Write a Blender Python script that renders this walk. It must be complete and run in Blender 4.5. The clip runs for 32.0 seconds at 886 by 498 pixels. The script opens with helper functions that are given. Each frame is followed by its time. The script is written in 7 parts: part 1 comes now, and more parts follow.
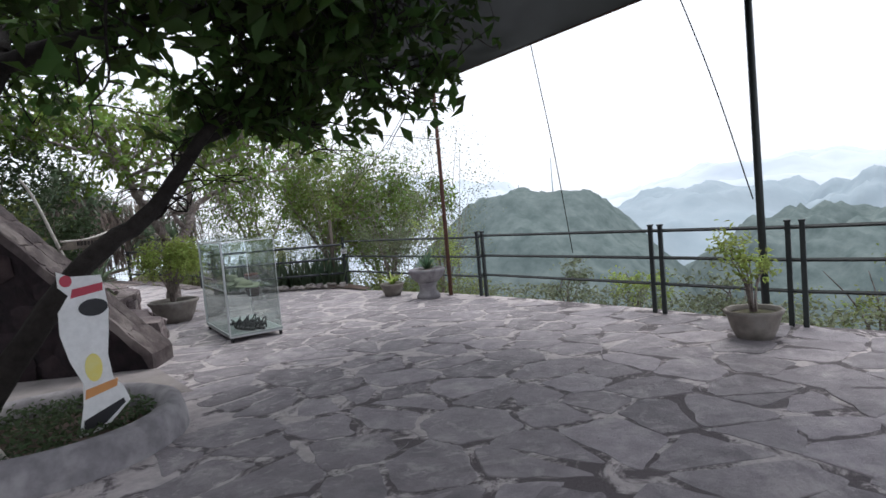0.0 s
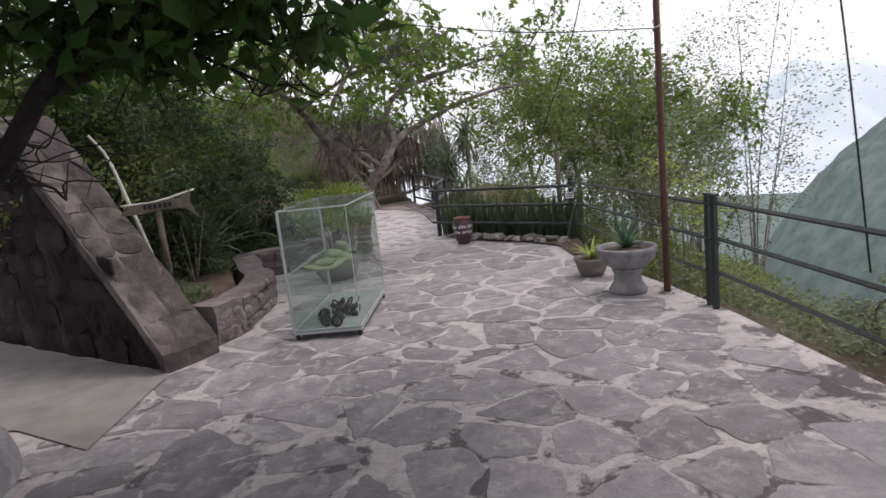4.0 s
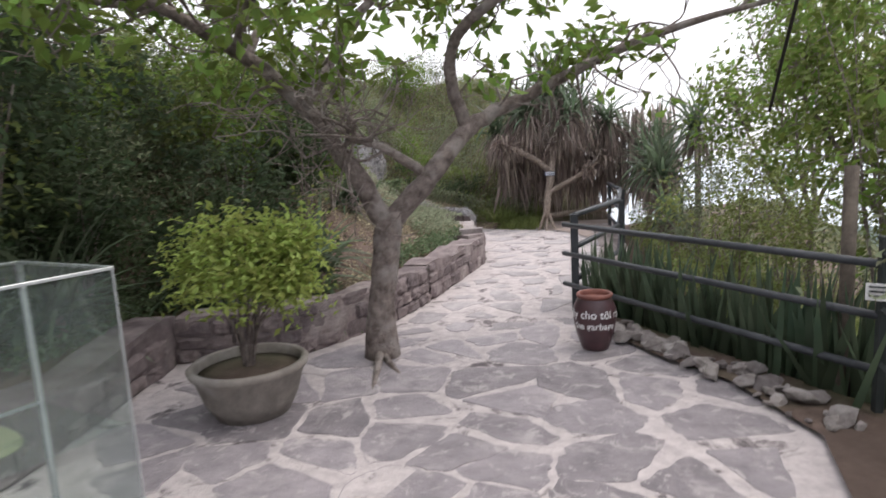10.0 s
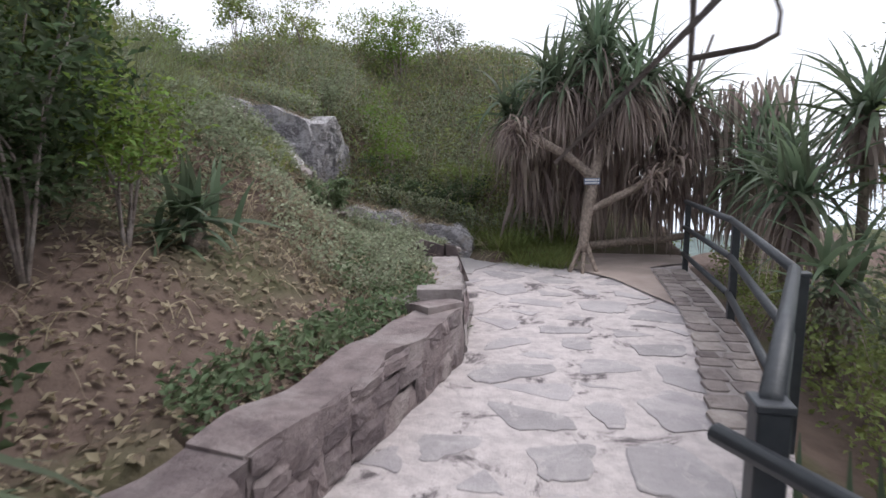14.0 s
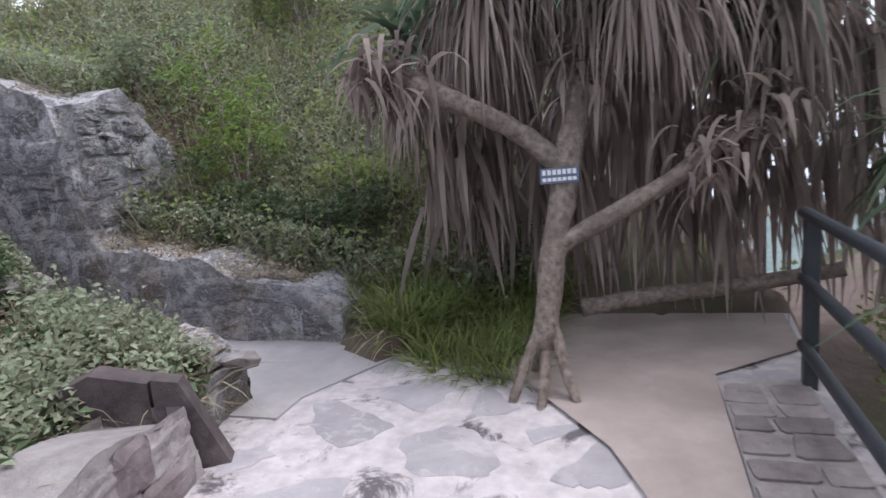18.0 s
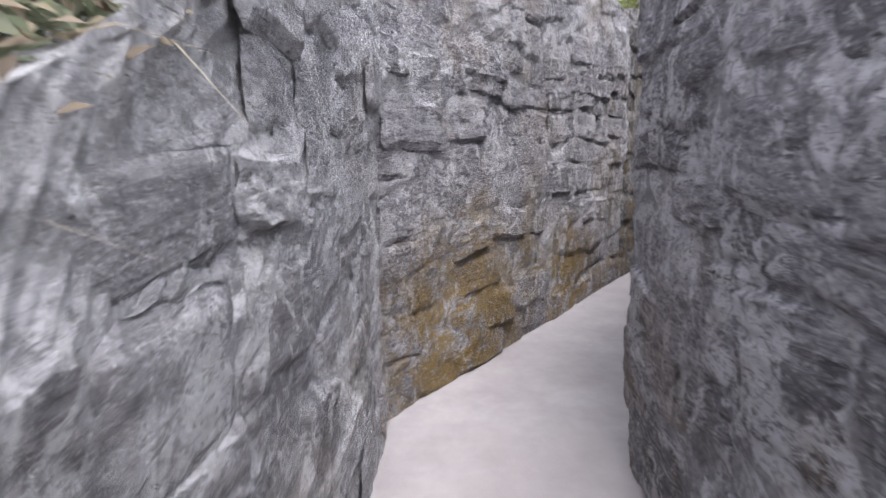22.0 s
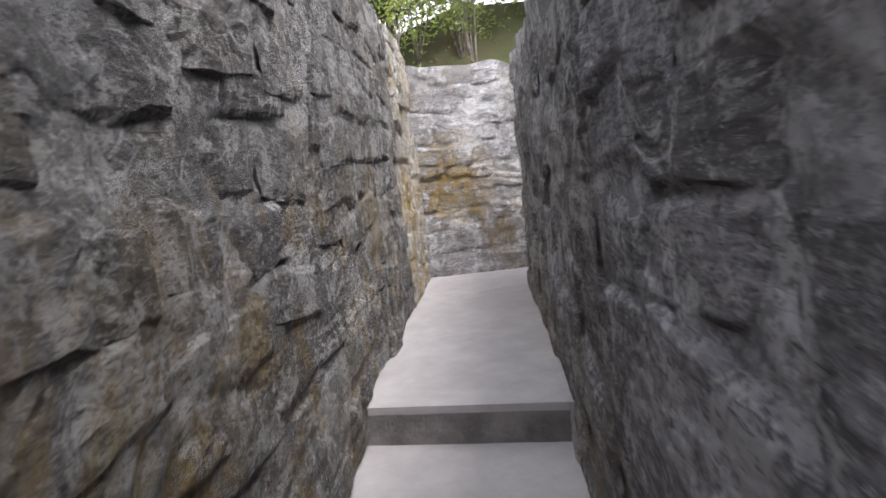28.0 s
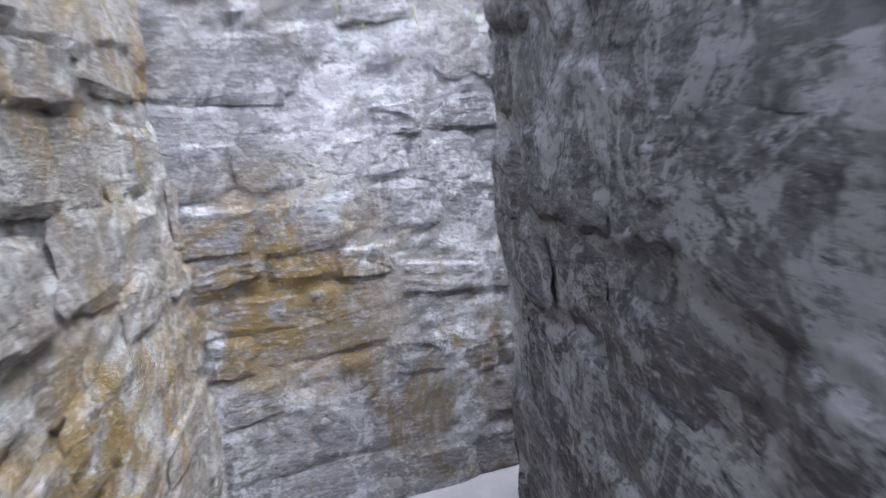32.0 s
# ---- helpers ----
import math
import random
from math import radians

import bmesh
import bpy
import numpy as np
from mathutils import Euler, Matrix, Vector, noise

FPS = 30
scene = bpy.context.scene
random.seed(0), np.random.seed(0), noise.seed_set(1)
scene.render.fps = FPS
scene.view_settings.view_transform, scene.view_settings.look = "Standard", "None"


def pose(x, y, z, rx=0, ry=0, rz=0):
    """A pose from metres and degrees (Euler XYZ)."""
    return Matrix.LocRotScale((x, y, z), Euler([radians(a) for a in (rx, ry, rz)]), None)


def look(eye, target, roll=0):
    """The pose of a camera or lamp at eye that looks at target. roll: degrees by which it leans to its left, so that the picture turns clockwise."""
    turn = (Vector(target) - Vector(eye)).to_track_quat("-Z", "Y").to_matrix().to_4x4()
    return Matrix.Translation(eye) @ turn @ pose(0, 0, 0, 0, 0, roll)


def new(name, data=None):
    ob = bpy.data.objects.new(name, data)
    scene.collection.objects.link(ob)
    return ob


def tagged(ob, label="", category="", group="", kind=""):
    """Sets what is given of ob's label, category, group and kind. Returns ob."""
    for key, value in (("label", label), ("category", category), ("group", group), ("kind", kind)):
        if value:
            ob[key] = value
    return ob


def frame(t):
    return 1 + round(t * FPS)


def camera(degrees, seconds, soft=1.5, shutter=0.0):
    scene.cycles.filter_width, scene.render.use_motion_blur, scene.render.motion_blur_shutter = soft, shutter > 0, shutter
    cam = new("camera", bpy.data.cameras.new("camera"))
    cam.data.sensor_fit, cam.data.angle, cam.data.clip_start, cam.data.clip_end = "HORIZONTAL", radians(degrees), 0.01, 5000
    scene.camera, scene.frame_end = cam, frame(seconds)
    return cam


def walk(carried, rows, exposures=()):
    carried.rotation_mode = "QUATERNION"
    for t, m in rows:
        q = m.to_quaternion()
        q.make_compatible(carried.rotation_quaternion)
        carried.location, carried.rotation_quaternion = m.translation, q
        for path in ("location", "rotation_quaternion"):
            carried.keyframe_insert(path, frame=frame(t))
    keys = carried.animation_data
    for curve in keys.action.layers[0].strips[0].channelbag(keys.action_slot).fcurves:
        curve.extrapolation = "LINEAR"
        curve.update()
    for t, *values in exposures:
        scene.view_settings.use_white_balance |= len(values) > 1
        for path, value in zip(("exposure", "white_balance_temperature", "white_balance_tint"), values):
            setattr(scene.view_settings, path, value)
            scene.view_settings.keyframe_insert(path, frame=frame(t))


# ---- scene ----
# ---------------- camera and walk ----------------
PATH = [
    (0, (-4.154, -1.334, 1.349), (-2.573, -0.116, 1.218), -5.0),
    (0.5, (-3.769, -1.338, 1.380), (-2.236, -0.066, 1.200), -3.3),
    (1, (-3.353, -1.300, 1.374), (-1.867, 0.030, 1.181), -1.8),
    (1.5, (-2.760, -1.310, 1.365), (-1.731, 0.403, 1.275), -5.3),
    (2, (-2.236, -1.259, 1.399), (-1.497, 0.589, 1.206), -4.1),
    (2.5, (-1.794, -1.104, 1.420), (-0.914, 0.677, 1.172), -4.0),
    (4.5, (-0.022, -0.157, 1.627), (0.376, 1.773, 1.288), -4.90),
    (5, (0.180, 0.211, 1.524), (0.452, 2.171, 1.230), -3.05),
    (5.5, (0.506, 0.480, 1.467), (0.527, 2.468, 1.249), -5.48),
    (6, (0.768, 0.704, 1.542), (0.634, 2.678, 1.255), -3.21),
    (6.5, (0.991, 1.234, 1.471), (1.005, 3.228, 1.308), 0.99),
    (7, (1.123, 1.557, 1.492), (1.059, 3.547, 1.299), -4.54),
    (7.5, (1.387, 1.809, 1.575), (1.047, 3.768, 1.354), -2.44),
    (8, (1.578, 2.321, 1.511), (1.198, 4.255, 1.175), -3.16),
    (8.5, (1.769, 2.599, 1.557), (1.242, 4.509, 1.284), -4.86),
    (9, (2.135, 2.996, 1.531), (1.397, 4.824, 1.198), -1.63),
    (9.5, (2.079, 3.652, 1.499), (1.653, 5.560, 1.080), -2.50),
    (10, (2.218, 4.172, 1.488), (1.910, 6.127, 1.201), -3.23),
    (10.5, (2.263, 4.638, 1.482), (2.247, 6.628, 1.286), 0.54),
    (11, (2.228, 5.029, 1.527), (2.430, 6.997, 1.231), -2.86),
    (11.5, (2.333, 5.572, 1.477), (2.321, 7.543, 1.139), -3.85),
    (12, (2.283, 6.252, 1.423), (2.150, 8.233, 1.183), -0.16),
    (12.5, (2.297, 6.781, 1.387), (2.061, 8.744, 1.083), -3.05),
    (13, (2.282, 7.352, 1.397), (1.837, 9.276, 1.083), 0.60),
    (13.5, (2.166, 8.005, 1.456), (1.818, 9.946, 1.124), -0.49),
    (14, (2.132, 8.595, 1.461), (1.758, 10.536, 1.158), -0.42),
    (14.5, (2.003, 9.217, 1.373), (1.933, 11.202, 1.139), 1.51),
    (15.5, (2.540, 10.340, 1.440), (2.300, 12.300, 1.140), -2.50),
    (16.5, (2.980, 11.440, 1.480), (2.404, 13.329, 1.135), -6.0),
    (17, (3.000, 12.000, 1.512), (2.295, 13.857, 1.272), -2.99),
    (17.5, (2.980, 12.550, 1.391), (2.517, 14.480, 1.143), -3.64),
    (18, (2.900, 13.090, 1.384), (2.299, 14.965, 1.036), -5.45),
    (18.5, (2.721, 13.520, 1.364), (1.902, 15.316, 1.043), -1.50),
    (19, (2.530, 14.240, 1.490), (1.110, 15.604, 1.135), -2.20),
    (19.5, (2.055, 15.330, 1.539), (0.254, 16.108, 1.150), -0.37),
    (20, (1.544, 15.645, 1.533), (-0.327, 16.238, 1.145), 0.75),
    (20.5, (1.008, 15.989, 1.533), (-0.945, 16.287, 1.222), -0.45),
    (21, (0.439, 16.075, 1.610), (-1.527, 16.131, 1.249), 1.26),
    (21.5, (-0.179, 16.152, 1.685), (-2.150, 16.278, 1.366), -0.78),
    (22, (-0.785, 16.100, 1.616), (-2.756, 16.049, 1.280), -0.89),
    (22.5, (-1.400, 16.039, 1.680), (-3.375, 16.142, 1.379), 2.68),
    (23, (-1.957, 16.132, 1.670), (-3.947, 16.228, 1.495), -0.90),
    (23.5, (-2.418, 16.235, 1.564), (-4.382, 16.592, 1.445), -6.84),
    (24, (-3.178, 16.286, 1.680), (-5.039, 17.001, 1.523), -4.87),
    (24.5, (-3.659, 16.524, 1.666), (-5.429, 17.439, 1.493), -3.76),
    (26.5, (-5.418, 17.568, 1.819), (-7.142, 18.523, 1.478), -1.86),
    (27, (-5.927, 17.996, 1.841), (-7.611, 19.045, 1.592), -3.74),
    (27.5, (-6.517, 18.392, 1.810), (-8.240, 19.379, 1.569), -2.15),
    (28, (-7.017, 18.768, 1.832), (-8.778, 19.680, 1.579), -6.03),
    (28.5, (-7.421, 19.088, 1.941), (-9.308, 19.717, 1.733), -6.87),
    (29, (-7.947, 19.386, 2.043), (-9.782, 20.149, 1.820), -3.44),
    (29.5, (-8.442, 19.666, 2.084), (-10.245, 20.480, 1.784), -5.51),
    (30, (-8.867, 19.932, 2.256), (-10.637, 20.810, 1.948), -2.17),
    (30.5, (-9.272, 20.204, 2.356), (-10.966, 21.205, 2.000), -2.26),
    (31, (-9.712, 20.445, 2.373), (-11.365, 21.503, 1.986), -0.86),
    (31.5, (-10.116, 20.658, 2.360), (-11.757, 21.769, 2.093), -3.74),
    (32, (-10.544, 20.895, 2.383), (-12.023, 22.167, 1.938), -5.05),
]

cam = camera(74, 32.0, soft=1.5, shutter=0.28)
walk(cam, [(t, look(e, g, r)) for t, e, g, r in PATH],
     exposures=[(0.0, 0.5, 6100, 10), (2.0, 0.3, 6300, 12), (6.0, 0.55, 6500, 13), (9.0, 0.7, 6500, 13), (10.5, 0.82, 6450, 13), (13.0, 0.6, 6250, 13), (14.5, 0.6, 6150, 13), (17.0, 0.68, 5950, 14), (19.0, 1.48, 5850, 15), (20.0, 1.62, 5800, 16), (21.0, 1.5, 5900, 16), (22.0, 1.72, 6050, 16), (24.0, 2.05, 6100, 13), (27.0, 2.25, 6200, 12), (28.0, 2.0, 6200, 12), (30.0, 2.15, 6150, 12), (31.0, 2.2, 5900, 12), (32.0, 2.2, 5450, 13)])

# ---------------- world and sun ----------------
world = bpy.data.worlds.new("overcast_sky")
scene.world = world
world.use_nodes = True
wn = world.node_tree
wn.nodes.clear()
w_out = wn.nodes.new("ShaderNodeOutputWorld")
w_bg = wn.nodes.new("ShaderNodeBackground")
w_sky = wn.nodes.new("ShaderNodeTexSky")
w_sky.sky_type, w_sky.sun_disc = "NISHITA", False
w_sky.sun_elevation, w_sky.sun_rotation = radians(60), radians(76)
w_sky.dust_density, w_sky.air_density, w_sky.altitude = 6.0, 1.0, 0.0
w_mul = wn.nodes.new("ShaderNodeMix")
w_mul.data_type, w_mul.blend_type = "RGBA", "MIX"
w_mul.inputs["Factor"].default_value = 0.86
w_scl = wn.nodes.new("ShaderNodeVectorMath")
w_scl.operation = "SCALE"
w_scl.inputs["Scale"].default_value = 0.10
wn.links.new(w_sky.outputs[0], w_scl.inputs[0])
wn.links.new(w_scl.outputs[0], w_mul.inputs["A"])
w_mul.inputs["B"].default_value = (0.92, 0.93, 0.97, 1)
wn.links.new(w_mul.outputs["Result"], w_bg.inputs["Color"])
w_bg.inputs["Strength"].default_value = 1.0
wn.links.new(w_bg.outputs[0], w_out.inputs[0])

sun_data = bpy.data.lights.new("sun", "SUN")
sun_data.energy, sun_data.angle, sun_data.color = 1.2, radians(25), (1.0, 0.96, 0.9)
sun = new("sun", sun_data)
sun.matrix_world = look((12, 3, 22), (0, 0, 0))

# ---------------- small builders ----------------
rng = np.random.default_rng(7)


def mesh_of(name, verts, faces, mat=None, smooth=False):
    """A mesh from vertex rows and faces (an array of quads or triangles, or a list)."""
    me = bpy.data.meshes.new(name)
    if isinstance(faces, np.ndarray):
        n, k = faces.shape
        me.vertices.add(len(verts))
        me.vertices.foreach_set("co", np.asarray(verts, np.float32).ravel())
        me.loops.add(n * k)
        me.loops.foreach_set("vertex_index", faces.astype(np.int32).ravel())
        me.polygons.add(n)
        me.polygons.foreach_set("loop_start", np.arange(0, n * k, k, dtype=np.int32))
        me.update(calc_edges=True)
    else:
        me.from_pydata([tuple(v) for v in verts], [], faces)
        me.update()
    if mat:
        me.materials.append(mat)
    if smooth:
        me.polygons.foreach_set("use_smooth", np.ones(len(me.polygons), bool))
    return me


def thing(name, label, category, at=(0, 0, 0), rz=0.0, group="", kind=""):
    ob = new(name)
    ob.empty_display_size = 0.1
    ob.matrix_world = pose(*at, 0, 0, rz)
    return tagged(ob, label, category, group, kind)


def piece(name, me, parent=None, label="", m=None):
    """Links a mesh as one object, under a thing (in its local space) or alone."""
    ob = new(name, me)
    if m is not None:
        ob.matrix_basis = m
    if parent:
        ob.parent = parent
    if label:
        ob["label"] = label
    return ob


def part(name, bm, mat, parent, label="", m=None, smooth=False):
    me = bpy.data.meshes.new(name)
    bm.to_mesh(me)
    bm.free()
    me.materials.append(mat)
    if smooth:
        me.polygons.foreach_set("use_smooth", np.ones(len(me.polygons), bool))
    return piece(name, me, parent, label, m)


def box_bm(sx, sy, sz, at=(0, 0, 0), bevel=0.0, bm=None):
    """A box of that size whose base stands at the given place."""
    bm = bm or bmesh.new()
    r = bmesh.ops.create_cube(bm, size=1, matrix=Matrix.Translation((at[0], at[1], at[2] + sz / 2)) @ Matrix.Diagonal((sx, sy, sz, 1)))
    if bevel:
        ed = list({e for v in r["verts"] for e in v.link_edges})
        bmesh.ops.bevel(bm, geom=ed, offset=bevel, segments=1, affect="EDGES")
    return bm


def tube(points, radii, sides=8, rough=0.0, cap=True):
    """Vertices and quads of a tapered tube along points."""
    pts = np.asarray(points, float)
    radii = np.broadcast_to(np.asarray(radii, float), (len(pts),))
    tan = np.gradient(pts, axis=0)
    tan /= np.linalg.norm(tan, axis=1)[:, None] + 1e-9
    ref = np.array((0.0, 0.0, 1.0)) if abs(tan[0][2]) < 0.9 else np.array((1.0, 0.0, 0.0))
    verts = []
    for p, t, r in zip(pts, tan, radii):
        a = np.cross(t, ref)
        a /= np.linalg.norm(a) + 1e-9
        b = np.cross(t, a)
        ref = np.cross(a, t) * -1 if False else ref
        for k in range(sides):
            w = 2 * math.pi * k / sides
            rr = r * (1 + rough * (rng.random() - 0.5))
            verts.append(p + rr * (math.cos(w) * a + math.sin(w) * b))
    faces = []
    for i in range(len(pts) - 1):
        for k in range(sides):
            a, b = i * sides + k, i * sides + (k + 1) % sides
            faces.append((a, b, b + sides, a + sides))
    if cap:
        faces.append(tuple(range(sides))[::-1])
        faces.append(tuple(range((len(pts) - 1) * sides, len(pts) * sides)))
    return verts, faces


def tubes_mesh(name, list_of, mat, smooth=True):
    v, f = [], []
    for vv, ff in list_of:
        o = len(v)
        v += list(vv)
        f += [tuple(i + o for i in q) for q in ff]
    return mesh_of(name, v, f, mat, smooth)


def lathe(profile, sides=24):
    """A solid of revolution from (radius, height) pairs."""
    verts, faces = [], []
    for r, z in profile:
        for k in range(sides):
            w = 2 * math.pi * k / sides
            verts.append((r * math.cos(w), r * math.sin(w), z))
    for i in range(len(profile) - 1):
        for k in range(sides):
            a, b = i * sides + k, i * sides + (k + 1) % sides
            faces.append((a, b, b + sides, a + sides))
    faces.append(tuple(range(sides))[::-1])
    faces.append(tuple(range((len(profile) - 1) * sides, len(profile) * sides)))
    return verts, faces


def smooth_line(points, n):
    """Catmull-Rom through points, n steps a span."""
    p = [np.array(q, float) for q in points]
    p = [2 * p[0] - p[1]] + p + [2 * p[-1] - p[-2]]
    out = []
    for i in range(1, len(p) - 2):
        for k in range(n):
            t = k / n
            a, b, c, d = p[i - 1], p[i], p[i + 1], p[i + 2]
            out.append(0.5 * (2 * b + (c - a) * t + (2 * a - 5 * b + 4 * c - d) * t * t + (3 * b - a - 3 * c + d) * t ** 3))
    out.append(p[-2])
    return np.array(out)


def unit(v):
    return v / (np.linalg.norm(v, axis=-1, keepdims=True) + 1e-9)


def leaf_arrays(pos, size, up=0.5, elong=2.2, fold=0.25, way=None, spread=1.0):
    """Folded leaves of four corners each at the given places."""
    n = len(pos)
    size = np.broadcast_to(np.asarray(size, float), (n,)) * rng.uniform(0.7, 1.3, n)
    d = rng.normal(size=(n, 3))
    d[:, 2] = d[:, 2] * 0.6
    d = unit(d) if way is None else unit(way + spread * 0.6 * unit(d))
    nor = rng.normal(size=(n, 3)) * (1 - up) + np.array((0, 0, 1.0)) * up * 1.6
    side = unit(np.cross(d, nor))
    nor = unit(np.cross(side, d))
    L, W = size[:, None], (size / elong)[:, None]
    a = pos
    b = pos + d * L * 0.55 + side * W * 0.5 + nor * W * fold
    c = pos + d * L - nor * L * 0.12
    e = pos + d * L * 0.55 - side * W * 0.5 + nor * W * fold
    v = np.stack([a, b, c, e], 1).reshape(-1, 3)
    i = np.arange(n)[:, None] * 4
    return v, np.concatenate([i + [0, 1, 2], i + [0, 2, 3]], 0)


def blade_arrays(base, way, length, width, droop, segs=4):
    """Long arching blades: strips that bend down under their weight."""
    n = len(base)
    length = np.broadcast_to(np.asarray(length, float), (n,)) * rng.uniform(0.7, 1.2, n)
    width = np.broadcast_to(np.asarray(width, float), (n,))
    droop = np.broadcast_to(np.asarray(droop, float), (n,)) * rng.uniform(0.6, 1.4, n)
    way = unit(way)
    side = unit(np.cross(way, rng.normal(size=(n, 3)) * 0.25 + np.array((0, 0, 1.0))))
    p, d = base.copy(), way.copy()
    rows = []
    for s in range(segs + 1):
        w = width * (1 - (s / segs) ** 2 * 0.96) * (0.7 if s == 0 else 1)
        rows += [p - side * w[:, None] / 2, p + side * w[:, None] / 2]
        d = unit(d + np.array((0, 0, -1.0)) * (droop / segs)[:, None])
        p = p + d * (length / segs)[:, None]
    v = np.stack(rows, 1).reshape(-1, 3)
    k = 2 * (segs + 1)
    i = np.arange(n)[:, None] * k
    f = np.concatenate([i + [2 * s, 2 * s + 1, 2 * s + 3, 2 * s + 2] for s in range(segs)], 0)
    return v, f


def clump_points(c, r, n, hollow=0.55, rough=0.35):
    """Places for leaves in an uneven clump round c, with gaps."""
    d = unit(rng.normal(size=(n, 3)))
    k = 5 + rng.random(3) * 4
    ph = rng.random(3) * 6
    lump = 1 + rough * (np.sin(d @ np.array((k[0], 2, 1)) + ph[0]) * np.sin(d @ np.array((1, k[1], 2)) + ph[1]) + 0.6 * np.sin(d @ np.array((2, 1, k[2])) + ph[2]))
    rad = (hollow + (1 - hollow) * rng.random(n)) * lump
    return np.asarray(c) + d * rad[:, None] * np.asarray(r)


# ---------------- materials ----------------
def material(name, color, rough=0.8, metal=0.0, color2=None, scale=6.0, detail=8.0, bump=0.0, bump_scale=30.0, stain=None, stain_scale=1.3,
             stain_amount=0.5, island=0.0, rand=0.0, translucent=0.0, spec=0.3):
    """A surface with two colours in a noise, stains at a larger scale, relief, and differences from piece to piece."""
    m = bpy.data.materials.new(name)
    m.use_nodes = True
    nt = m.node_tree
    bs = nt.nodes["Principled BSDF"]
    out = nt.nodes["Material Output"]
    geo = nt.nodes.new("ShaderNodeNewGeometry")
    no = nt.nodes.new("ShaderNodeTexNoise")
    no.inputs["Scale"].default_value, no.inputs["Detail"].default_value = scale, detail
    no.inputs["Roughness"].default_value = 0.65
    nt.links.new(geo.outputs["Position"], no.inputs["Vector"])
    ramp = nt.nodes.new("ShaderNodeMapRange")
    ramp.inputs["From Min"].default_value, ramp.inputs["From Max"].default_value = 0.32, 0.68
    nt.links.new(no.outputs["Fac"], ramp.inputs["Value"])
    mix = nt.nodes.new("ShaderNodeMix")
    mix.data_type = "RGBA"
    c2 = color2 or tuple(c * 0.7 for c in color)
    mix.inputs["A"].default_value, mix.inputs["B"].default_value = (*color, 1), (*c2, 1)
    nt.links.new(ramp.outputs[0], mix.inputs["Factor"])
    col = mix.outputs["Result"]
    if stain:
        n2 = nt.nodes.new("ShaderNodeTexNoise")
        n2.inputs["Scale"].default_value, n2.inputs["Detail"].default_value = stain_scale, 6
        nt.links.new(geo.outputs["Position"], n2.inputs["Vector"])
        r2 = nt.nodes.new("ShaderNodeMapRange")
        r2.inputs["From Min"].default_value, r2.inputs["From Max"].default_value = 0.5, 0.66
        r2.inputs["To Max"].default_value = stain_amount
        nt.links.new(n2.outputs["Fac"], r2.inputs["Value"])
        ms = nt.nodes.new("ShaderNodeMix")
        ms.data_type = "RGBA"
        ms.inputs["B"].default_value = (*stain, 1)
        nt.links.new(r2.outputs[0], ms.inputs["Factor"])
        nt.links.new(col, ms.inputs["A"])
        col = ms.outputs["Result"]
    for amount, node, socket in ((island, "ShaderNodeNewGeometry", "Random Per Island"), (rand, "ShaderNodeObjectInfo", "Random")):
        if amount:
            src = nt.nodes.new(node)
            hs = nt.nodes.new("ShaderNodeHueSaturation")
            mv = nt.nodes.new("ShaderNodeMapRange")
            mv.inputs["To Min"].default_value, mv.inputs["To Max"].default_value = 1 - amount, 1 + amount
            nt.links.new(src.outputs[socket], mv.inputs["Value"])
            nt.links.new(mv.outputs[0], hs.inputs["Value"])
            mh = nt.nodes.new("ShaderNodeMapRange")
            mh.inputs["To Min"].default_value, mh.inputs["To Max"].default_value = 0.5 - amount * 0.06, 0.5 + amount * 0.06
            nt.links.new(src.outputs[socket], mh.inputs["Value"])
            nt.links.new(mh.outputs[0], hs.inputs["Hue"])
            nt.links.new(col, hs.inputs["Color"])
            col = hs.outputs["Color"]
    nt.links.new(col, bs.inputs["Base Color"])
    bs.inputs["Roughness"].default_value, bs.inputs["Metallic"].default_value = rough, metal
    bs.inputs["Specular IOR Level"].default_value = spec
    if bump:
        nb = nt.nodes.new("ShaderNodeTexNoise")
        nb.inputs["Scale"].default_value, nb.inputs["Detail"].default_value = bump_scale, 8
        nb.inputs["Roughness"].default_value = 0.7
        nt.links.new(geo.outputs["Position"], nb.inputs["Vector"])
        bp = nt.nodes.new("ShaderNodeBump")
        bp.inputs["Strength"].default_value, bp.inputs["Distance"].default_value = min(1.0, bump), 0.03
        nt.links.new(nb.outputs["Fac"], bp.inputs["Height"])
        nt.links.new(bp.outputs[0], bs.inputs["Normal"])
    if translucent:
        tr = nt.nodes.new("ShaderNodeBsdfTranslucent")
        nt.links.new(col, tr.inputs["Color"])
        ad = nt.nodes.new("ShaderNodeMixShader")
        ad.inputs[0].default_value = translucent
        nt.links.new(bs.outputs[0], ad.inputs[1])
        nt.links.new(tr.outputs[0], ad.inputs[2])
        nt.links.new(ad.outputs[0], out.inputs["Surface"])
    return m


def leafy(name, color, color2, island=0.35, rough=0.55):
    return material(name, color, rough, 0, color2, scale=1.6, detail=3, island=island, translucent=0.5, spec=0.3)



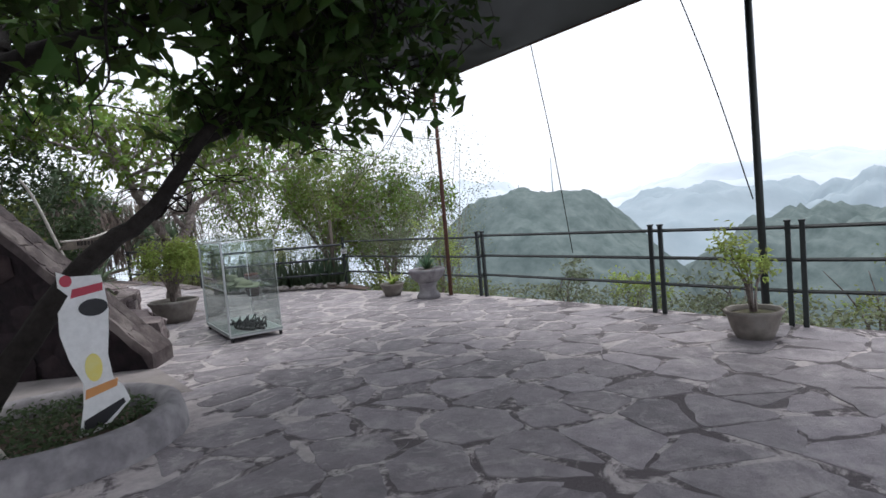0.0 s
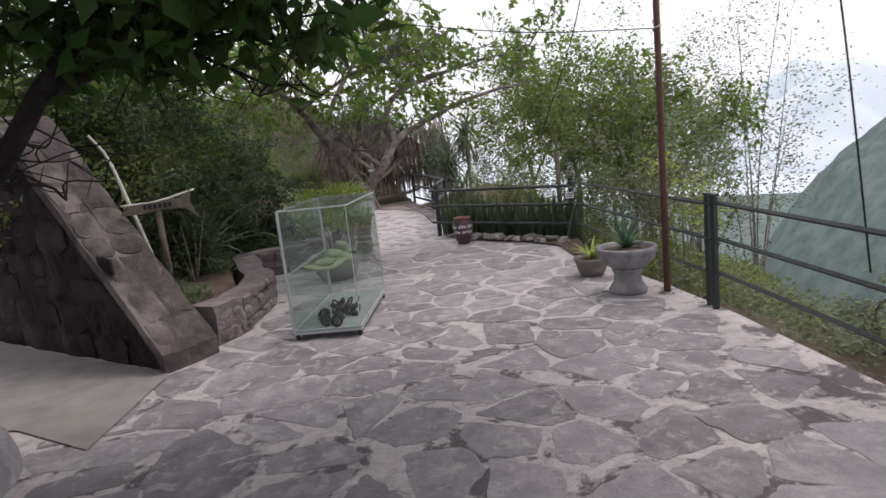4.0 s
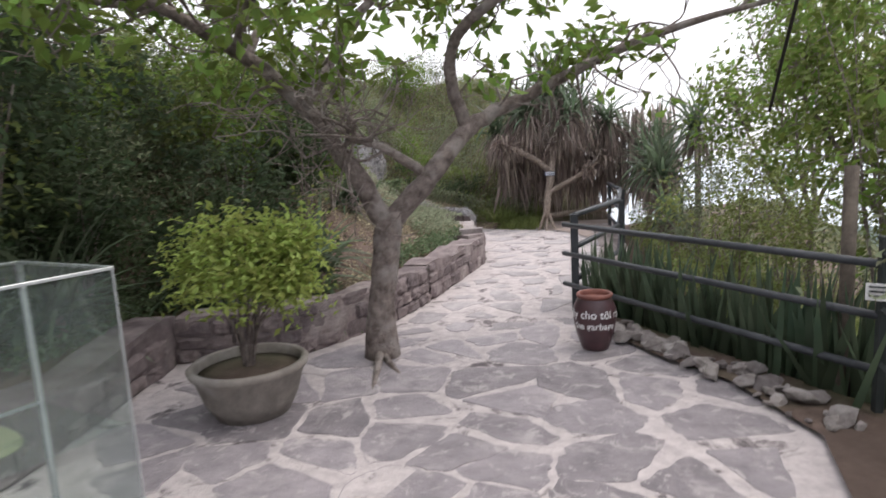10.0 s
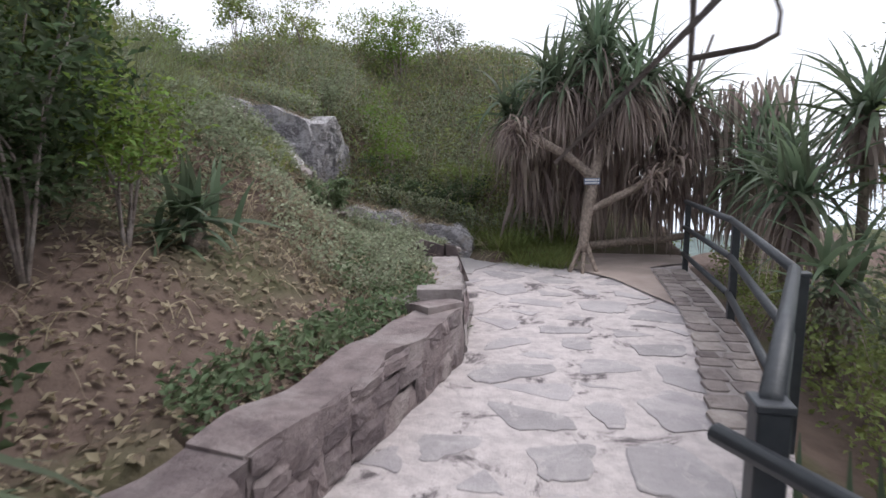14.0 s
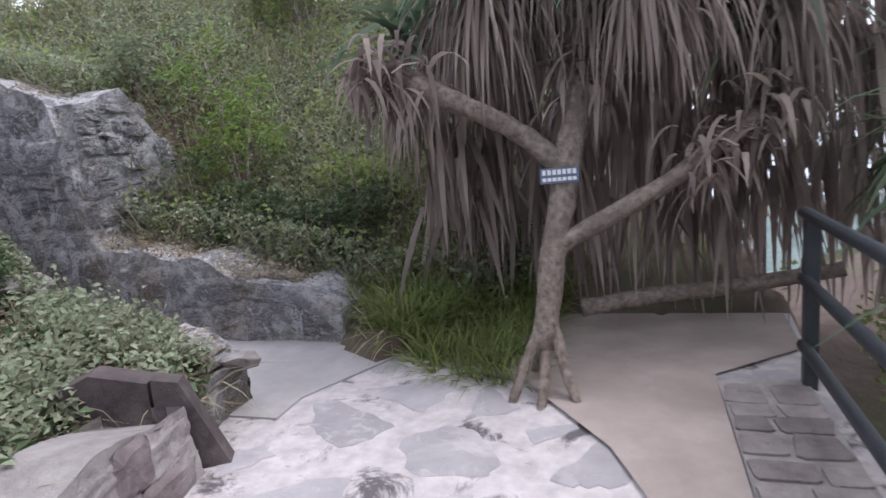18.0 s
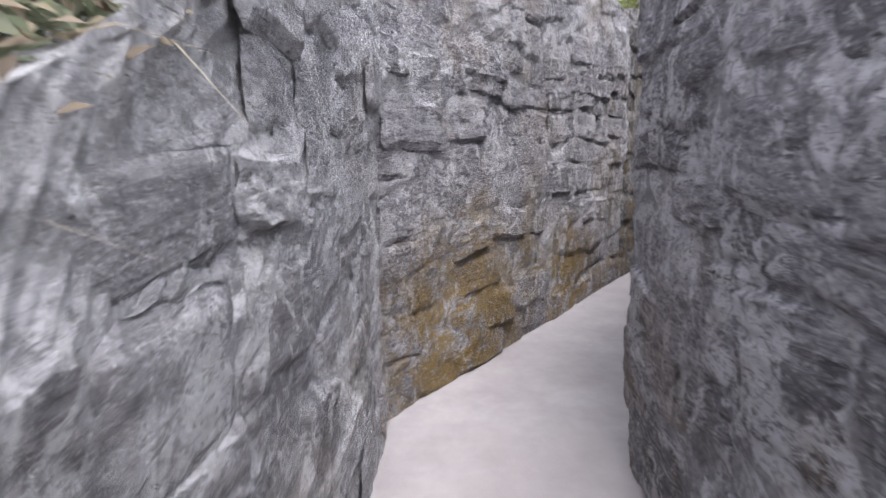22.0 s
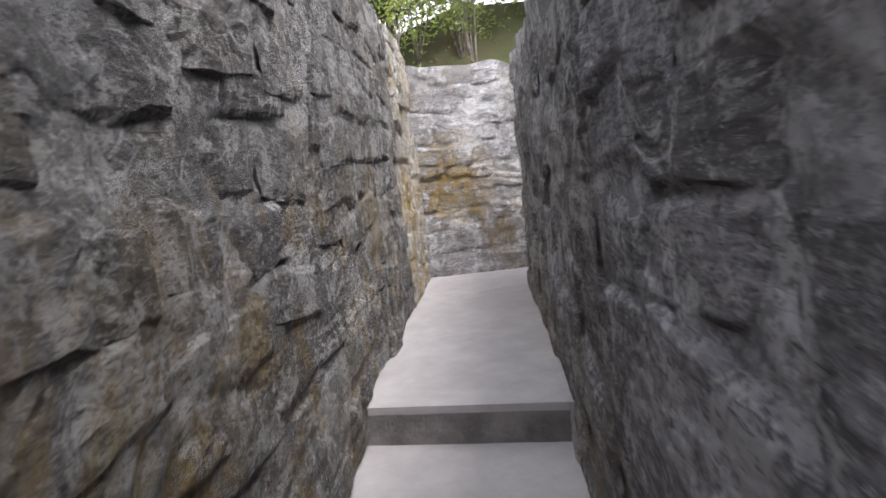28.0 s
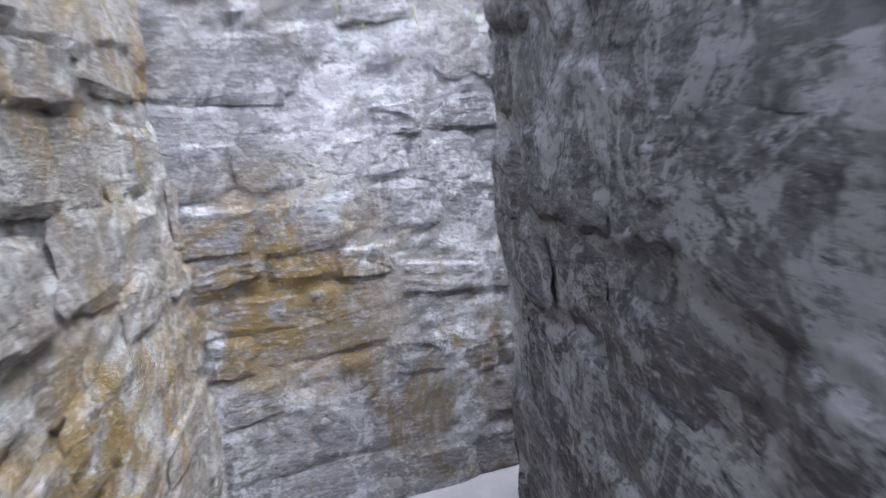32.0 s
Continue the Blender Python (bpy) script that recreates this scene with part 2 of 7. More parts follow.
def link_noise(nt, geo, scale, detail=8.0, stretch=(1, 1, 1), rough=0.6, distort=0.0):
    """Noise over the place itself, stretched along the axes."""
    mp = nt.nodes.new("ShaderNodeVectorMath")
    mp.operation = "MULTIPLY"
    mp.inputs[1].default_value = stretch
    nt.links.new(geo.outputs["Position"], mp.inputs[0])
    no = nt.nodes.new("ShaderNodeTexNoise")
    no.inputs["Scale"].default_value, no.inputs["Detail"].default_value = scale, detail
    no.inputs["Roughness"].default_value, no.inputs["Distortion"].default_value = rough, distort
    nt.links.new(mp.outputs[0], no.inputs["Vector"])
    return no.outputs["Fac"]


def ranged(nt, value, a, b, lo=0.0, hi=1.0):
    r = nt.nodes.new("ShaderNodeMapRange")
    for key, q in (("From Min", a), ("From Max", b), ("To Min", lo), ("To Max", hi)):
        r.inputs[key].default_value = q
    nt.links.new(value, r.inputs["Value"])
    return r.outputs[0]


def times(nt, a, b):
    m = nt.nodes.new("ShaderNodeMath")
    m.operation = "MULTIPLY"
    nt.links.new(a, m.inputs[0])
    nt.links.new(b, m.inputs[1])
    return m.outputs[0]


def blend(nt, fac, a, b):
    """Colour a over to colour b; each a socket or a colour."""
    m = nt.nodes.new("ShaderNodeMix")
    m.data_type = "RGBA"
    nt.links.new(fac, m.inputs["Factor"])
    for key, c in (("A", a), ("B", b)):
        if isinstance(c, tuple):
            m.inputs[key].default_value = (*c, 1)
        else:
            nt.links.new(c, m.inputs[key])
    return m.outputs["Result"]


SPOTS = (((-4.15, 16.1, 0.45), 1.0), ((-5.6, 17.0, 0.45), 0.7), ((-12.72, 21.85, 1.75), 0.62), ((-12.0, 21.06, 1.6), 0.5), ((-8.0, 18.6, 0.6), 0.7))


def lichened(nt, geo, col, ochre, top, warm, green=0.25):
    """Ochre lichen and a little moss, thickest low on the wall."""
    xyz = nt.nodes.new("ShaderNodeSeparateXYZ")
    nt.links.new(geo.outputs["Position"], xyz.inputs[0])
    low = ranged(nt, xyz.outputs["Z"], top, top - 1.0, 0.12, 1.0)
    lich = ranged(nt, link_noise(nt, geo, 2.4, 9, (1, 1, 0.7), 0.72, 0.8), 0.50, 0.60, 0, ochre)
    col = blend(nt, times(nt, lich, low), col, warm)
    moss = ranged(nt, link_noise(nt, geo, 3.1, 8, (1, 1, 0.5), 0.7, 0.5), 0.54, 0.64, 0, green)
    col = blend(nt, times(nt, moss, low), col, (0.13, 0.135, 0.04))
    ragged = ranged(nt, link_noise(nt, geo, 5.5, 10, (1, 1, 1.2), 0.75, 0.7), 0.43, 0.53, 0, 0.9)
    for at, reach in SPOTS:
        far = nt.nodes.new("ShaderNodeVectorMath")
        far.operation = "DISTANCE"
        far.inputs[1].default_value = at
        nt.links.new(geo.outputs["Position"], far.inputs[0])
        col = blend(nt, times(nt, ranged(nt, far.outputs["Value"], reach, reach * 0.35), ragged), col, (0.36, 0.235, 0.06))
    brown = ranged(nt, link_noise(nt, geo, 1.7, 9, (1, 1, 0.8), 0.7, 0.6), 0.5, 0.62, 0, 0.42 * ochre)
    return blend(nt, brown, col, (0.27, 0.205, 0.125))


def bumped(nt, bs, layers, strength):
    last = None
    for src, dist in layers:
        bp = nt.nodes.new("ShaderNodeBump")
        bp.inputs["Strength"].default_value, bp.inputs["Distance"].default_value = strength, dist
        nt.links.new(src, bp.inputs["Height"])
        if last:
            nt.links.new(last, bp.inputs["Normal"])
        last = bp.outputs[0]
    nt.links.new(last, bs.inputs["Normal"])


def cement_material(name, dark, pale, ochre=0.5, ochre_top=1.9, warm=(0.30, 0.205, 0.07)):
    """The smeared lime mortar of a rubble wall: pale, streaked downwards, with stone showing through."""
    m = bpy.data.materials.new(name)
    m.use_nodes = True
    nt = m.node_tree
    bs = nt.nodes["Principled BSDF"]
    geo = nt.nodes.new("ShaderNodeNewGeometry")
    blot = link_noise(nt, geo, 3.6, 10, (1, 1, 1.3), 0.7, 0.5)
    runs = link_noise(nt, geo, 7.0, 8, (1, 1, 0.25), 0.65, 0.4)
    fine = link_noise(nt, geo, 8.0, 11, (1, 1, 2.6), 0.8, 1.2)
    grit = link_noise(nt, geo, 42, 7, (1, 1, 1.5), 0.7)
    mid = tuple((p * 0.62 + d * 0.38) for p, d in zip(pale, dark))
    col = blend(nt, ranged(nt, blot, 0.38, 0.6), dark, mid)
    smr = link_noise(nt, geo, 5.0, 11, (1, 1, 0.85), 0.76, 0.9)
    col = blend(nt, ranged(nt, smr, 0.455, 0.505, 0, 0.85), col, pale)
    col = blend(nt, ranged(nt, runs, 0.5, 0.62, 0, 0.7), col, pale)
    col = blend(nt, ranged(nt, fine, 0.45, 0.36, 0, 0.9), col, tuple(d * 0.35 for d in dark))
    col = blend(nt, ranged(nt, fine, 0.54, 0.66, 0, 0.6), col, pale)
    chips = link_noise(nt, geo, 19.0, 9, (1, 1, 2.0), 0.75, 0.6)
    col = blend(nt, ranged(nt, link_noise(nt, geo, 4.2, 10, (1, 1, 1.7), 0.74, 0.8), 0.5, 0.46, 0, 0.6), col, tuple(d * 0.75 for d in dark))
    col = blend(nt, ranged(nt, chips, 0.42, 0.38, 0, 0.7), col, dark)
    col = lichened(nt, geo, col, ochre, ochre_top, warm)
    col = blend(nt, ranged(nt, grit, 0.46, 0.40, 0, 0.6), col, dark)
    col = blend(nt, ranged(nt, grit, 0.57, 0.63, 0, 0.4), col, pale)
    nt.links.new(col, bs.inputs["Base Color"])
    bs.inputs["Roughness"].default_value, bs.inputs["Specular IOR Level"].default_value = 0.88, 0.25
    bumped(nt, bs, ((blot, 0.06), (runs, 0.025), (fine, 0.07), (chips, 0.02), (grit, 0.016)), 0.85)
    return m


def laminated_material(name, dark, mid, pale, ochre=0.5, ochre_top=1.9, smear=0.6, warm=(0.30, 0.205, 0.07)):
    """A split block of thin-bedded limestone: its layers follow the block, and mortar is smeared over it here and there."""
    m = bpy.data.materials.new(name)
    m.use_nodes = True
    nt = m.node_tree
    bs = nt.nodes["Principled BSDF"]
    geo = nt.nodes.new("ShaderNodeNewGeometry")
    tc = nt.nodes.new("ShaderNodeTexCoord")
    oi = nt.nodes.new("ShaderNodeObjectInfo")
    vec = nt.nodes.new("ShaderNodeVectorMath")
    vec.operation = "MULTIPLY"
    vec.inputs[1].default_value = (2.4, 0.3, 8.5)
    nt.links.new(tc.outputs["Object"], vec.inputs[0])
    mv = nt.nodes.new("ShaderNodeMath")
    mv.operation = "MULTIPLY"
    mv.inputs[1].default_value = 61.0
    nt.links.new(oi.outputs["Random"], mv.inputs[0])
    off = nt.nodes.new("ShaderNodeVectorMath")
    off.operation = "ADD"
    nt.links.new(vec.outputs[0], off.inputs[0])
    nt.links.new(mv.outputs[0], off.inputs[1])
    lam = nt.nodes.new("ShaderNodeTexNoise")
    lam.inputs["Scale"].default_value, lam.inputs["Detail"].default_value = 1.3, 10
    lam.inputs["Roughness"].default_value, lam.inputs["Distortion"].default_value = 0.72, 0.7
    nt.links.new(off.outputs[0], lam.inputs["Vector"])
    lam = lam.outputs["Fac"]
    blot = link_noise(nt, geo, 4.5, 9, (1, 1, 1.4), 0.7, 0.5)
    smr = link_noise(nt, geo, 5.0, 11, (1, 1, 0.85), 0.76, 0.9)
    grit = link_noise(nt, geo, 34, 7, (1, 1, 2.2), 0.72)
    col = blend(nt, ranged(nt, lam, 0.36, 0.60), dark, mid)
    hs = nt.nodes.new("ShaderNodeHueSaturation")
    nt.links.new(ranged(nt, oi.outputs["Random"], 0, 1, 0.72, 1.38), hs.inputs["Value"])
    nt.links.new(col, hs.inputs["Color"])
    col = blend(nt, ranged(nt, lam, 0.60, 0.70, 0, 0.7), hs.outputs["Color"], pale)
    col = blend(nt, ranged(nt, smr, 0.515, 0.545, 0, smear), col, pale)
    crk = link_noise(nt, geo, 8.0, 11, (1, 1, 2.6), 0.8, 1.2)
    col = blend(nt, ranged(nt, crk, 0.425, 0.385, 0, 0.9), col, tuple(c * 0.5 for c in dark))
    col = blend(nt, ranged(nt, crk, 0.56, 0.60, 0, 0.7), col, pale)
    chips = link_noise(nt, geo, 19.0, 9, (1, 1, 2.0), 0.75, 0.6)
    col = blend(nt, ranged(nt, chips, 0.57, 0.61, 0, 0.65), col, pale)
    col = blend(nt, ranged(nt, chips, 0.42, 0.38, 0, 0.75), col, dark)
    col = blend(nt, ranged(nt, blot, 0.44, 0.32, 0, 0.7), col, tuple(c * 0.6 for c in dark))
    col = lichened(nt, geo, col, ochre, ochre_top, warm)
    col = blend(nt, ranged(nt, grit, 0.47, 0.40, 0, 0.6), col, dark)
    col = blend(nt, ranged(nt, grit, 0.56, 0.62, 0, 0.5), col, pale)
    nt.links.new(col, bs.inputs["Base Color"])
    bs.inputs["Roughness"].default_value, bs.inputs["Specular IOR Level"].default_value = 0.8, 0.3
    bumped(nt, bs, ((lam, 0.06), (crk, 0.05), (blot, 0.03), (chips, 0.02), (grit, 0.014)), 0.85)
    return m


def paving_material(name, socket_node, socket):
    """Mauve-grey flagstone, smeared with mortar and, along the path, with pale dust."""
    m = bpy.data.materials.new(name)
    m.use_nodes = True
    nt = m.node_tree
    bs = nt.nodes["Principled BSDF"]
    geo = nt.nodes.new("ShaderNodeNewGeometry")
    col = blend(nt, ranged(nt, link_noise(nt, geo, 5, 9, (1, 1, 1), 0.65), 0.34, 0.66), (0.30, 0.27, 0.285), (0.19, 0.172, 0.185))
    src = nt.nodes.new(socket_node)
    hs = nt.nodes.new("ShaderNodeHueSaturation")
    nt.links.new(ranged(nt, src.outputs[socket], 0, 1, 0.78, 1.25), hs.inputs["Value"])
    nt.links.new(col, hs.inputs["Color"])
    col = blend(nt, ranged(nt, link_noise(nt, geo, 2.6, 9, (1, 1, 1), 0.68, 0.5), 0.53, 0.66, 0, 0.6), hs.outputs["Color"], (0.46, 0.42, 0.42))
    xyz = nt.nodes.new("ShaderNodeSeparateXYZ")
    nt.links.new(geo.outputs["Position"], xyz.inputs[0])
    dust = times(nt, ranged(nt, xyz.outputs["Y"], 8.0, 10.5, 0.0, 0.42), ranged(nt, link_noise(nt, geo, 1.6, 6), 0.25, 0.6, 0.4, 1.0))
    col = blend(nt, dust, col, (0.56, 0.53, 0.53))
    edge = ranged(nt, link_noise(nt, geo, 6.5, 10, (1, 1, 1), 0.75, 0.8), 0.55, 0.60, 0, 0.55)
    col = blend(nt, times(nt, edge, ranged(nt, xyz.outputs["Y"], -1.0, 3.0, 0.35, 1.0)), col, (0.50, 0.455, 0.45))
    nt.links.new(col, bs.inputs["Base Color"])
    nt.links.new(ranged(nt, link_noise(nt, geo, 4, 6), 0.3, 0.7, 0.55, 0.85), bs.inputs["Roughness"])
    bs.inputs["Specular IOR Level"].default_value = 0.35
    bp = nt.nodes.new("ShaderNodeBump")
    bp.inputs["Strength"].default_value, bp.inputs["Distance"].default_value = 0.6, 0.03
    nt.links.new(link_noise(nt, geo, 20, 8, (1, 1, 1), 0.7), bp.inputs["Height"])
    nt.links.new(bp.outputs[0], bs.inputs["Normal"])
    return m


M_FLAG = paving_material("flagstone", "ShaderNodeObjectInfo", "Random")
M_FLAG_J = paving_material("flagstone_rest", "ShaderNodeNewGeometry", "Random Per Island")


def mortar_material():
    """The bed between the flags: dark open cracks on the terrace, smeared pale cement further along the path."""
    m = bpy.data.materials.new("mortar_bed")
    m.use_nodes = True
    nt = m.node_tree
    bs = nt.nodes["Principled BSDF"]
    geo = nt.nodes.new("ShaderNodeNewGeometry")
    xyz = nt.nodes.new("ShaderNodeSeparateXYZ")
    nt.links.new(geo.outputs["Position"], xyz.inputs[0])
    smear = link_noise(nt, geo, 3.2, 9, (1, 1, 1), 0.7, 0.6)
    add = nt.nodes.new("ShaderNodeMath")
    nt.links.new(smear, add.inputs[0])
    nt.links.new(ranged(nt, xyz.outputs["Y"], 0.0, 4.5, -0.06, 0.07), add.inputs[1])
    col = blend(nt, ranged(nt, link_noise(nt, geo, 11, 8), 0.36, 0.64), (0.53, 0.48, 0.475), (0.40, 0.36, 0.36))
    col = blend(nt, ranged(nt, add.outputs[0], 0.44, 0.52), (0.115, 0.10, 0.105), col)
    nt.links.new(col, bs.inputs["Base Color"])
    bs.inputs["Roughness"].default_value, bs.inputs["Specular IOR Level"].default_value = 0.9, 0.3
    bumped(nt, bs, ((smear, 0.04), (link_noise(nt, geo, 35, 8), 0.02)), 0.5)
    return m


M_MORTAR = mortar_material()
M_CONC = material("worn_concrete", (0.29, 0.262, 0.256), 0.85, 0, (0.205, 0.183, 0.18), 4, bump=0.25, bump_scale=40, stain=(0.27, 0.24, 0.22), stain_scale=0.9, stain_amount=0.5)
M_TRENCH = material("trench_concrete", (0.405, 0.38, 0.376), 0.85, 0, (0.32, 0.30, 0.296), 5, bump=0.2, bump_scale=60, stain=(0.3, 0.27, 0.26), stain_scale=1.2, stain_amount=0.4)
# Limestone tones; how much light each wall gets is partly put into these colours.
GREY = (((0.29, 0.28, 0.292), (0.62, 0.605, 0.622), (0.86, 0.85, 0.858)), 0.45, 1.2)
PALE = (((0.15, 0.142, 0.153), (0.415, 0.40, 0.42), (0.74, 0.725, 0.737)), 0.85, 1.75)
SHADED = (((0.068, 0.062, 0.062), (0.20, 0.187, 0.185), (0.50, 0.483, 0.475)), 0.75, 2.3)
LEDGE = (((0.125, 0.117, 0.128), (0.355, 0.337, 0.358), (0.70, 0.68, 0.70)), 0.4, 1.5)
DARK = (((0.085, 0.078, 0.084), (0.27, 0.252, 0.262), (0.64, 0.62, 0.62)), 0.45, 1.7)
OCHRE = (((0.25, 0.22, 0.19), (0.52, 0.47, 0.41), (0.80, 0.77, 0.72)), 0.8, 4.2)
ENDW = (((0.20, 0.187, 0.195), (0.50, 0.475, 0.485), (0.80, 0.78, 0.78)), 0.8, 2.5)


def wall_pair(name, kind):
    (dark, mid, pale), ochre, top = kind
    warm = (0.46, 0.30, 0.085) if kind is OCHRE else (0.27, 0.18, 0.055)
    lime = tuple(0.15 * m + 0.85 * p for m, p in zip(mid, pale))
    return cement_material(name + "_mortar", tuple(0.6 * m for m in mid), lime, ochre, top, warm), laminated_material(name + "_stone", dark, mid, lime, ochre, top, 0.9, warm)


M_ROCK, M_ROCKS = wall_pair("grey", GREY)
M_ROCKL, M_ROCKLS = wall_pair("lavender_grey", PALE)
M_ROCKW, M_ROCKWS = wall_pair("shaded_lichened", SHADED)
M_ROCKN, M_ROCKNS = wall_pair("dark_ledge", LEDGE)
M_ROCKD, M_ROCKDS = wall_pair("dark_shaded", DARK)
M_OCHRE, M_OCHRES = wall_pair("ochre", OCHRE)
M_ROCKB, M_ROCKBS = wall_pair("end_wall", ENDW)
# Dark red stone, its colour lowered further for the shade of tree and net.
M_DARKW = material("dark_red_stone", (0.034, 0.022, 0.025), 0.9, 0, (0.013, 0.01, 0.012), 7, bump=0.9, bump_scale=14, stain=(0.085, 0.06, 0.062), stain_scale=2.0, stain_amount=0.5, rand=0.25)
M_SLAB = material("rough_slab_face", (0.115, 0.092, 0.09), 0.9, 0, (0.055, 0.043, 0.045), 6, bump=0.8, bump_scale=14, stain=(0.38, 0.33, 0.31), stain_scale=2.0, stain_amount=0.45)
M_SLABST = material("sloping_face_stone", (0.115, 0.092, 0.09), 0.9, 0, (0.052, 0.042, 0.043), 7, bump=0.8, bump_scale=18, stain=(0.30, 0.26, 0.245), stain_scale=3.0, stain_amount=0.4, rand=0.3)
M_RUBBLE = material("pale_rubble_mortar", (0.40, 0.36, 0.35), 0.92, 0, (0.22, 0.19, 0.19), 6, bump=1.0, bump_scale=16, stain=(0.5, 0.46, 0.45), stain_scale=2.4, stain_amount=0.5)
M_DUST = material("dusty_brown_concrete", (0.36, 0.30, 0.275), 0.9, 0, (0.27, 0.22, 0.20), 3.5, bump=0.35, bump_scale=40, stain=(0.2, 0.165, 0.15), stain_scale=1.4, stain_amount=0.5)
M_LOWW = material("low_wall_stone", (0.25, 0.205, 0.205), 0.9, 0, (0.13, 0.103, 0.107), 8, bump=0.9, bump_scale=18, stain=(0.36, 0.32, 0.31), stain_scale=3.0, stain_amount=0.45, rand=0.3)
M_SOIL = material("dry_soil", (0.16, 0.115, 0.095), 0.95, 0, (0.085, 0.06, 0.05), 5, bump=1.0, bump_scale=12, stain=(0.09, 0.1, 0.045), stain_scale=0.8, stain_amount=0.7)
M_GREEN_GROUND = material("scrub_ground", (0.075, 0.09, 0.035), 0.95, 0, (0.12, 0.10, 0.06), 2.5, bump=1.0, bump_scale=9, stain=(0.05, 0.065, 0.025), stain_scale=0.6, stain_amount=0.7)
M_BARK = material("grey_bark", (0.33, 0.275, 0.25), 0.9, 0, (0.10, 0.077, 0.07), 14, bump=1.0, bump_scale=30, stain=(0.42, 0.38, 0.36), stain_scale=6, stain_amount=0.6)
# Near-black: the deep shade under net and crown is put into this bark.
M_BARKD = material("shade_darkened_bark", (0.04, 0.033, 0.03), 0.9, 0, (0.018, 0.015, 0.013), 12, bump=1.0, bump_scale=28)
M_BARKP = material("pandan_bark", (0.40, 0.33, 0.28), 0.9, 0, (0.13, 0.10, 0.085), 26, bump=1.0, bump_scale=34, stain=(0.2, 0.16, 0.13), stain_scale=7, stain_amount=0.6)
M_STEEL = material("dark_green_steel", (0.025, 0.033, 0.034), 0.5, 0.2, (0.04, 0.045, 0.045), 20, bump=0.15, bump_scale=60, spec=0.5)
M_PIPE = material("black_painted_pipe", (0.03, 0.034, 0.042), 0.45, 0.1, (0.055, 0.06, 0.068), 12, bump=0.15, bump_scale=50, spec=0.5)
M_RUST = material("rusty_pole", (0.16, 0.075, 0.055), 0.75, 0.1, (0.09, 0.05, 0.045), 16, bump=0.3)
M_WOODG = material("grey_wood", (0.17, 0.14, 0.115), 0.9, 0, (0.09, 0.075, 0.062), 14, bump=0.6)
M_WHITEWOOD = material("peeled_white_stick", (0.66, 0.63, 0.58), 0.8, 0, (0.45, 0.4, 0.36), 10, bump=0.4)
M_POT = material("cement_pot", (0.26, 0.235, 0.21), 0.85, 0, (0.17, 0.15, 0.135), 10, bump=0.35, bump_scale=40, stain=(0.36, 0.34, 0.32), stain_scale=4, stain_amount=0.5)
M_PED = material("cement_urn", (0.27, 0.255, 0.27), 0.8, 0, (0.17, 0.158, 0.17), 9, bump=0.3, bump_scale=40, stain=(0.45, 0.43, 0.43), stain_scale=5, stain_amount=0.4)
M_JAR = material("brown_glazed_jar", (0.085, 0.04, 0.045), 0.35, 0, (0.05, 0.027, 0.032), 9, bump=0.15, bump_scale=40, spec=0.5)
M_JARRIM = material("terracotta_rim", (0.25, 0.10, 0.075), 0.5, 0, (0.16, 0.065, 0.055), 12)
M_PAINTW = material("white_paint", (0.78, 0.78, 0.78), 0.6, 0, (0.66, 0.66, 0.66), 20)
M_ALU = material("dull_aluminium", (0.55, 0.57, 0.57), 0.4, 0.6, (0.45, 0.47, 0.47), 30, spec=0.5)
M_HAT = material("khaki_cloth", (0.21, 0.235, 0.155), 0.9, 0, (0.15, 0.175, 0.11), 40, bump=0.3, bump_scale=200)
M_RUBBER = material("black_rubber", (0.018, 0.018, 0.02), 0.6, 0, (0.03, 0.03, 0.03), 30, bump=0.2)
M_TEALBOARD = material("pale_teal_board", (0.30, 0.335, 0.325), 0.6, 0, (0.24, 0.275, 0.268), 4)
M_SKIRT = leafy("dead_brown_blades", (0.42, 0.345, 0.315), (0.23, 0.183, 0.165), 0.4, 0.9)
M_PANDAN = leafy("pandan_blades", (0.155, 0.195, 0.12), (0.095, 0.135, 0.085), 0.4, 0.4)
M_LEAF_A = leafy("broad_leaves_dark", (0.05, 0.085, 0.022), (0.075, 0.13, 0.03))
M_LEAF_B = leafy("broad_leaves_light", (0.2, 0.27, 0.06), (0.13, 0.2, 0.045), 0.4)
M_BUSH = leafy("bush_leaves", (0.175, 0.20, 0.125), (0.235, 0.26, 0.165), 0.4)
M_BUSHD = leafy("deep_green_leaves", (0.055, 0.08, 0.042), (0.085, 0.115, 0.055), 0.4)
M_FERN = leafy("yellow_green_fern_leaves", (0.26, 0.29, 0.10), (0.17, 0.215, 0.075), 0.35)
M_GRASS = leafy("grass_blades", (0.235, 0.25, 0.135), (0.15, 0.18, 0.075), 0.4, 0.7)
M_DRY = leafy("dry_straw", (0.42, 0.355, 0.265), (0.27, 0.22, 0.16), 0.4, 0.9)
M_SANSE = leafy("snake_plant_blades", (0.055, 0.085, 0.055), (0.10, 0.125, 0.08), 0.4, 0.5)
M_AGAVE = leafy("agave_blades", (0.12, 0.19, 0.11), (0.09, 0.15, 0.09), 0.3, 0.5)
M_COVER = leafy("ground_cover_leaves", (0.12, 0.17, 0.09), (0.165, 0.21, 0.115), 0.4, 0.55)
M_WEED = leafy("pale_green_weed_leaves", (0.265, 0.30, 0.195), (0.34, 0.36, 0.255), 0.4)
M_YELLOW = leafy("pale_yellow_green_leaves", (0.38, 0.44, 0.13), (0.28, 0.36, 0.09), 0.3)
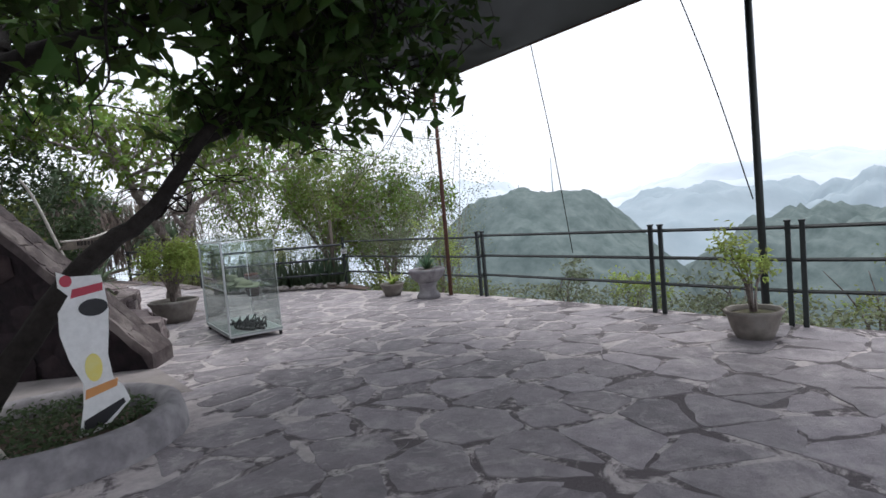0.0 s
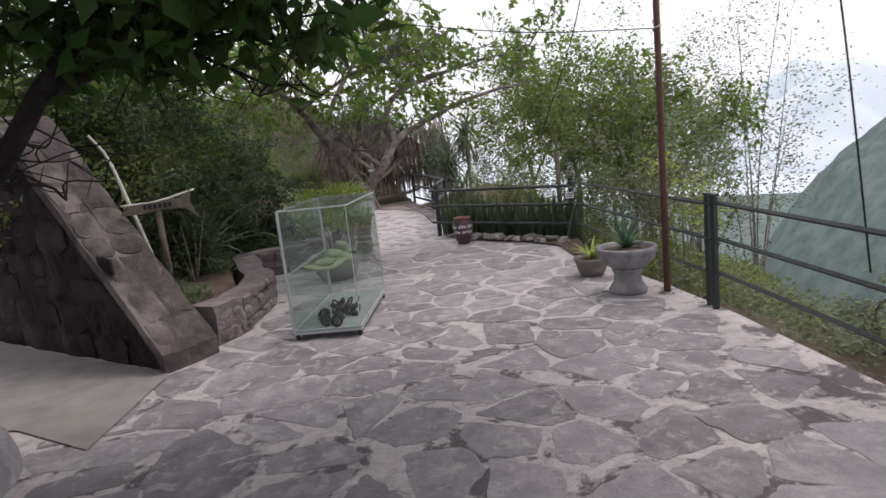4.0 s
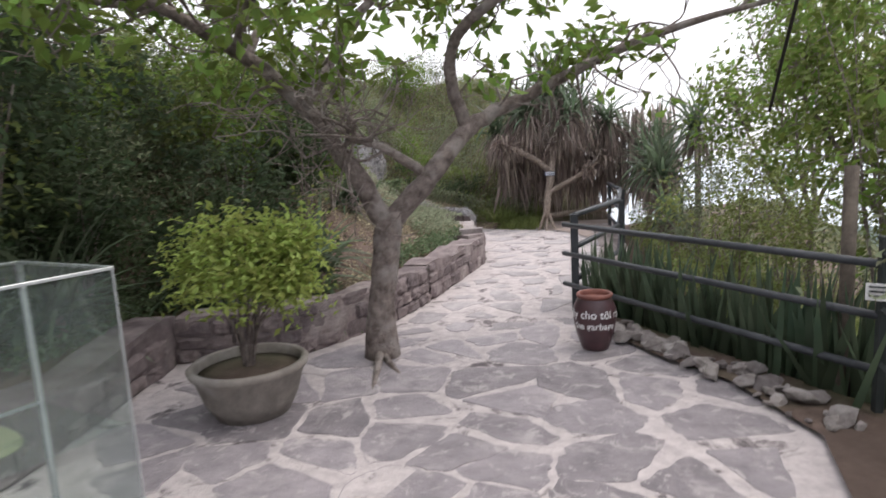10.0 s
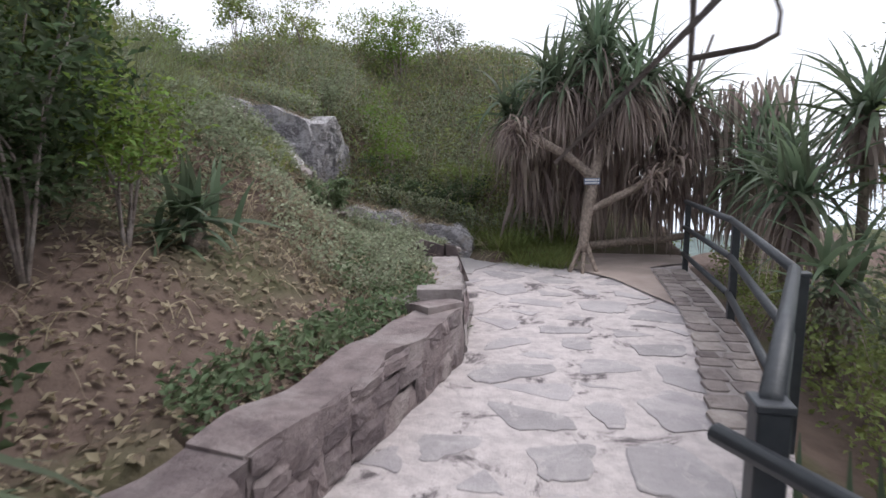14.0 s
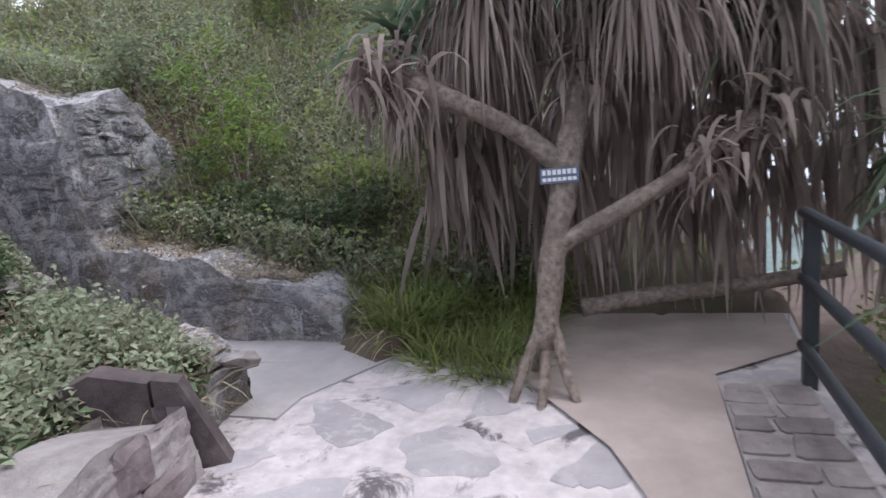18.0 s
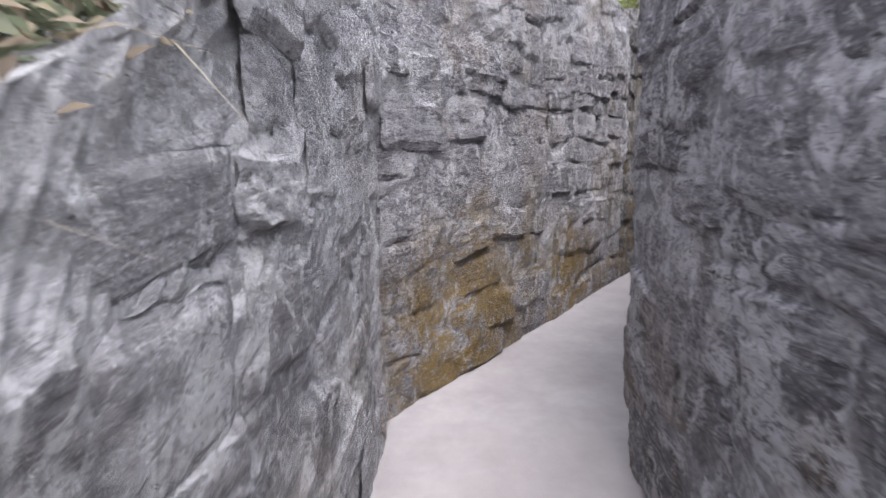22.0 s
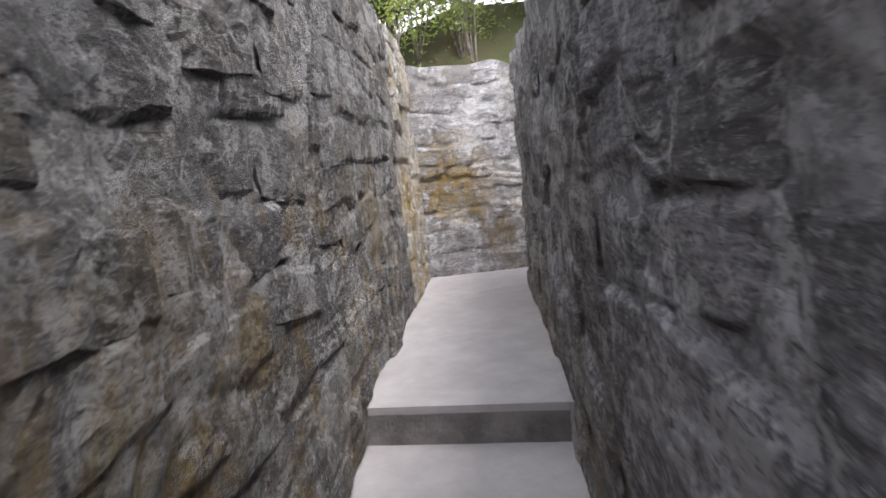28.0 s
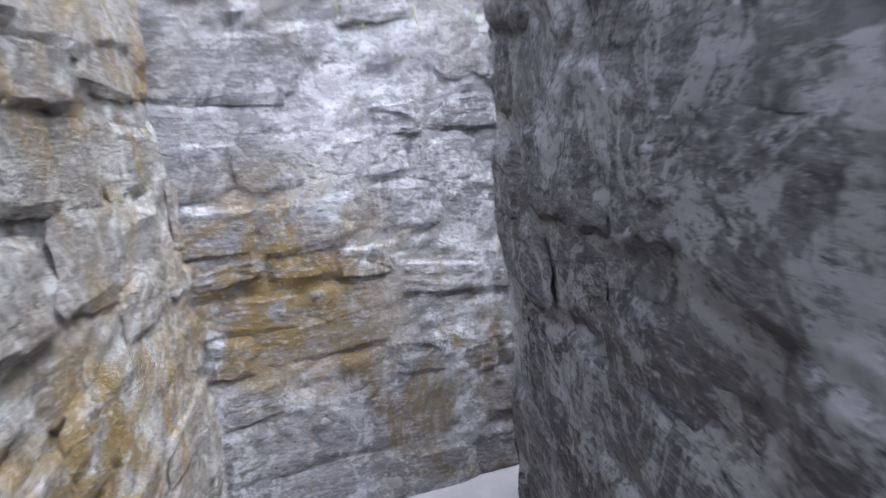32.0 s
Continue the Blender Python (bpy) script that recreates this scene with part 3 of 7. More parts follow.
# Distance haze is mixed into these base colours, paler and bluer with range.
M_HILL1 = material("near_wooded_hill_hazed", (0.10, 0.13, 0.125), 1.0, 0, (0.185, 0.22, 0.21), 0.22, detail=10, bump=1.0, bump_scale=0.3, spec=0.0)
M_HILL2 = material("haze_tinted_hill", (0.31, 0.37, 0.405), 1.0, 0, (0.36, 0.415, 0.45), 0.04, detail=8, spec=0.0)
M_HILL3 = material("far_haze_tinted_hill", (0.58, 0.63, 0.68), 1.0, 0, (0.61, 0.66, 0.71), 0.02, detail=6, spec=0.0)


def glass_material():
    m = bpy.data.materials.new("dusty_glass")
    m.use_nodes = True
    nt = m.node_tree
    out = nt.nodes["Material Output"]
    nt.nodes.remove(nt.nodes["Principled BSDF"])
    tr = nt.nodes.new("ShaderNodeBsdfTransparent")
    tr.inputs["Color"].default_value = (0.945, 0.972, 0.962, 1)
    gl = nt.nodes.new("ShaderNodeBsdfGlossy")
    gl.inputs["Roughness"].default_value = 0.03
    df = nt.nodes.new("ShaderNodeBsdfDiffuse")
    df.inputs["Color"].default_value = (0.5, 0.56, 0.55, 1)
    lw = nt.nodes.new("ShaderNodeLayerWeight")
    fr = nt.nodes.new("ShaderNodeMath")
    fr.operation = "POWER"
    fr.inputs[1].default_value = 3.5
    nt.links.new(lw.outputs["Facing"], fr.inputs[0])
    m1 = nt.nodes.new("ShaderNodeMixShader")
    nt.links.new(ranged(nt, fr.outputs[0], 0, 1, 0.03, 0.5), m1.inputs[0])
    nt.links.new(tr.outputs[0], m1.inputs[1])
    nt.links.new(gl.outputs[0], m1.inputs[2])
    no = nt.nodes.new("ShaderNodeTexNoise")
    no.inputs["Scale"].default_value = 5
    mr = nt.nodes.new("ShaderNodeMapRange")
    mr.inputs["From Min"].default_value, mr.inputs["From Max"].default_value = 0.3, 0.8
    mr.inputs["To Min"].default_value, mr.inputs["To Max"].default_value = 0.008, 0.05
    nt.links.new(no.outputs["Fac"], mr.inputs["Value"])
    m2 = nt.nodes.new("ShaderNodeMixShader")
    nt.links.new(mr.outputs[0], m2.inputs[0])
    nt.links.new(m1.outputs[0], m2.inputs[1])
    nt.links.new(df.outputs[0], m2.inputs[2])
    nt.links.new(m2.outputs[0], out.inputs["Surface"])
    return m


def net_material():
    m = bpy.data.materials.new("black_shade_net")
    m.use_nodes = True
    nt = m.node_tree
    out = nt.nodes["Material Output"]
    bs = nt.nodes["Principled BSDF"]
    bs.inputs["Base Color"].default_value = (0.012, 0.012, 0.013, 1)
    bs.inputs["Roughness"].default_value = 0.9
    tr = nt.nodes.new("ShaderNodeBsdfTransparent")
    no = nt.nodes.new("ShaderNodeTexNoise")
    no.inputs["Scale"].default_value, no.inputs["Detail"].default_value = 3.0, 8
    mr = nt.nodes.new("ShaderNodeMapRange")
    mr.inputs["From Min"].default_value, mr.inputs["From Max"].default_value = 0.35, 0.75
    mr.inputs["To Min"].default_value, mr.inputs["To Max"].default_value = 0.0, 0.035
    nt.links.new(no.outputs["Fac"], mr.inputs["Value"])
    mx = nt.nodes.new("ShaderNodeMixShader")
    nt.links.new(mr.outputs[0], mx.inputs[0])
    nt.links.new(bs.outputs[0], mx.inputs[1])
    nt.links.new(tr.outputs[0], mx.inputs[2])
    nt.links.new(mx.outputs[0], out.inputs["Surface"])
    return m


M_GLASS, M_NET = glass_material(), net_material()

# ---------------- plan ----------------
FLAT = [(-12, -9), (0.9, -9), (1.9, -2.5), (2.05, -0.8), (2.65, 0.9), (3.25, 3.5), (3.4, 4.5), (3.55, 6.6), (4.0, 7.5), (2.7, 9.75),
        (3.0, 10.6), (3.32, 11.6), (3.64, 13.6), (3.72, 14.6), (3.74, 15.0), (3.8, 16.4), (3.9, 17.3), (2.2, 17.3), (1.4, 16.35), (1.05, 16.6), (0.75, 16.9), (0.75, 15.7), (1.0, 15.1), (1.1, 14.65), (1.38, 14.1),
        (1.5, 12.65), (1.17, 11.0), (1.05, 10.4), (0.85, 9.6), (0.3, 8.55), (-0.7, 8.4), (-0.45, 6.6), (-0.75, 5.5), (-1.15, 5.15), (-1.35, 4.72), (-6.9, 10.92), (-8.4, 15.2), (-12, 14.2)]
EAST = [(0.9, -9), (1.9, -2.5), (2.05, -0.8), (2.65, 0.9), (3.25, 3.5), (3.4, 4.5), (3.55, 6.6), (4.0, 7.5), (2.75, 9.8), (3.04, 10.6), (3.36, 11.6), (3.68, 13.6), (3.75, 14.6), (3.85, 16.4), (4.0, 17.3), (9, 24)]
BANK_W = [(-12, 14.2), (-8.4, 15.2), (-6.9, 10.92), (-1.35, 4.72), (-1.15, 5.15), (-0.75, 5.5), (-0.45, 6.6), (-0.7, 8.4), (0.3, 8.55), (0.85, 9.6), (1.5, 12.65), (1.38, 14.1), (1.1, 14.65), (1.0, 15.05), (0.75, 15.6)]
BANK_N = [(3.9, 17.4), (2.2, 17.4), (1.45, 16.45), (1.05, 16.7), (0.75, 17.0)]
# the cutting: left and right faces of its walls
CUT_L = [(1.05, 15.70), (-3.5, 15.74), (-12.82, 21.56)]
CUT_R = [(1.0, 16.6), (-3.17, 16.82), (-8.2, 19.85), (-11.68, 22.1)]
CUT = CUT_R + [(-10.9, 24.1), (-11.4, 24.6)] + CUT_L[::-1]


def inside(poly, x, y):
    p = np.asarray(poly, float)
    x, y = np.asarray(x, float), np.asarray(y, float)
    r = np.zeros(x.shape, bool)
    for (x0, y0), (x1, y1) in zip(p, np.roll(p, -1, 0)):
        c = ((y0 > y) != (y1 > y)) & (x < (x1 - x0) * (y - y0) / (y1 - y0 + 1e-12) + x0)
        r ^= c
    return r


def away(line, x, y):
    d = np.full(np.shape(x), 1e9)
    for (x0, y0), (x1, y1) in zip(line[:-1], line[1:]):
        ux, uy = x1 - x0, y1 - y0
        t = np.clip(((x - x0) * ux + (y - y0) * uy) / (ux * ux + uy * uy), 0, 1)
        d = np.minimum(d, np.hypot(x - x0 - t * ux, y - y0 - t * uy))
    return d


def floor_z(x, y):
    return np.clip((np.asarray(y, float) - 11) / 4, 0, 1) * 0.08 * np.clip(np.asarray(x, float) + 1, 0, 1)


TOP_L = [(-12.8, 3.05), (-8, 2.95), (-3.5, 2.75), (-2.2, 2.15), (-1.3, 1.62), (-0.95, 1.25), (-0.4, 0.62), (1.05, 0.32)]
TOP_R = [(-11.7, 2.75), (-8, 2.57), (-3.2, 2.45), (-1.9, 2.1), (-1.5, 2.0), (-1.36, 1.5), (-1.26, 0.85), (0.3, 0.52), (0.8, 0.4), (1.0, 0.3)]
END = [(-12.82, 21.56), (-10.9, 25.8)]
RETURN = [(-11.68, 22.1), (-10.85, 24.15)]


def along(pairs, x):
    return np.interp(x, [p[0] for p in pairs], [p[1] for p in pairs])


def ground_z(x, y):
    x, y = np.asarray(x, float), np.asarray(y, float)
    de, dw, dn = away(EAST, x, y), away(BANK_W, x, y), away(BANK_N, x, y)
    dl, dr, dend, dret = away(CUT_L, x, y), away(CUT_R, x, y), away(END, x, y), away(RETURN, x, y)
    wav = 0.25 * np.sin(x * 1.7 + y * 0.6) + 0.2 * np.sin(y * 2.3 - x * 1.1) + 0.12 * np.sin(3.9 * x + 1) * np.sin(3.1 * y)
    far = np.hypot(x, y - 8)
    west = 0.34 + np.clip(dw - 0.9, 0, None) * (0.62 + 0.4 * np.clip((y - 13) / 1.5, 0, 1))
    west = np.where(west < 3.3, west, 3.3 + (west - 3.3) * 0.12) + wav * np.clip(dw - 0.5, 0, 1) * 0.5
    w = np.clip((2.4 - dl) / 1.9, 0, 1)
    west = west * (1 - w) + (along(TOP_L, x) - 0.06 + 0.15 * wav) * w
    west = np.where((dw < 0.34) & (dl > 0.6), floor_z(x, y) - 0.12, west)
    north = 0.1 + np.clip(dn, 0, None) * 0.75
    north = np.where(north < 3.3, north, 3.3 + (north - 3.3) * 0.16) + wav * np.clip(dn, 0, 1) * 0.4
    w = np.clip((1.7 - np.minimum(dr, dret)) / 1.3, 0, 1)
    north = north * (1 - w) + (along(TOP_R, x) - 0.06 + 0.12 * wav) * w
    east = -0.12 - np.clip(de, 0, 1.2) * 0.25 - np.clip(de - 1.2, 0, 70) * 0.62 + wav * np.clip(de - 0.6, 0, 1) * 0.5
    north_side = np.where(np.minimum(dl, dr) < 4, np.minimum(dr, dret) < np.minimum(dl, dend), dn < dw)
    hill = np.where(north_side, north, west)
    w = np.clip((2.2 - dend) / 1.6, 0, 1)
    hill = hill * (1 - w) + (2.85 + 0.15 * wav) * w
    hill = hill - np.clip(far - 38, 0, 75) * 0.6
    z = np.where((de < dw) & (de < dn) & (dr > 2), east, hill)
    z = np.maximum(z, -46 + 2 * np.sin(x * 0.03) + 2 * np.sin(y * 0.04))
    flat = inside(FLAT, x, y)
    z = np.where(flat, floor_z(x, y) - 0.06, z)
    cut = inside(CUT, x, y) | (dl < 0.42) & (x < -3.4) | (dl < 0.27) & (x < 0.9) | (dr < 0.42) & (x < 0.95) | (dend < 0.42) | (dret < 0.42)
    return np.where(cut, np.minimum(z, -0.1 + np.clip((-x - 4) / 6, 0, 1) * 0.5), z)


def stand_z(x, y):
    """The ground, or the top of a cutting wall where one stands there."""
    z = ground_z(x, y)
    out = ~inside(CUT, x, y)
    z = np.where(out & (away(CUT_L, x, y) < 0.6) & (x < 0.9), np.maximum(z, along(TOP_L, x) - 0.02), z)
    z = np.where(out & (away(CUT_R, x, y) < 0.6) & (x < 0.95), np.maximum(z, along(TOP_R, x) - 0.02), z)
    return np.where(out & (away(END, x, y) < 0.5), np.maximum(z, 2.9), z)


def ground_mesh():
    rad = np.r_[np.arange(0.0, 24, 0.22), np.geomspace(24, 4200, 46)]
    seg = 420
    ang = np.linspace(0, 2 * math.pi, seg, endpoint=False)
    R, A = np.meshgrid(rad, ang, indexing="ij")
    cx, cy = -1.5, 12.0
    X, Y = cx + R * np.cos(A), cy + R * np.sin(A)
    Z = ground_z(X, Y)
    v = np.stack([X, Y, Z], -1).reshape(-1, 3)
    i = np.arange(len(rad) - 1)[:, None] * seg + np.arange(seg)[None]
    j = np.arange(len(rad) - 1)[:, None] * seg + (np.arange(seg)[None] + 1) % seg
    f = np.stack([i, i + seg, j + seg, j], -1).reshape(-1, 4)
    me = mesh_of("ground", v, f, M_SOIL, True)
    me.materials.append(M_GREEN_GROUND)
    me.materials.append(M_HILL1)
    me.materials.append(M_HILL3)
    # Far ground rings take the haze-tinted hill colours too.
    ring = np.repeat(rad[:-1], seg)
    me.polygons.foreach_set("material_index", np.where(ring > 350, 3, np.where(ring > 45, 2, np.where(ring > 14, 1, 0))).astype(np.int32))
    return me


ground = tagged(piece("ground", ground_mesh()), "brown soil and scrub sloping hillside around the terrace", "ground", kind="structure")

# ---------------- paved floor ----------------
bm = bmesh.new()
vs = [bm.verts.new((x, y, 0.0)) for x, y in FLAT]
f = bm.faces.new(vs)
if f.normal.z < 0:
    f.normal_flip()
bmesh.ops.triangulate(bm, faces=bm.faces[:])
for co, no in (((0, 11, 0), (0, 1, 0)), ((0, 15, 0), (0, 1, 0)), ((-1, 0, 0), (1, 0, 0)), ((0, 0, 0), (1, 0, 0))):
    bmesh.ops.bisect_plane(bm, geom=bm.verts[:] + bm.edges[:] + bm.faces[:], plane_co=co, plane_no=no)
for v in bm.verts:
    v.co.z = float(floor_z(v.co.x, v.co.y))
r = bmesh.ops.extrude_face_region(bm, geom=bm.faces[:])
for v in r["geom"]:
    if isinstance(v, bmesh.types.BMVert):
        v.co.z -= 0.3
bmesh.ops.recalc_face_normals(bm, faces=bm.faces[:])
floor = part("floor", bm, M_MORTAR, None)
tagged(floor, "pale mortar bed of the crazy-paved terrace and path", "floor", kind="structure")

CONCRETE = [(-1.62, 3.4), (-1.32, 4.62), (-6.95, 10.85), (-8.4, 15.0), (-11.5, 14.2), (-11.5, 4.2), (-4.6, 4.2), (-3.0, 4.3), (-2.2, 4.0)]
bm = bmesh.new()
f = bm.faces.new([bm.verts.new((x, y, 0.012)) for x, y in CONCRETE])
if f.normal.z < 0:
    f.normal_flip()
bmesh.ops.triangulate(bm, faces=bm.faces[:])
tagged(part("concrete_apron", bm, M_CONC, None), "worn beige concrete apron beside the dark wall", "pavement", kind="structure")
APRON2 = [(2.0, 16.15), (2.33, 16.05), (2.8, 15.4), (3.1, 14.65), (3.26, 14.3), (3.3, 16.2), (3.8, 16.6), (3.85, 17.25), (2.25, 17.25)]
bm = bmesh.new()
f = bm.faces.new([bm.verts.new((x, y, float(floor_z(x, y)) + 0.02)) for x, y in APRON2])
if f.normal.z < 0:
    f.normal_flip()
bmesh.ops.triangulate(bm, faces=bm.faces[:])
tagged(part("dusty_concrete_patch", bm, M_DUST, None), "dusty brown concrete patch under the screw pine", "pavement", kind="structure")


def clip_cell(poly, px, py, nx, ny):
    """The part of a polygon nearer to the origin side of a bisector."""
    out = []
    for a, b in zip(poly, poly[1:] + poly[:1]):
        da, db = (a[0] - px) * nx + (a[1] - py) * ny, (b[0] - px) * nx + (b[1] - py) * ny
        if da <= 0:
            out.append(a)
        if (da < 0) != (db < 0):
            t = da / (da - db)
            out.append((a[0] + t * (b[0] - a[0]), a[1] + t * (b[1] - a[1])))
    return out


def flag_rows(step=0.44):
    """Voronoi cells over the paved floor, shrunk to leave uneven joints."""
    sites = []
    for ix in range(-20, 12):
        for iy in range(-11, 42):
            x, y = ix * step + (iy % 2) * step / 2 + rng.uniform(-0.24, 0.24), iy * step + rng.uniform(-0.24, 0.24)
            if rng.random() < 0.93:
                sites.append((x, y))
    S = np.array(sites)
    ok = inside(FLAT, S[:, 0], S[:, 1]) & ~inside(CONCRETE, S[:, 0], S[:, 1]) & ~inside(APRON2, S[:, 0], S[:, 1])
    ok &= np.hypot(S[:, 0] + 2.8, S[:, 1] - 3.15) > 1.0
    ok &= S[:, 1] > -4.6
    cells = []
    for k in np.nonzero(ok)[0]:
        x, y = S[k]
        poly = [(x - 0.6, y - 0.6), (x + 0.6, y - 0.6), (x + 0.6, y + 0.6), (x - 0.6, y + 0.6)]
        d = np.hypot(*(S - S[k]).T)
        gap = rng.choice((0.001, 0.003, 0.008, 0.018)) if y < 1.5 else rng.choice((0.002, 0.008, 0.022, 0.044))
        for j in np.argsort(d)[1:22]:
            n = (S[j] - S[k]) / d[j]
            wide = 0.075 * min(1.0, max(0.0, y - 8.6)) * rng.uniform(0.4, 1.3) * (0.15 if y > 10.5 and x > 2.45 + 0.19 * (y - 10.5) else 1.0)
            m = S[k] + n * (d[j] / 2 - gap - wide - rng.uniform(0, 0.03) * (rng.random() < 0.6))
            w = rng.normal() * 0.2
            n = np.array((n[0] - n[1] * w, n[1] + n[0] * w))
            poly = clip_cell(poly, m[0], m[1], n[0], n[1])
            if len(poly) < 3:
                break
        if len(poly) < 3:
            continue
        p = np.array(poly)
        keep = np.hypot(*(p - np.roll(p, 1, 0)).T) > 0.035
        p = p[keep]
        if len(p) < 3 or not inside(FLAT, p[:, 0], p[:, 1]).all():
            continue
        q = []
        for a, b in zip(p, np.roll(p, -1, 0)):
            q.append(a * 0.94 + b * 0.06)
            if np.hypot(*(b - a)) > 0.12:
                for w in (0.22, 0.4, 0.6, 0.8):
                    q.append(a * (1 - w) + b * w + rng.uniform(-0.017, 0.015, 2))
            q.append(a * 0.06 + b * 0.94)
        cells.append((S[k], np.array(q)))
    return cells


def flag_mesh(c, q, name="flagstone", mat=None, local=True):
    o = c if local else np.zeros(2)
    z = float(floor_z(c[0], c[1])) if not local else 0.0
    n = len(q)
    top = rng.uniform(0.002, 0.006)
    tx, ty = rng.uniform(-0.012, 0.012, 2)
    inner = c + (q - c) * 0.97
    rows = [(x - o[0], y - o[1], z - 0.02) for x, y in q] + [(x - o[0], y - o[1], z + top * 0.55) for x, y in q]
    rows += [(x - o[0], y - o[1], z + top + (x - c[0]) * tx + (y - c[1]) * ty) for x, y in inner]
    faces = [(i, (i + 1) % n, n + (i + 1) % n, n + i) for i in range(n)] + [(n + i, n + (i + 1) % n, 2 * n + (i + 1) % n, 2 * n + i) for i in range(n)]
    faces.append(tuple(range(2 * n, 3 * n)))
    return rows, faces


# ---------------- stone walls ----------------
def stone_meshes(mat, count=9, n=5, rim=0.12):
    """Rough blocks of unit size with broken corners: the face looks along -y."""
    out = []
    for _ in range(count):
        g = np.linspace(-0.5, 0.5, n)
        cut = rng.uniform(0.72, 1.0, 4)
        tilt = rng.uniform(-0.5, 0.5, 2)
        v = []
        for iz in range(n):
            for ix in range(n):
                e = max(abs(g[ix]), abs(g[iz]))
                corner = cut[(g[ix] > 0) * 2 + (g[iz] > 0)] if abs(g[ix]) > 0.4 and abs(g[iz]) > 0.4 else 1.0
                jx, jz = rng.uniform(-0.34, 0.34, 2) / n
                d = (rim if e > 0.45 else 1.0) * rng.uniform(0.5, 1.0) * (1 + tilt[0] * g[ix] + tilt[1] * g[iz])
                v.append(((g[ix] + jx) * corner, -d, (g[iz] + jz) * corner))
        b = len(v)
        edge = [k for k in range(n)] + [n * k + n - 1 for k in range(1, n)] + [n * n - 2 - k for k in range(n - 1)] + [n * (n - 2 - k) for k in range(n - 2)]
        for k in edge:
            v.append((v[k][0], 0.5, v[k][2]))
        f = [(iz * n + ix, iz * n + ix + 1, iz * n + n + ix + 1, iz * n + n + ix) for iz in range(n - 1) for ix in range(n - 1)]
        m = len(edge)
        f += [(edge[(k + 1) % m], edge[k], b + k, b + (k + 1) % m) for k in range(m)]
        out.append(mesh_of("stone", v, f, mat))
    return out


def wall_run(name, label, p0, p1, base, top, mat, stones, normal, thick=0.45, course=0.24, width=0.42, proud=0.022, cap=0.0, limit=300, lean=0.0, fill=0.93, rocky=False):
    """A stone wall from p0 to p1 whose face looks along normal; top(s) and base(s) give its heights at the fraction s."""
    p0, p1 = np.array(p0, float), np.array(p1, float)
    L = np.hypot(*(p1 - p0))
    u = (p1 - p0) / L
    nrm = np.array(normal, float)
    nrm /= np.hypot(*nrm)
    nx = max(2, int(L / (0.04 if rocky else 0.1)))
    nz = 60 if rocky else 16
    v, f = [], []
    for layer in (0, 1):
        for i in range(nx + 1):
            s = i / nx
            for k in range(nz + 1):
                h = k / nz
                z = base(s) - 0.15 + (top(s) - base(s) + 0.15) * h
                bump = 0.05 * noise.noise(Vector((p0[0] + u[0] * s * L, p0[1] + u[1] * s * L, z)) * 2.3) + 0.025 * noise.noise(Vector((p0[0] + s * L * 3, p0[1], z * 3)) * 2)
                if rocky and layer == 0:
                    at = Vector((p0[0] + u[0] * s * L, p0[1] + u[1] * s * L, z * 1.5))
                    wobble = at * 3.0 + 0.5 * noise.noise_vector(at * 3.5)
                    chunk = noise.voronoi(at * 3.4 + 0.25 * noise.noise_vector(at * 4))[1][0]
                    bump = 0.05 * noise.noise(at * 1.3) + 0.014 * noise.noise(wobble * 2.2) + 0.010 * noise.noise(at * 17) + 0.017 * noise.noise(chunk * 5.3)
                if layer == 0 and not rocky:
                    bump += 0.02 * noise.noise(Vector((p0[0] + u[0] * s * L, p0[1] + u[1] * s * L, z)) * 9)
                off = (bump - lean * (z - base(s))) if layer == 0 else -thick
                q = p0 + u * L * s + nrm * off
                zz = z + ((0.16 if rocky else 0.06) * noise.noise(Vector((s * L * 2.2, p0[0], 0))) if k == nz else 0)
                v.append((q[0], q[1], zz))
    W = nz + 1
    N = (nx + 1) * W
    for i in range(nx):
        for k in range(nz):
            a = i * W + k
            f.append((a, a + W, a + W + 1, a + 1))
            f.append((N + a, N + a + 1, N + a + W + 1, N + a + W))
        a = i * W + nz
        f.append((a, a + W, N + a + W, N + a))
    for k in range(nz):
        f.append((k, k + 1, N + k + 1, N + k))
        a = nx * W + k
        f.append((a, N + a, N + a + 1, a + 1))
    wall = piece(name, mesh_of(name, v, f, mat, False))
    bm = bmesh.new()
    bm.from_mesh(wall.data)
    bmesh.ops.recalc_face_normals(bm, faces=bm.faces[:])
    bm.to_mesh(wall.data)
    bm.free()
    tagged(wall, label, "wall", kind="structure")
    rows = []
    z = 0.0
    hmax = max(top(s) - base(s) for s in np.linspace(0, 1, 12))
    rz = math.atan2(-nrm[0], nrm[1]) + math.pi
    while z < hmax:
        hh = course * rng.uniform(0.7, 1.3)
        x = 0.0
        while x < L - 0.1:
            ww = min(width * rng.uniform(0.5, 1.6), L - x)
            s = min(1, max(0, (x + ww / 2) / L))
            if x > -0.02 and x + ww < L + 0.02 and base(s) + z + hh < top(s) + 0.03 and rng.random() < fill:
                rows.append((x + ww / 2, base(s) + z + hh / 2, ww, hh))
            x += ww
        z += hh
    rng.shuffle(rows)
    for x, zc, ww, hh in rows[:limit]:
        q = p0 + u * x - nrm * lean * (zc - base(x / L)) + nrm * 0.004
        if rocky:
            q = q + nrm * 0.05 * noise.noise(Vector((q[0], q[1], zc * 1.5)) * 1.3)
        if rocky:
            zc += rng.uniform(-0.045, 0.045)
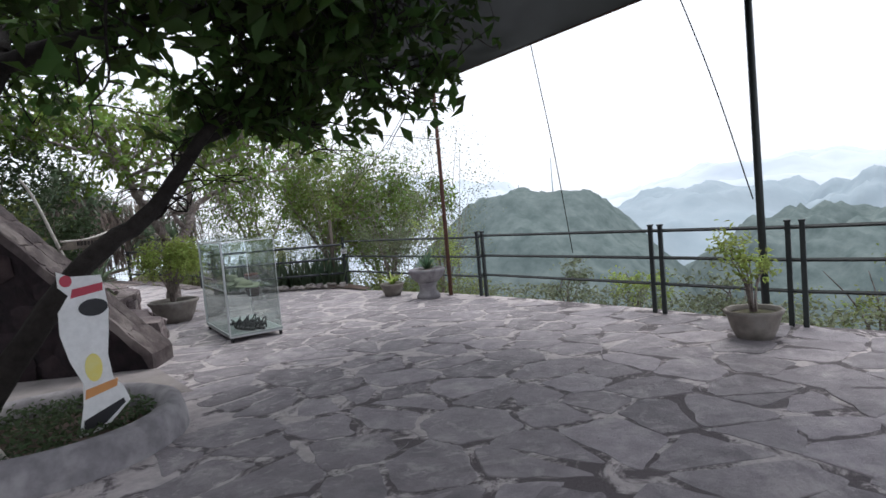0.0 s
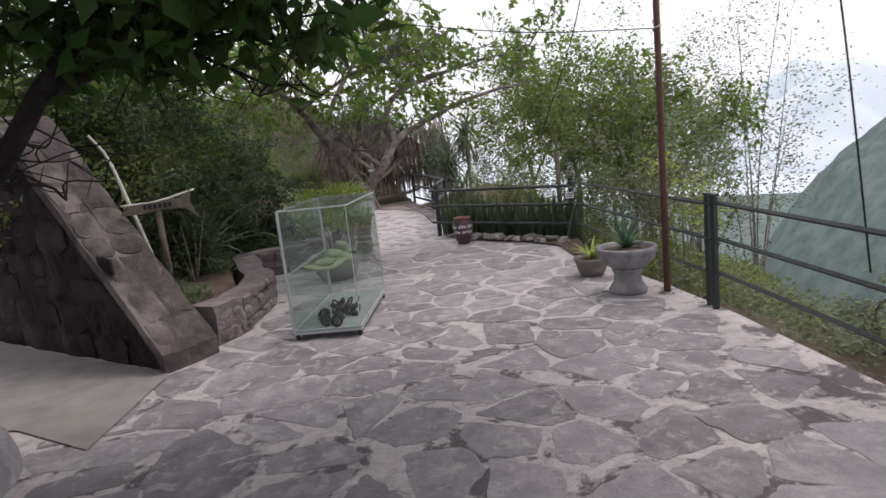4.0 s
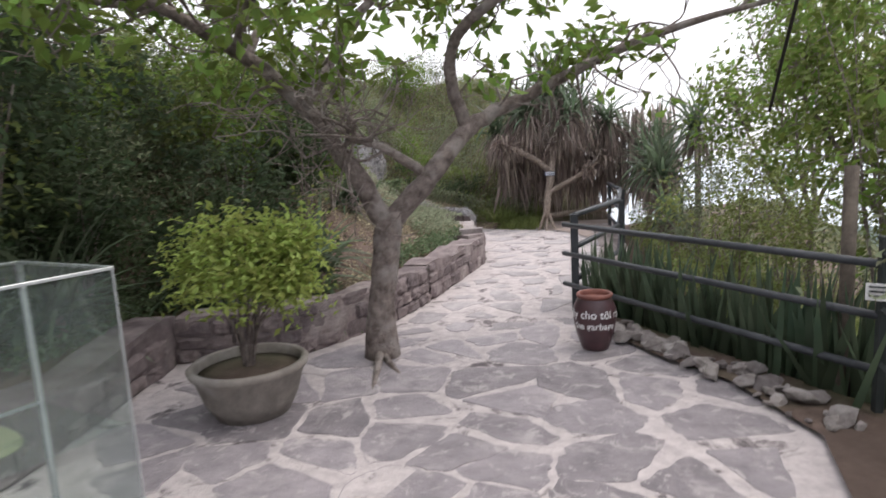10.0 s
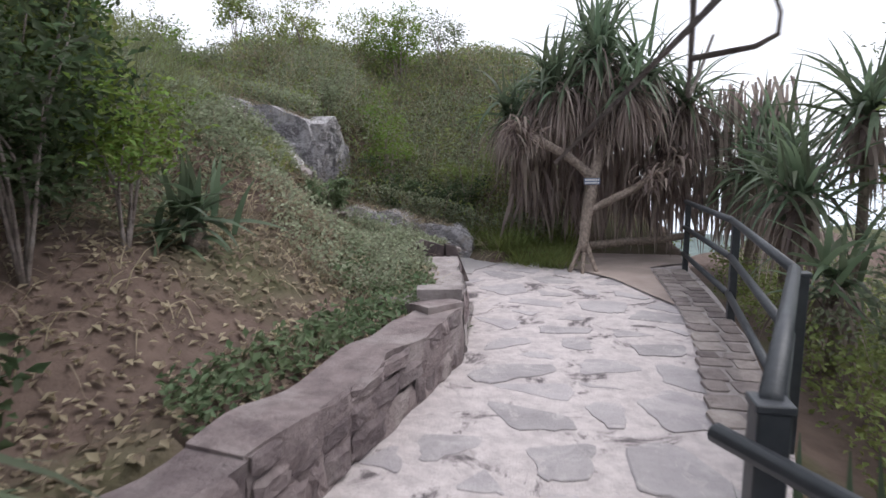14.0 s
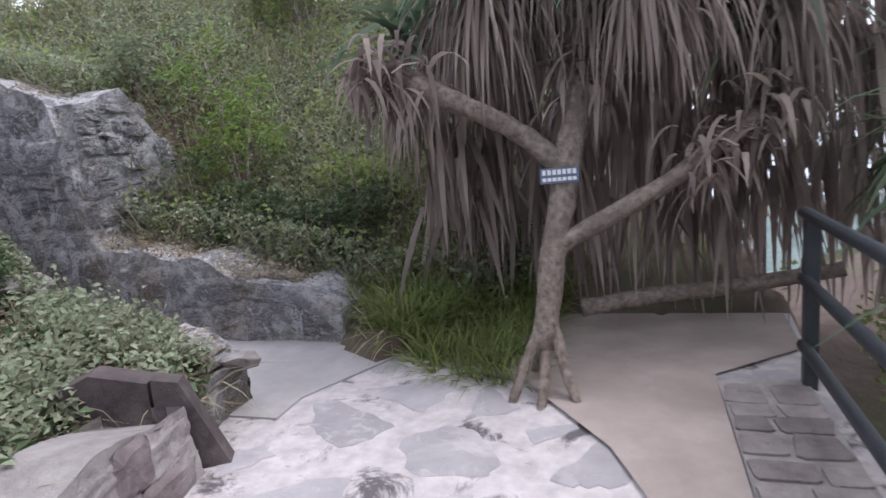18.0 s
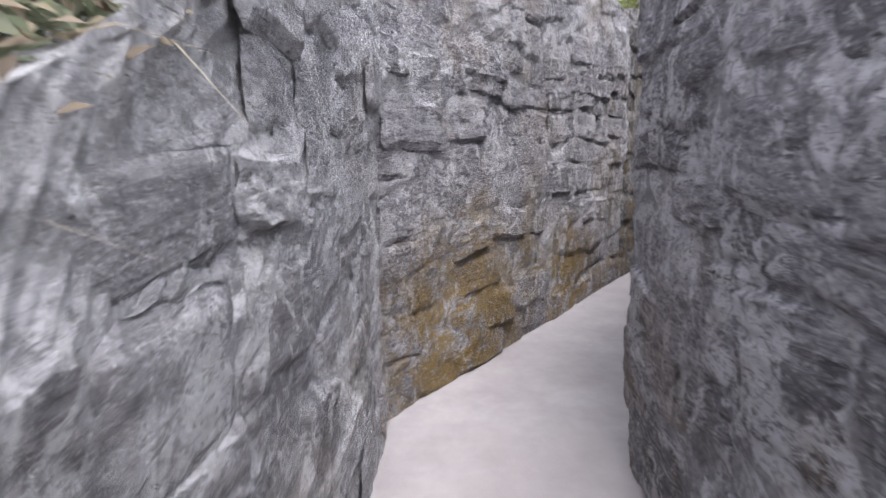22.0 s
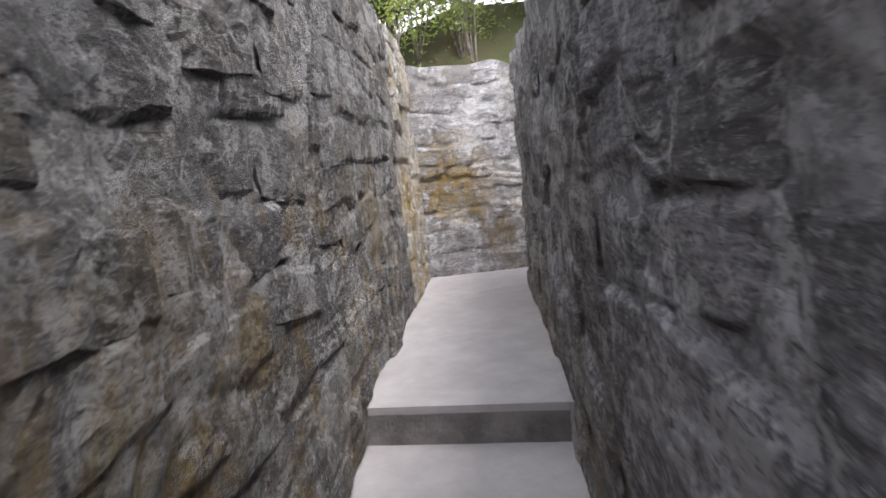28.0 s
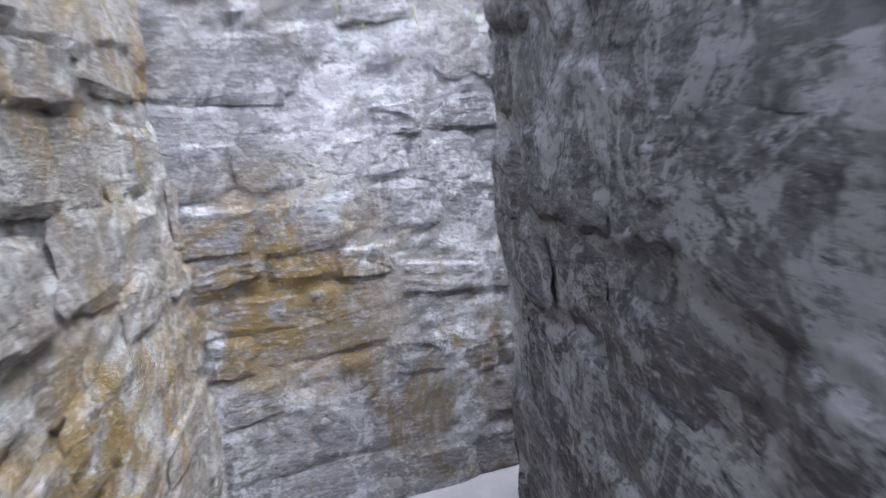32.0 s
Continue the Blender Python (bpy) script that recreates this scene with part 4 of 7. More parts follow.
        m = Matrix.LocRotScale((q[0], q[1], zc), Euler((0, rng.uniform(-0.14, 0.14) if rocky else rng.uniform(-0.05, 0.05), rz)), (ww * (1.0 if rocky else 0.95), proud * rng.uniform(0.3, 1.7), hh * (1.0 if rocky else 0.93)))
        piece("stone", stones[int(rng.integers(len(stones)))], wall, m=m)
    return wall


def lerp_line(pairs):
    xs, ys = [p[0] for p in pairs], [p[1] for p in pairs]
    return lambda s: float(np.interp(s, xs, ys))


ST_ROCK, ST_ROCKD, ST_ROCKL = stone_meshes(M_ROCKS, 12, 8, -0.9), stone_meshes(M_ROCKDS, 12, 8, -0.9), stone_meshes(M_ROCKLS, 12, 8, -0.9)
ST_ROCKW, ST_ROCKN, ST_OCHRE = stone_meshes(M_ROCKWS, 12, 8, -0.9), stone_meshes(M_ROCKNS, 12, 8, -0.9), stone_meshes(M_OCHRES, 12, 8, -0.9)
ST_ROCKB = stone_meshes(M_ROCKBS, 12, 8, -0.9)
ST_DARK = stone_meshes(M_DARKW)
ST_LOW = stone_meshes(M_LOWW, 9, 6, -0.15)
ST_LOWR = stone_meshes(M_LOWW, 9, 7, -0.9)


def by_x(xa, xb, pairs):
    """Heights given along x, as a function of the fraction from xa to xb."""
    ps = sorted(pairs)
    return lambda s: float(np.interp(xa + (xb - xa) * s, [p[0] for p in ps], [p[1] for p in ps]))


C1_FLOOR = [(1.05, 0.09), (-2.5, 0.1), (-2.6, 0.28), (-3.5, 0.28)]
C1_TOP = [(1.05, 0.33), (0.4, 0.48), (-0.4, 0.56), (-0.85, 0.9), (-1.0, 1.4), (-1.3, 1.7), (-1.6, 1.88), (-2.3, 2.3), (-3.5, 2.85)]
for wall_name, wall_label, xa, xb, wall_mat, wall_stones in (
        ("wall_cutting_south_low", "low broken rubble wall at the entry of the cutting", 0.86, -0.86, M_ROCKN, ST_ROCKN),
        ("wall_cutting_south", "rough grey limestone wall of the narrow cutting", -0.86, -3.5, M_ROCK, ST_ROCK)):
    wall_run(wall_name, wall_label, (xa, 15.7 + 0.0092 * (0.86 - xa)), (xb, 15.7 + 0.0092 * (0.86 - xb)), by_x(xa, xb, C1_FLOOR), by_x(xa, xb, C1_TOP),
             wall_mat, wall_stones, (0, 1), thick=0.34, course=0.21, width=0.37, proud=0.013, fill=0.9, rocky=True)
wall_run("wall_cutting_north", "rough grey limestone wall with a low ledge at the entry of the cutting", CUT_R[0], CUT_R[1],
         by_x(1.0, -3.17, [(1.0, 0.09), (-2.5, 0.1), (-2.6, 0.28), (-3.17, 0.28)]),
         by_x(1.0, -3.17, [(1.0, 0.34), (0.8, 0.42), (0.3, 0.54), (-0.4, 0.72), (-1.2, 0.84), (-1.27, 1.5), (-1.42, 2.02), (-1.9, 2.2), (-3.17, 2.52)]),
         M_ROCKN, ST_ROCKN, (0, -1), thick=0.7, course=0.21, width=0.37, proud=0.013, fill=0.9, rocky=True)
nL = (0.53, 0.848)
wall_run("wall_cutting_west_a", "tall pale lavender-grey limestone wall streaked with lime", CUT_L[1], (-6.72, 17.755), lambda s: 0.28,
         lerp_line([(0, 2.85), (1, 2.93)]), M_ROCKL, ST_ROCKL, nL, thick=0.7, course=0.21, width=0.37, proud=0.013, fill=0.9, rocky=True)
# Far part of the west wall: its dimmer light is painted as darker stone.
wall_run("wall_cutting_west_b", "tall grey limestone wall, its shade put into the colour, with ochre lichen low down", (-6.72, 17.755), (-11.55, 20.77), lerp_line([(0, 0.28), (0.38, 0.35), (0.4, 0.53), (0.53, 0.53), (0.55, 0.7), (1, 0.7)]),
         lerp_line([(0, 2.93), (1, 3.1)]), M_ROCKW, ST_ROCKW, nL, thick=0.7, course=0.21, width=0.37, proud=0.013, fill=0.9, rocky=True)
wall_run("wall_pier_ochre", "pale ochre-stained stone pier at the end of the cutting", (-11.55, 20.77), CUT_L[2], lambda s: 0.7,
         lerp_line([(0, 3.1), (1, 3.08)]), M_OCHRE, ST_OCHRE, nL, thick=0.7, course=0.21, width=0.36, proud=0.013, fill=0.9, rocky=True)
# East walls face away from the sun; part of that shade is painted.
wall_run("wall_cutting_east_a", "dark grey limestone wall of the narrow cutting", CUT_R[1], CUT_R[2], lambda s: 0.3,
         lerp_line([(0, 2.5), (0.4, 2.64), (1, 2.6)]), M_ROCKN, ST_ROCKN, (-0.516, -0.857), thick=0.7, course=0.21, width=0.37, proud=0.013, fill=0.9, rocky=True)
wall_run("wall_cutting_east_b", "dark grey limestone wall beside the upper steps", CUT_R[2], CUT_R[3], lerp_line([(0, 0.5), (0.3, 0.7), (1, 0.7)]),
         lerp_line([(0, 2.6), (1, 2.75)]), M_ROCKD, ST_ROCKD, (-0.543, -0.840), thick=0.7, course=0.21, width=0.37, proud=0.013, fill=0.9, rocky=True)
wall_run("wall_cutting_east_return", "grey limestone return of the cutting wall", CUT_R[3], (-10.85, 24.15), lambda s: 0.7, lambda s: 2.9, M_ROCKB, ST_ROCKB, (-0.927, 0.375), thick=0.7, course=0.21, width=0.37, proud=0.013, fill=0.9, rocky=True)
wall_run("wall_cutting_end", "grey and ochre stone wall closing the cutting", (-12.95, 21.3), (-11.05, 25.6), lambda s: 0.7, lambda s: 2.92 + 0.05 * math.sin(9 * s),
         M_ROCKB, ST_ROCKB, (0.915, -0.404), thick=0.7, course=0.21, width=0.37, proud=0.013, fill=0.9, rocky=True)
wall_run("wall_cutting_close", "grey limestone wall where the cutting turns away", (-10.3, 25.2), (-12.3, 24.6), lambda s: 0.7, lambda s: 2.8, M_ROCKB, ST_ROCKB, (0.3, -0.95), limit=20)


wall_run("wall_ledge_cheek", "rough grey stone cheek where the ledge meets the tall wall", (-1.25, 16.82), (-1.13, 17.7), lambda s: 0.7, lerp_line([(0, 1.98), (0.5, 2.05), (1, 1.6)]), M_ROCKN, ST_ROCKN, (1, 0.12), thick=0.5, course=0.15, width=0.32, fill=1.0, proud=0.03, rocky=True)


def slab_poly(name, label, poly, z, mat, thick=0.35):
    bm = bmesh.new()
    f = bm.faces.new([bm.verts.new((x, y, z)) for x, y in poly])
    f.normal_update()
    if f.normal.z < 0:
        f.normal_flip()
    bmesh.ops.triangulate(bm, faces=bm.faces[:])
    r = bmesh.ops.extrude_face_region(bm, geom=bm.faces[:])
    for v in r["geom"]:
        if isinstance(v, bmesh.types.BMVert):
            v.co.z -= thick
    bmesh.ops.recalc_face_normals(bm, faces=bm.faces[:])
    return tagged(part(name, bm, mat, None), label, "floor", kind="structure")


d_l, d_r, u_l, u_r = (-8.66, 18.92), (-8.1, 19.84), (-9.82, 19.6), (-9.15, 20.46)
slab_poly("floor_cutting_lower", "smooth pale cement floor at the entry of the cutting", [(1.15, 15.5), (1.15, 15.75), (1.5, 16.45), (0.7, 17.0), (-2.57, 17.0), (-2.53, 15.5)], 0.092, M_TRENCH)
slab_poly("floor_cutting_middle", "smooth pale cement floor above the first step", [(-2.53, 15.55), (-2.57, 17.0), (-3.2, 17.0), (-8.0, 19.95), d_r, d_l, (-8.7, 18.75), (-3.6, 15.55)], 0.29, M_TRENCH)
slab_poly("floor_cutting_tread", "cement tread between the two upper steps", [d_l, d_r, (-8.0, 19.95), (-9.0, 20.55), u_r, u_l, (-9.85, 19.45), (-8.75, 18.75)], 0.505, M_TRENCH)
slab_poly("floor_cutting_upper", "sunlit pale cement floor at the upper end", [u_l, u_r, (-9.0, 20.55), (-11.5, 22.15), (-10.7, 24.3), (-11.2, 25.5), (-13.0, 21.4), (-9.9, 19.45)], 0.70, M_TRENCH)

# Stained cement, coloured darker still for the shade on the step faces.
M_RISER = material("stained_shaded_riser_cement", (0.19, 0.175, 0.17), 0.9, 0, (0.11, 0.10, 0.098), 7, bump=0.6, bump_scale=30, stain=(0.30, 0.275, 0.26), stain_scale=4.0, stain_amount=0.5)


def riser(a, b, z0, z1, nose=0.035):
    """The rough stained face of a step, shade included in its dark colour, a little behind the lip of its tread."""
    a, b = np.array(a, float), np.array(b, float)
    uu = unit(b - a)
    nn = np.array((uu[1], -uu[0]))
    nn = nn if nn[0] > 0 else -nn
    n = 14
    v = []
    for i in range(n + 1):
        q = a + (b - a) * i / n
        for k in range(5):
            w = nn * (0.012 + 0.008 * noise.noise(Vector((q[0] * 6, q[1] * 6, k * 1.3))))
            v.append((q[0] + w[0], q[1] + w[1], z0 - 0.02 + (z1 - nose - z0 + 0.02) * k / 4))
    f = [(i * 5 + k, i * 5 + k + 1, i * 5 + k + 6, i * 5 + k + 5) for i in range(n) for k in range(4)]
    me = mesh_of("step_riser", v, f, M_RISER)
    tagged(piece("step_riser", me), "stained cement riser of a step in the cutting, shade put into its dark colour", "step", kind="structure")


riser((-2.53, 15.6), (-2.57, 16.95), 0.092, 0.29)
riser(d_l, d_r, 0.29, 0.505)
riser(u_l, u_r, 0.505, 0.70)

# rubble edging along the pipe railing
bm = bmesh.new()
edge_l, edge_r = [(2.98, 11.7), (3.22, 13.4), (3.28, 14.6), (3.3, 16.15)], [(3.34, 11.7), (3.62, 13.4), (3.66, 14.6), (3.7, 16.15)]
f = bm.faces.new([bm.verts.new((x, y, float(floor_z(x, y)) + 0.022)) for x, y in edge_l + edge_r[::-1]])
if f.normal.z < 0:
    f.normal_flip()
bmesh.ops.triangulate(bm, faces=bm.faces[:])
edging = tagged(part("rubble_edging", bm, M_RUBBLE, None), "strip of brown-grey rubble stones along the pipe railing", "pavement", kind="structure")
M_EDGING = material("brown_edging_stone", (0.33, 0.285, 0.275), 0.9, 0, (0.19, 0.16, 0.156), 9, bump=0.9, bump_scale=22, stain=(0.34, 0.30, 0.29), stain_scale=5.0, stain_amount=0.5, rand=0.35)
y = 11.75
while y < 16.0:
    hh = rng.uniform(0.13, 0.24)
    xl, xr = np.interp(y, [p[1] for p in edge_l], [p[0] for p in edge_l]), np.interp(y, [p[1] for p in edge_r], [p[0] for p in edge_r])
    cut_ = rng.uniform(0.35, 0.65)
    for c0, c1 in ((0.02, cut_ - 0.03), (cut_ + 0.03, 0.98)):
        ca = np.array((xl + (xr - xl) * (c0 + c1) / 2, y + hh / 2 + rng.uniform(-0.02, 0.02)))
        half = np.array(((xr - xl) * (c1 - c0) / 2, hh * 0.46))
        q = np.array([ca + half * np.array((math.copysign(abs(math.cos(w)) ** 0.3, math.cos(w)), math.copysign(abs(math.sin(w)) ** 0.3, math.sin(w)))) * rng.uniform(0.85, 1.12) for w in np.arange(8) * math.pi / 4 + 0.39])
        v, f = flag_mesh(ca, q)
        piece("edging_stone", mesh_of("edging_stone", v, f, M_EDGING), edging, m=Matrix.Translation((ca[0], ca[1], float(floor_z(ca[0], ca[1])) + 0.026)))
    y += hh

# dark battered wall beside the apron, whose end slopes down to the ground
dw0, dw1 = np.array((-1.35, 4.70)), np.array((-6.9, 10.9))
du = unit(dw1 - dw0)
dn = np.array((-du[1], du[0])) * (1 if -du[1] < 0 else -1)
wall_run("wall_dark", "dark reddish stone retaining wall with a sloping end", dw0, dw1, lambda s: 0.0, lerp_line([(0, 0.17), (0.243, 2.26), (1, 2.3)]),
         M_DARKW, ST_DARK, dn, thick=0.46, course=0.26, width=0.42, proud=0.03)
wall_run("wall_dark_far", "dark stone wall closing the apron at its far end", (-7.4, 15.4), (-12.6, 13.9), lambda s: 0.0, lambda s: 2.6, M_DARKW, ST_DARK, (0.28, -0.96), course=0.3, width=0.5, limit=90)


def slope_at(d):
    return min(0.21 + 1.05 * d, 2.33)


bm = bmesh.new()
n, m = 26, 6
top_, low_ = [], []
for i in range(n + 1):
    d = -0.05 + 2.6 * i / n
    for k in range(m + 1):
        q = dw0 + du * d - dn * (-0.045 + 0.53 * k / m)
        z = slope_at(d) + 0.03 * noise.noise(Vector((q[0] * 4, q[1] * 4, d * 5))) + 0.012 * noise.noise(Vector((q[0] * 13, q[1] * 13, d * 13)))
        top_.append(bm.verts.new((q[0], q[1], z)))
        low_.append(bm.verts.new((q[0], q[1], z - 0.12 if i else -0.1)))
W_ = m + 1
for i in range(n):
    for k in range(m):
        c = i * W_ + k
        bm.faces.new((top_[c], top_[c + 1], top_[c + W_ + 1], top_[c + W_]))
        bm.faces.new((low_[c], low_[c + W_], low_[c + W_ + 1], low_[c + 1]))
    for k in (0, m):
        c = i * W_ + k
        bm.faces.new((top_[c], top_[c + W_], low_[c + W_], low_[c]))
for i in (0, n):
    for k in range(m):
        c = i * W_ + k
        bm.faces.new((top_[c], low_[c], low_[c + 1], top_[c + 1]))
bmesh.ops.recalc_face_normals(bm, faces=bm.faces[:])
slope_face = tagged(part("wall_dark_sloping_face", bm, M_SLAB, None), "broad sloping grey-brown masonry face at the end of the dark wall", "wall", kind="structure")
ST_SLAB = stone_meshes(M_SLABST)
up_ = Vector((du[0], du[1], 1.05)).normalized()
side_ = Vector((-dn[0], -dn[1], 0))
out_ = side_.cross(up_)
out_ = out_ if out_.z > 0 else -out_
d = 0.0
while d < 1.85:
    hh = rng.uniform(0.24, 0.42)
    cut_ = rng.uniform(0.35, 0.65)
    for c0, c1 in ((0.0, cut_), (cut_, 1.0)):
        q = dw0 + du * (d + hh * 0.34) - dn * (-0.03 + 0.5 * (c0 + c1) / 2)
        rot = Matrix((side_ * (0.5 * (c1 - c0) * 0.95), -out_ * 0.02, up_ * hh * 0.92)).transposed().to_4x4()
        piece("stone", ST_SLAB[int(rng.integers(len(ST_SLAB)))], slope_face, m=Matrix.Translation((q[0], q[1], slope_at(d + hh * 0.34) + 0.006)) @ rot)
    d += hh * 0.69

# low garden walls
low_pts = [(-0.98, 5.22), (-0.72, 5.55), (-0.42, 6.6), (-0.68, 8.38), (0.32, 8.58), (0.88, 9.6), (1.07, 10.4), (1.5, 12.62)]
low_h = [0.38, 0.36, 0.36, 0.38, 0.4, 0.38, 0.4, 0.42]
for i, (a, b) in enumerate(zip(low_pts[:-1], low_pts[1:])):
    a2, b2 = np.array(a), np.array(b)
    uu = unit(b2 - a2)
    wall_run("wall_low_%d" % (i + 1), "low brown stone garden wall along the path", a2, b2, lambda s: float(floor_z(0, a[1])), lerp_line([(0, low_h[i]), (1, low_h[i + 1])]),
             M_LOWW, ST_LOW, (uu[1], -uu[0]), thick=0.3, course=0.14, width=0.24, proud=0.022, limit=90, fill=0.97)
wall_run("wall_low_end", "squared end of the low stone garden wall", (1.5, 12.62), (1.0, 13.1), lambda s: 0.03, lambda s: 0.42, M_LOWW, ST_LOW, (0.69, 0.72), thick=0.3, course=0.17, width=0.26)
far_pts = [(1.5, 12.75), (1.08, 15.0)]
for i, (a, b) in enumerate(zip(far_pts[:-1], far_pts[1:])):
    uu = unit(np.array(b) - np.array(a))
    wall_run("wall_low_far_%d" % (i + 1), "pale rubble kerb wall leading to the cutting", a, b, lambda s: 0.04, lambda s: 0.42 + 0.02 * math.sin(11 * s), M_RUBBLE, ST_LOWR, (uu[1], -uu[0]), thick=0.36, course=0.2, width=0.34, fill=0.6, rocky=True)

# ---------------- distance ----------------
def hill(name, label, mat, cx, cy, sx, sy, height, base, rz=0.0, seed=0, bumps=0.18):
    n = 70
    g = np.linspace(-1, 1, n)
    X, Y = np.meshgrid(g, g, indexing="ij")
    d = np.clip(1 - np.hypot(X, Y), 0, 1)
    Z = np.array([[noise.fractal(Vector((x * 3 + seed, y * 3, seed)), 0.9, 2.0, 5) for y in g] for x in g])
    Zf = np.array([[noise.noise(Vector((x * 34 + seed, y * 34, seed))) for y in g] for x in g])
    H = base + height * (np.clip(d * 1.6, 0, 1) ** 0.5 * (1 - 0.15 * (1 - d)) + Z * bumps * np.clip(d * 3, 0, 1)) + height * 0.018 * Zf
    c, s = math.cos(radians(rz)), math.sin(radians(rz))
    v = np.stack([cx + X * sx * c - Y * sy * s, cy + X * sx * s + Y * sy * c, H], -1).reshape(-1, 3)
    i = np.arange(n - 1)[:, None] * n + np.arange(n - 1)[None]
    f = np.stack([i, i + n, i + n + 1, i + 1], -1).reshape(-1, 4)
    return tagged(piece(name, mesh_of(name, v, f, mat, True)), label, "hill", kind="structure")


# The haze on these hills comes only from their base colours.
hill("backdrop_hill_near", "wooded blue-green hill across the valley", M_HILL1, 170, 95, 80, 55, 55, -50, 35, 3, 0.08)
hill("backdrop_hill_low", "haze-tinted wooded slope on the valley side", M_HILL1, 200, 10, 70, 60, 41, -50, 0, 9)
hill("backdrop_hill_middle", "haze-tinted rounded hill behind the valley", M_HILL2, 420, 95, 190, 120, 60, -60, 10, 5)
hill("backdrop_hill_knob", "haze-tinted wooded knob beyond the valley", M_HILL2, 330, -5, 95, 75, 58, -60, 0, 8)
hill("backdrop_hill_south", "haze-tinted hill to the south of the valley", M_HILL2, 300, -150, 180, 120, 56, -60, -20, 12)
hill("backdrop_ridge_north", "far ridge with mist put into its pale colour", M_HILL3, 700, 560, 420, 200, 100, -60, 40, 15, 0.3)
hill("backdrop_ridge_east", "far ridge with mist put into its pale colour", M_HILL3, 1000, 60, 300, 500, 92, -60, 0, 18, 0.3)
hill("backdrop_ridge_south", "far ridge with mist put into its pale colour", M_HILL3, 800, -520, 420, 220, 84, -60, -40, 22, 0.3)

# ---------------- railings, fence, poles ----------------
def rod(points, r, sides=8):
    return tube(points, r, sides)


def railing(name, label, posts, heights, ends, rail_r=0.018, post_w=0.045, post_h=0.97, double=True, mat=M_STEEL, round_rail=False):
    t = thing(name, label, "railing", (posts[0][0], posts[0][1], 0) if posts else (ends[0][0], ends[0][1], 0))
    o = np.array(t.location[:2])
    for x, y in posts:
        for k in ((-0.06, 0.06) if double else (0.0,)):
            part("post", box_bm(post_w, post_w, post_h + 0.12, (x - o[0] + k * 0.35, y - o[1] + k, -0.12), 0.004), mat, t)
            part("post_cap", box_bm(post_w + 0.012, post_w + 0.012, 0.02, (x - o[0] + k * 0.35, y - o[1] + k, post_h), 0.003), mat, t)
    for h in heights:
        for a, b in zip(ends[:-1], ends[1:]):
            v, f = rod([(a[0] - o[0], a[1] - o[1], h + (a[2] if len(a) > 2 else 0)), (b[0] - o[0], b[1] - o[1], h + (b[2] if len(b) > 2 else 0))], rail_r, 10 if round_rail else 4)
            piece("rail", mesh_of("rail", v, f, mat, round_rail), t)
    return t


railing("terrace_railing", "dark green steel railing with paired posts at the terrace edge", [(3.21, 3.63), (2.42, 0.76), (2.02, -0.62), (1.75, -3.2)], (0.92, 0.62, 0.33),
        [(3.21, 3.63), (2.42, 0.76), (2.02, -0.62), (1.75, -3.2), (1.2, -6.5)])
railing("terrace_railing", "dark steel railing behind the stone urn", [(4.02, 7.5)], (0.9, 0.6, 0.3), [(3.21, 3.63), (4.02, 7.5)], double=False)
railing("pipe_fence", "black pipe fence in front of a row of snake plants", [(2.6, 9.92)], (0.84, 0.56, 0.26), [(2.5, 9.95), (4.02, 7.5)], 0.024, 0.07, 0.92, False, M_PIPE, True)
railing("path_railing", "black round pipe railing along the edge of the path", [(3.28, 11.6), (3.63, 13.9), (3.7, 16.1)], (0.93, 0.62, 0.3), [(2.6, 9.92), (3.25, 11.6), (3.6, 13.9), (3.67, 16.1)], 0.028, 0.06, 0.9, False, M_PIPE, True)
tag_sign = thing("label_plate", "small white plate with unreadable dark lines on the fence post", "sign", (3.97, 7.44, 0.66), -30)
part("plate", box_bm(0.12, 0.006, 0.09), M_PAINTW, tag_sign)
for k in range(3):
    part("text_bar", box_bm(0.09, 0.003, 0.009, (0, -0.006, 0.02 + k * 0.024)), M_STEEL, tag_sign)


def pole(name, label, at, h, r, mat, lean=(0, 0)):
    t = thing(name, label, "pole", at)
    v, f = tube([(0, 0, -0.1), (lean[0] * 0.5, lean[1] * 0.5, h * 0.5), (lean[0], lean[1], h)], [r, r * 0.95, r * 0.9], 12)
    piece("shaft", mesh_of("shaft", v, f, mat, True), t)
    return t


p1 = pole("canopy_pole", "thin rusty steel pole holding the shade net", (3.24, 4.28, 0), 3.32, 0.032, M_RUST)
v, f = tube([(0.035 * math.cos(a), 0.035 * math.sin(a), 2.42 + 0.012 * a) for a in np.linspace(0, 9, 30)], 0.008, 6)
piece("knot", mesh_of("knot", v, f, M_WHITEWOOD, True), p1, "pale frayed cord tied round the pole")
pole("canopy_pole", "thin dark steel pole holding the shade net", (2.0, -0.36, 0), 3.6, 0.036, M_STEEL, (-0.03, 0.02))
pole("wooden_post", "weathered grey wooden post behind the fence", (3.98, 7.78, -0.2), 1.55, 0.04, M_WOODG)

# shade net
n = 26
g = np.linspace(0, 1, n)
U, V = np.meshgrid(g, g, indexing="ij")
cN = [np.array(c) for c in ((3.22, 4.25, 3.32), (1.6, -2.6, 3.5), (-6.5, -4.0, 3.6), (-4.2, 3.0, 3.2))]
P = (1 - U)[..., None] * ((1 - V)[..., None] * cN[0] + V[..., None] * cN[1]) + U[..., None] * ((1 - V)[..., None] * cN[3] + V[..., None] * cN[2])
P[..., 2] += -0.22 * np.sin(U * math.pi) * np.sin(V * math.pi) + 0.05 * np.sin(V * 19) * np.sin(U * 11)
i = np.arange(n - 1)[:, None] * n + np.arange(n - 1)[None]
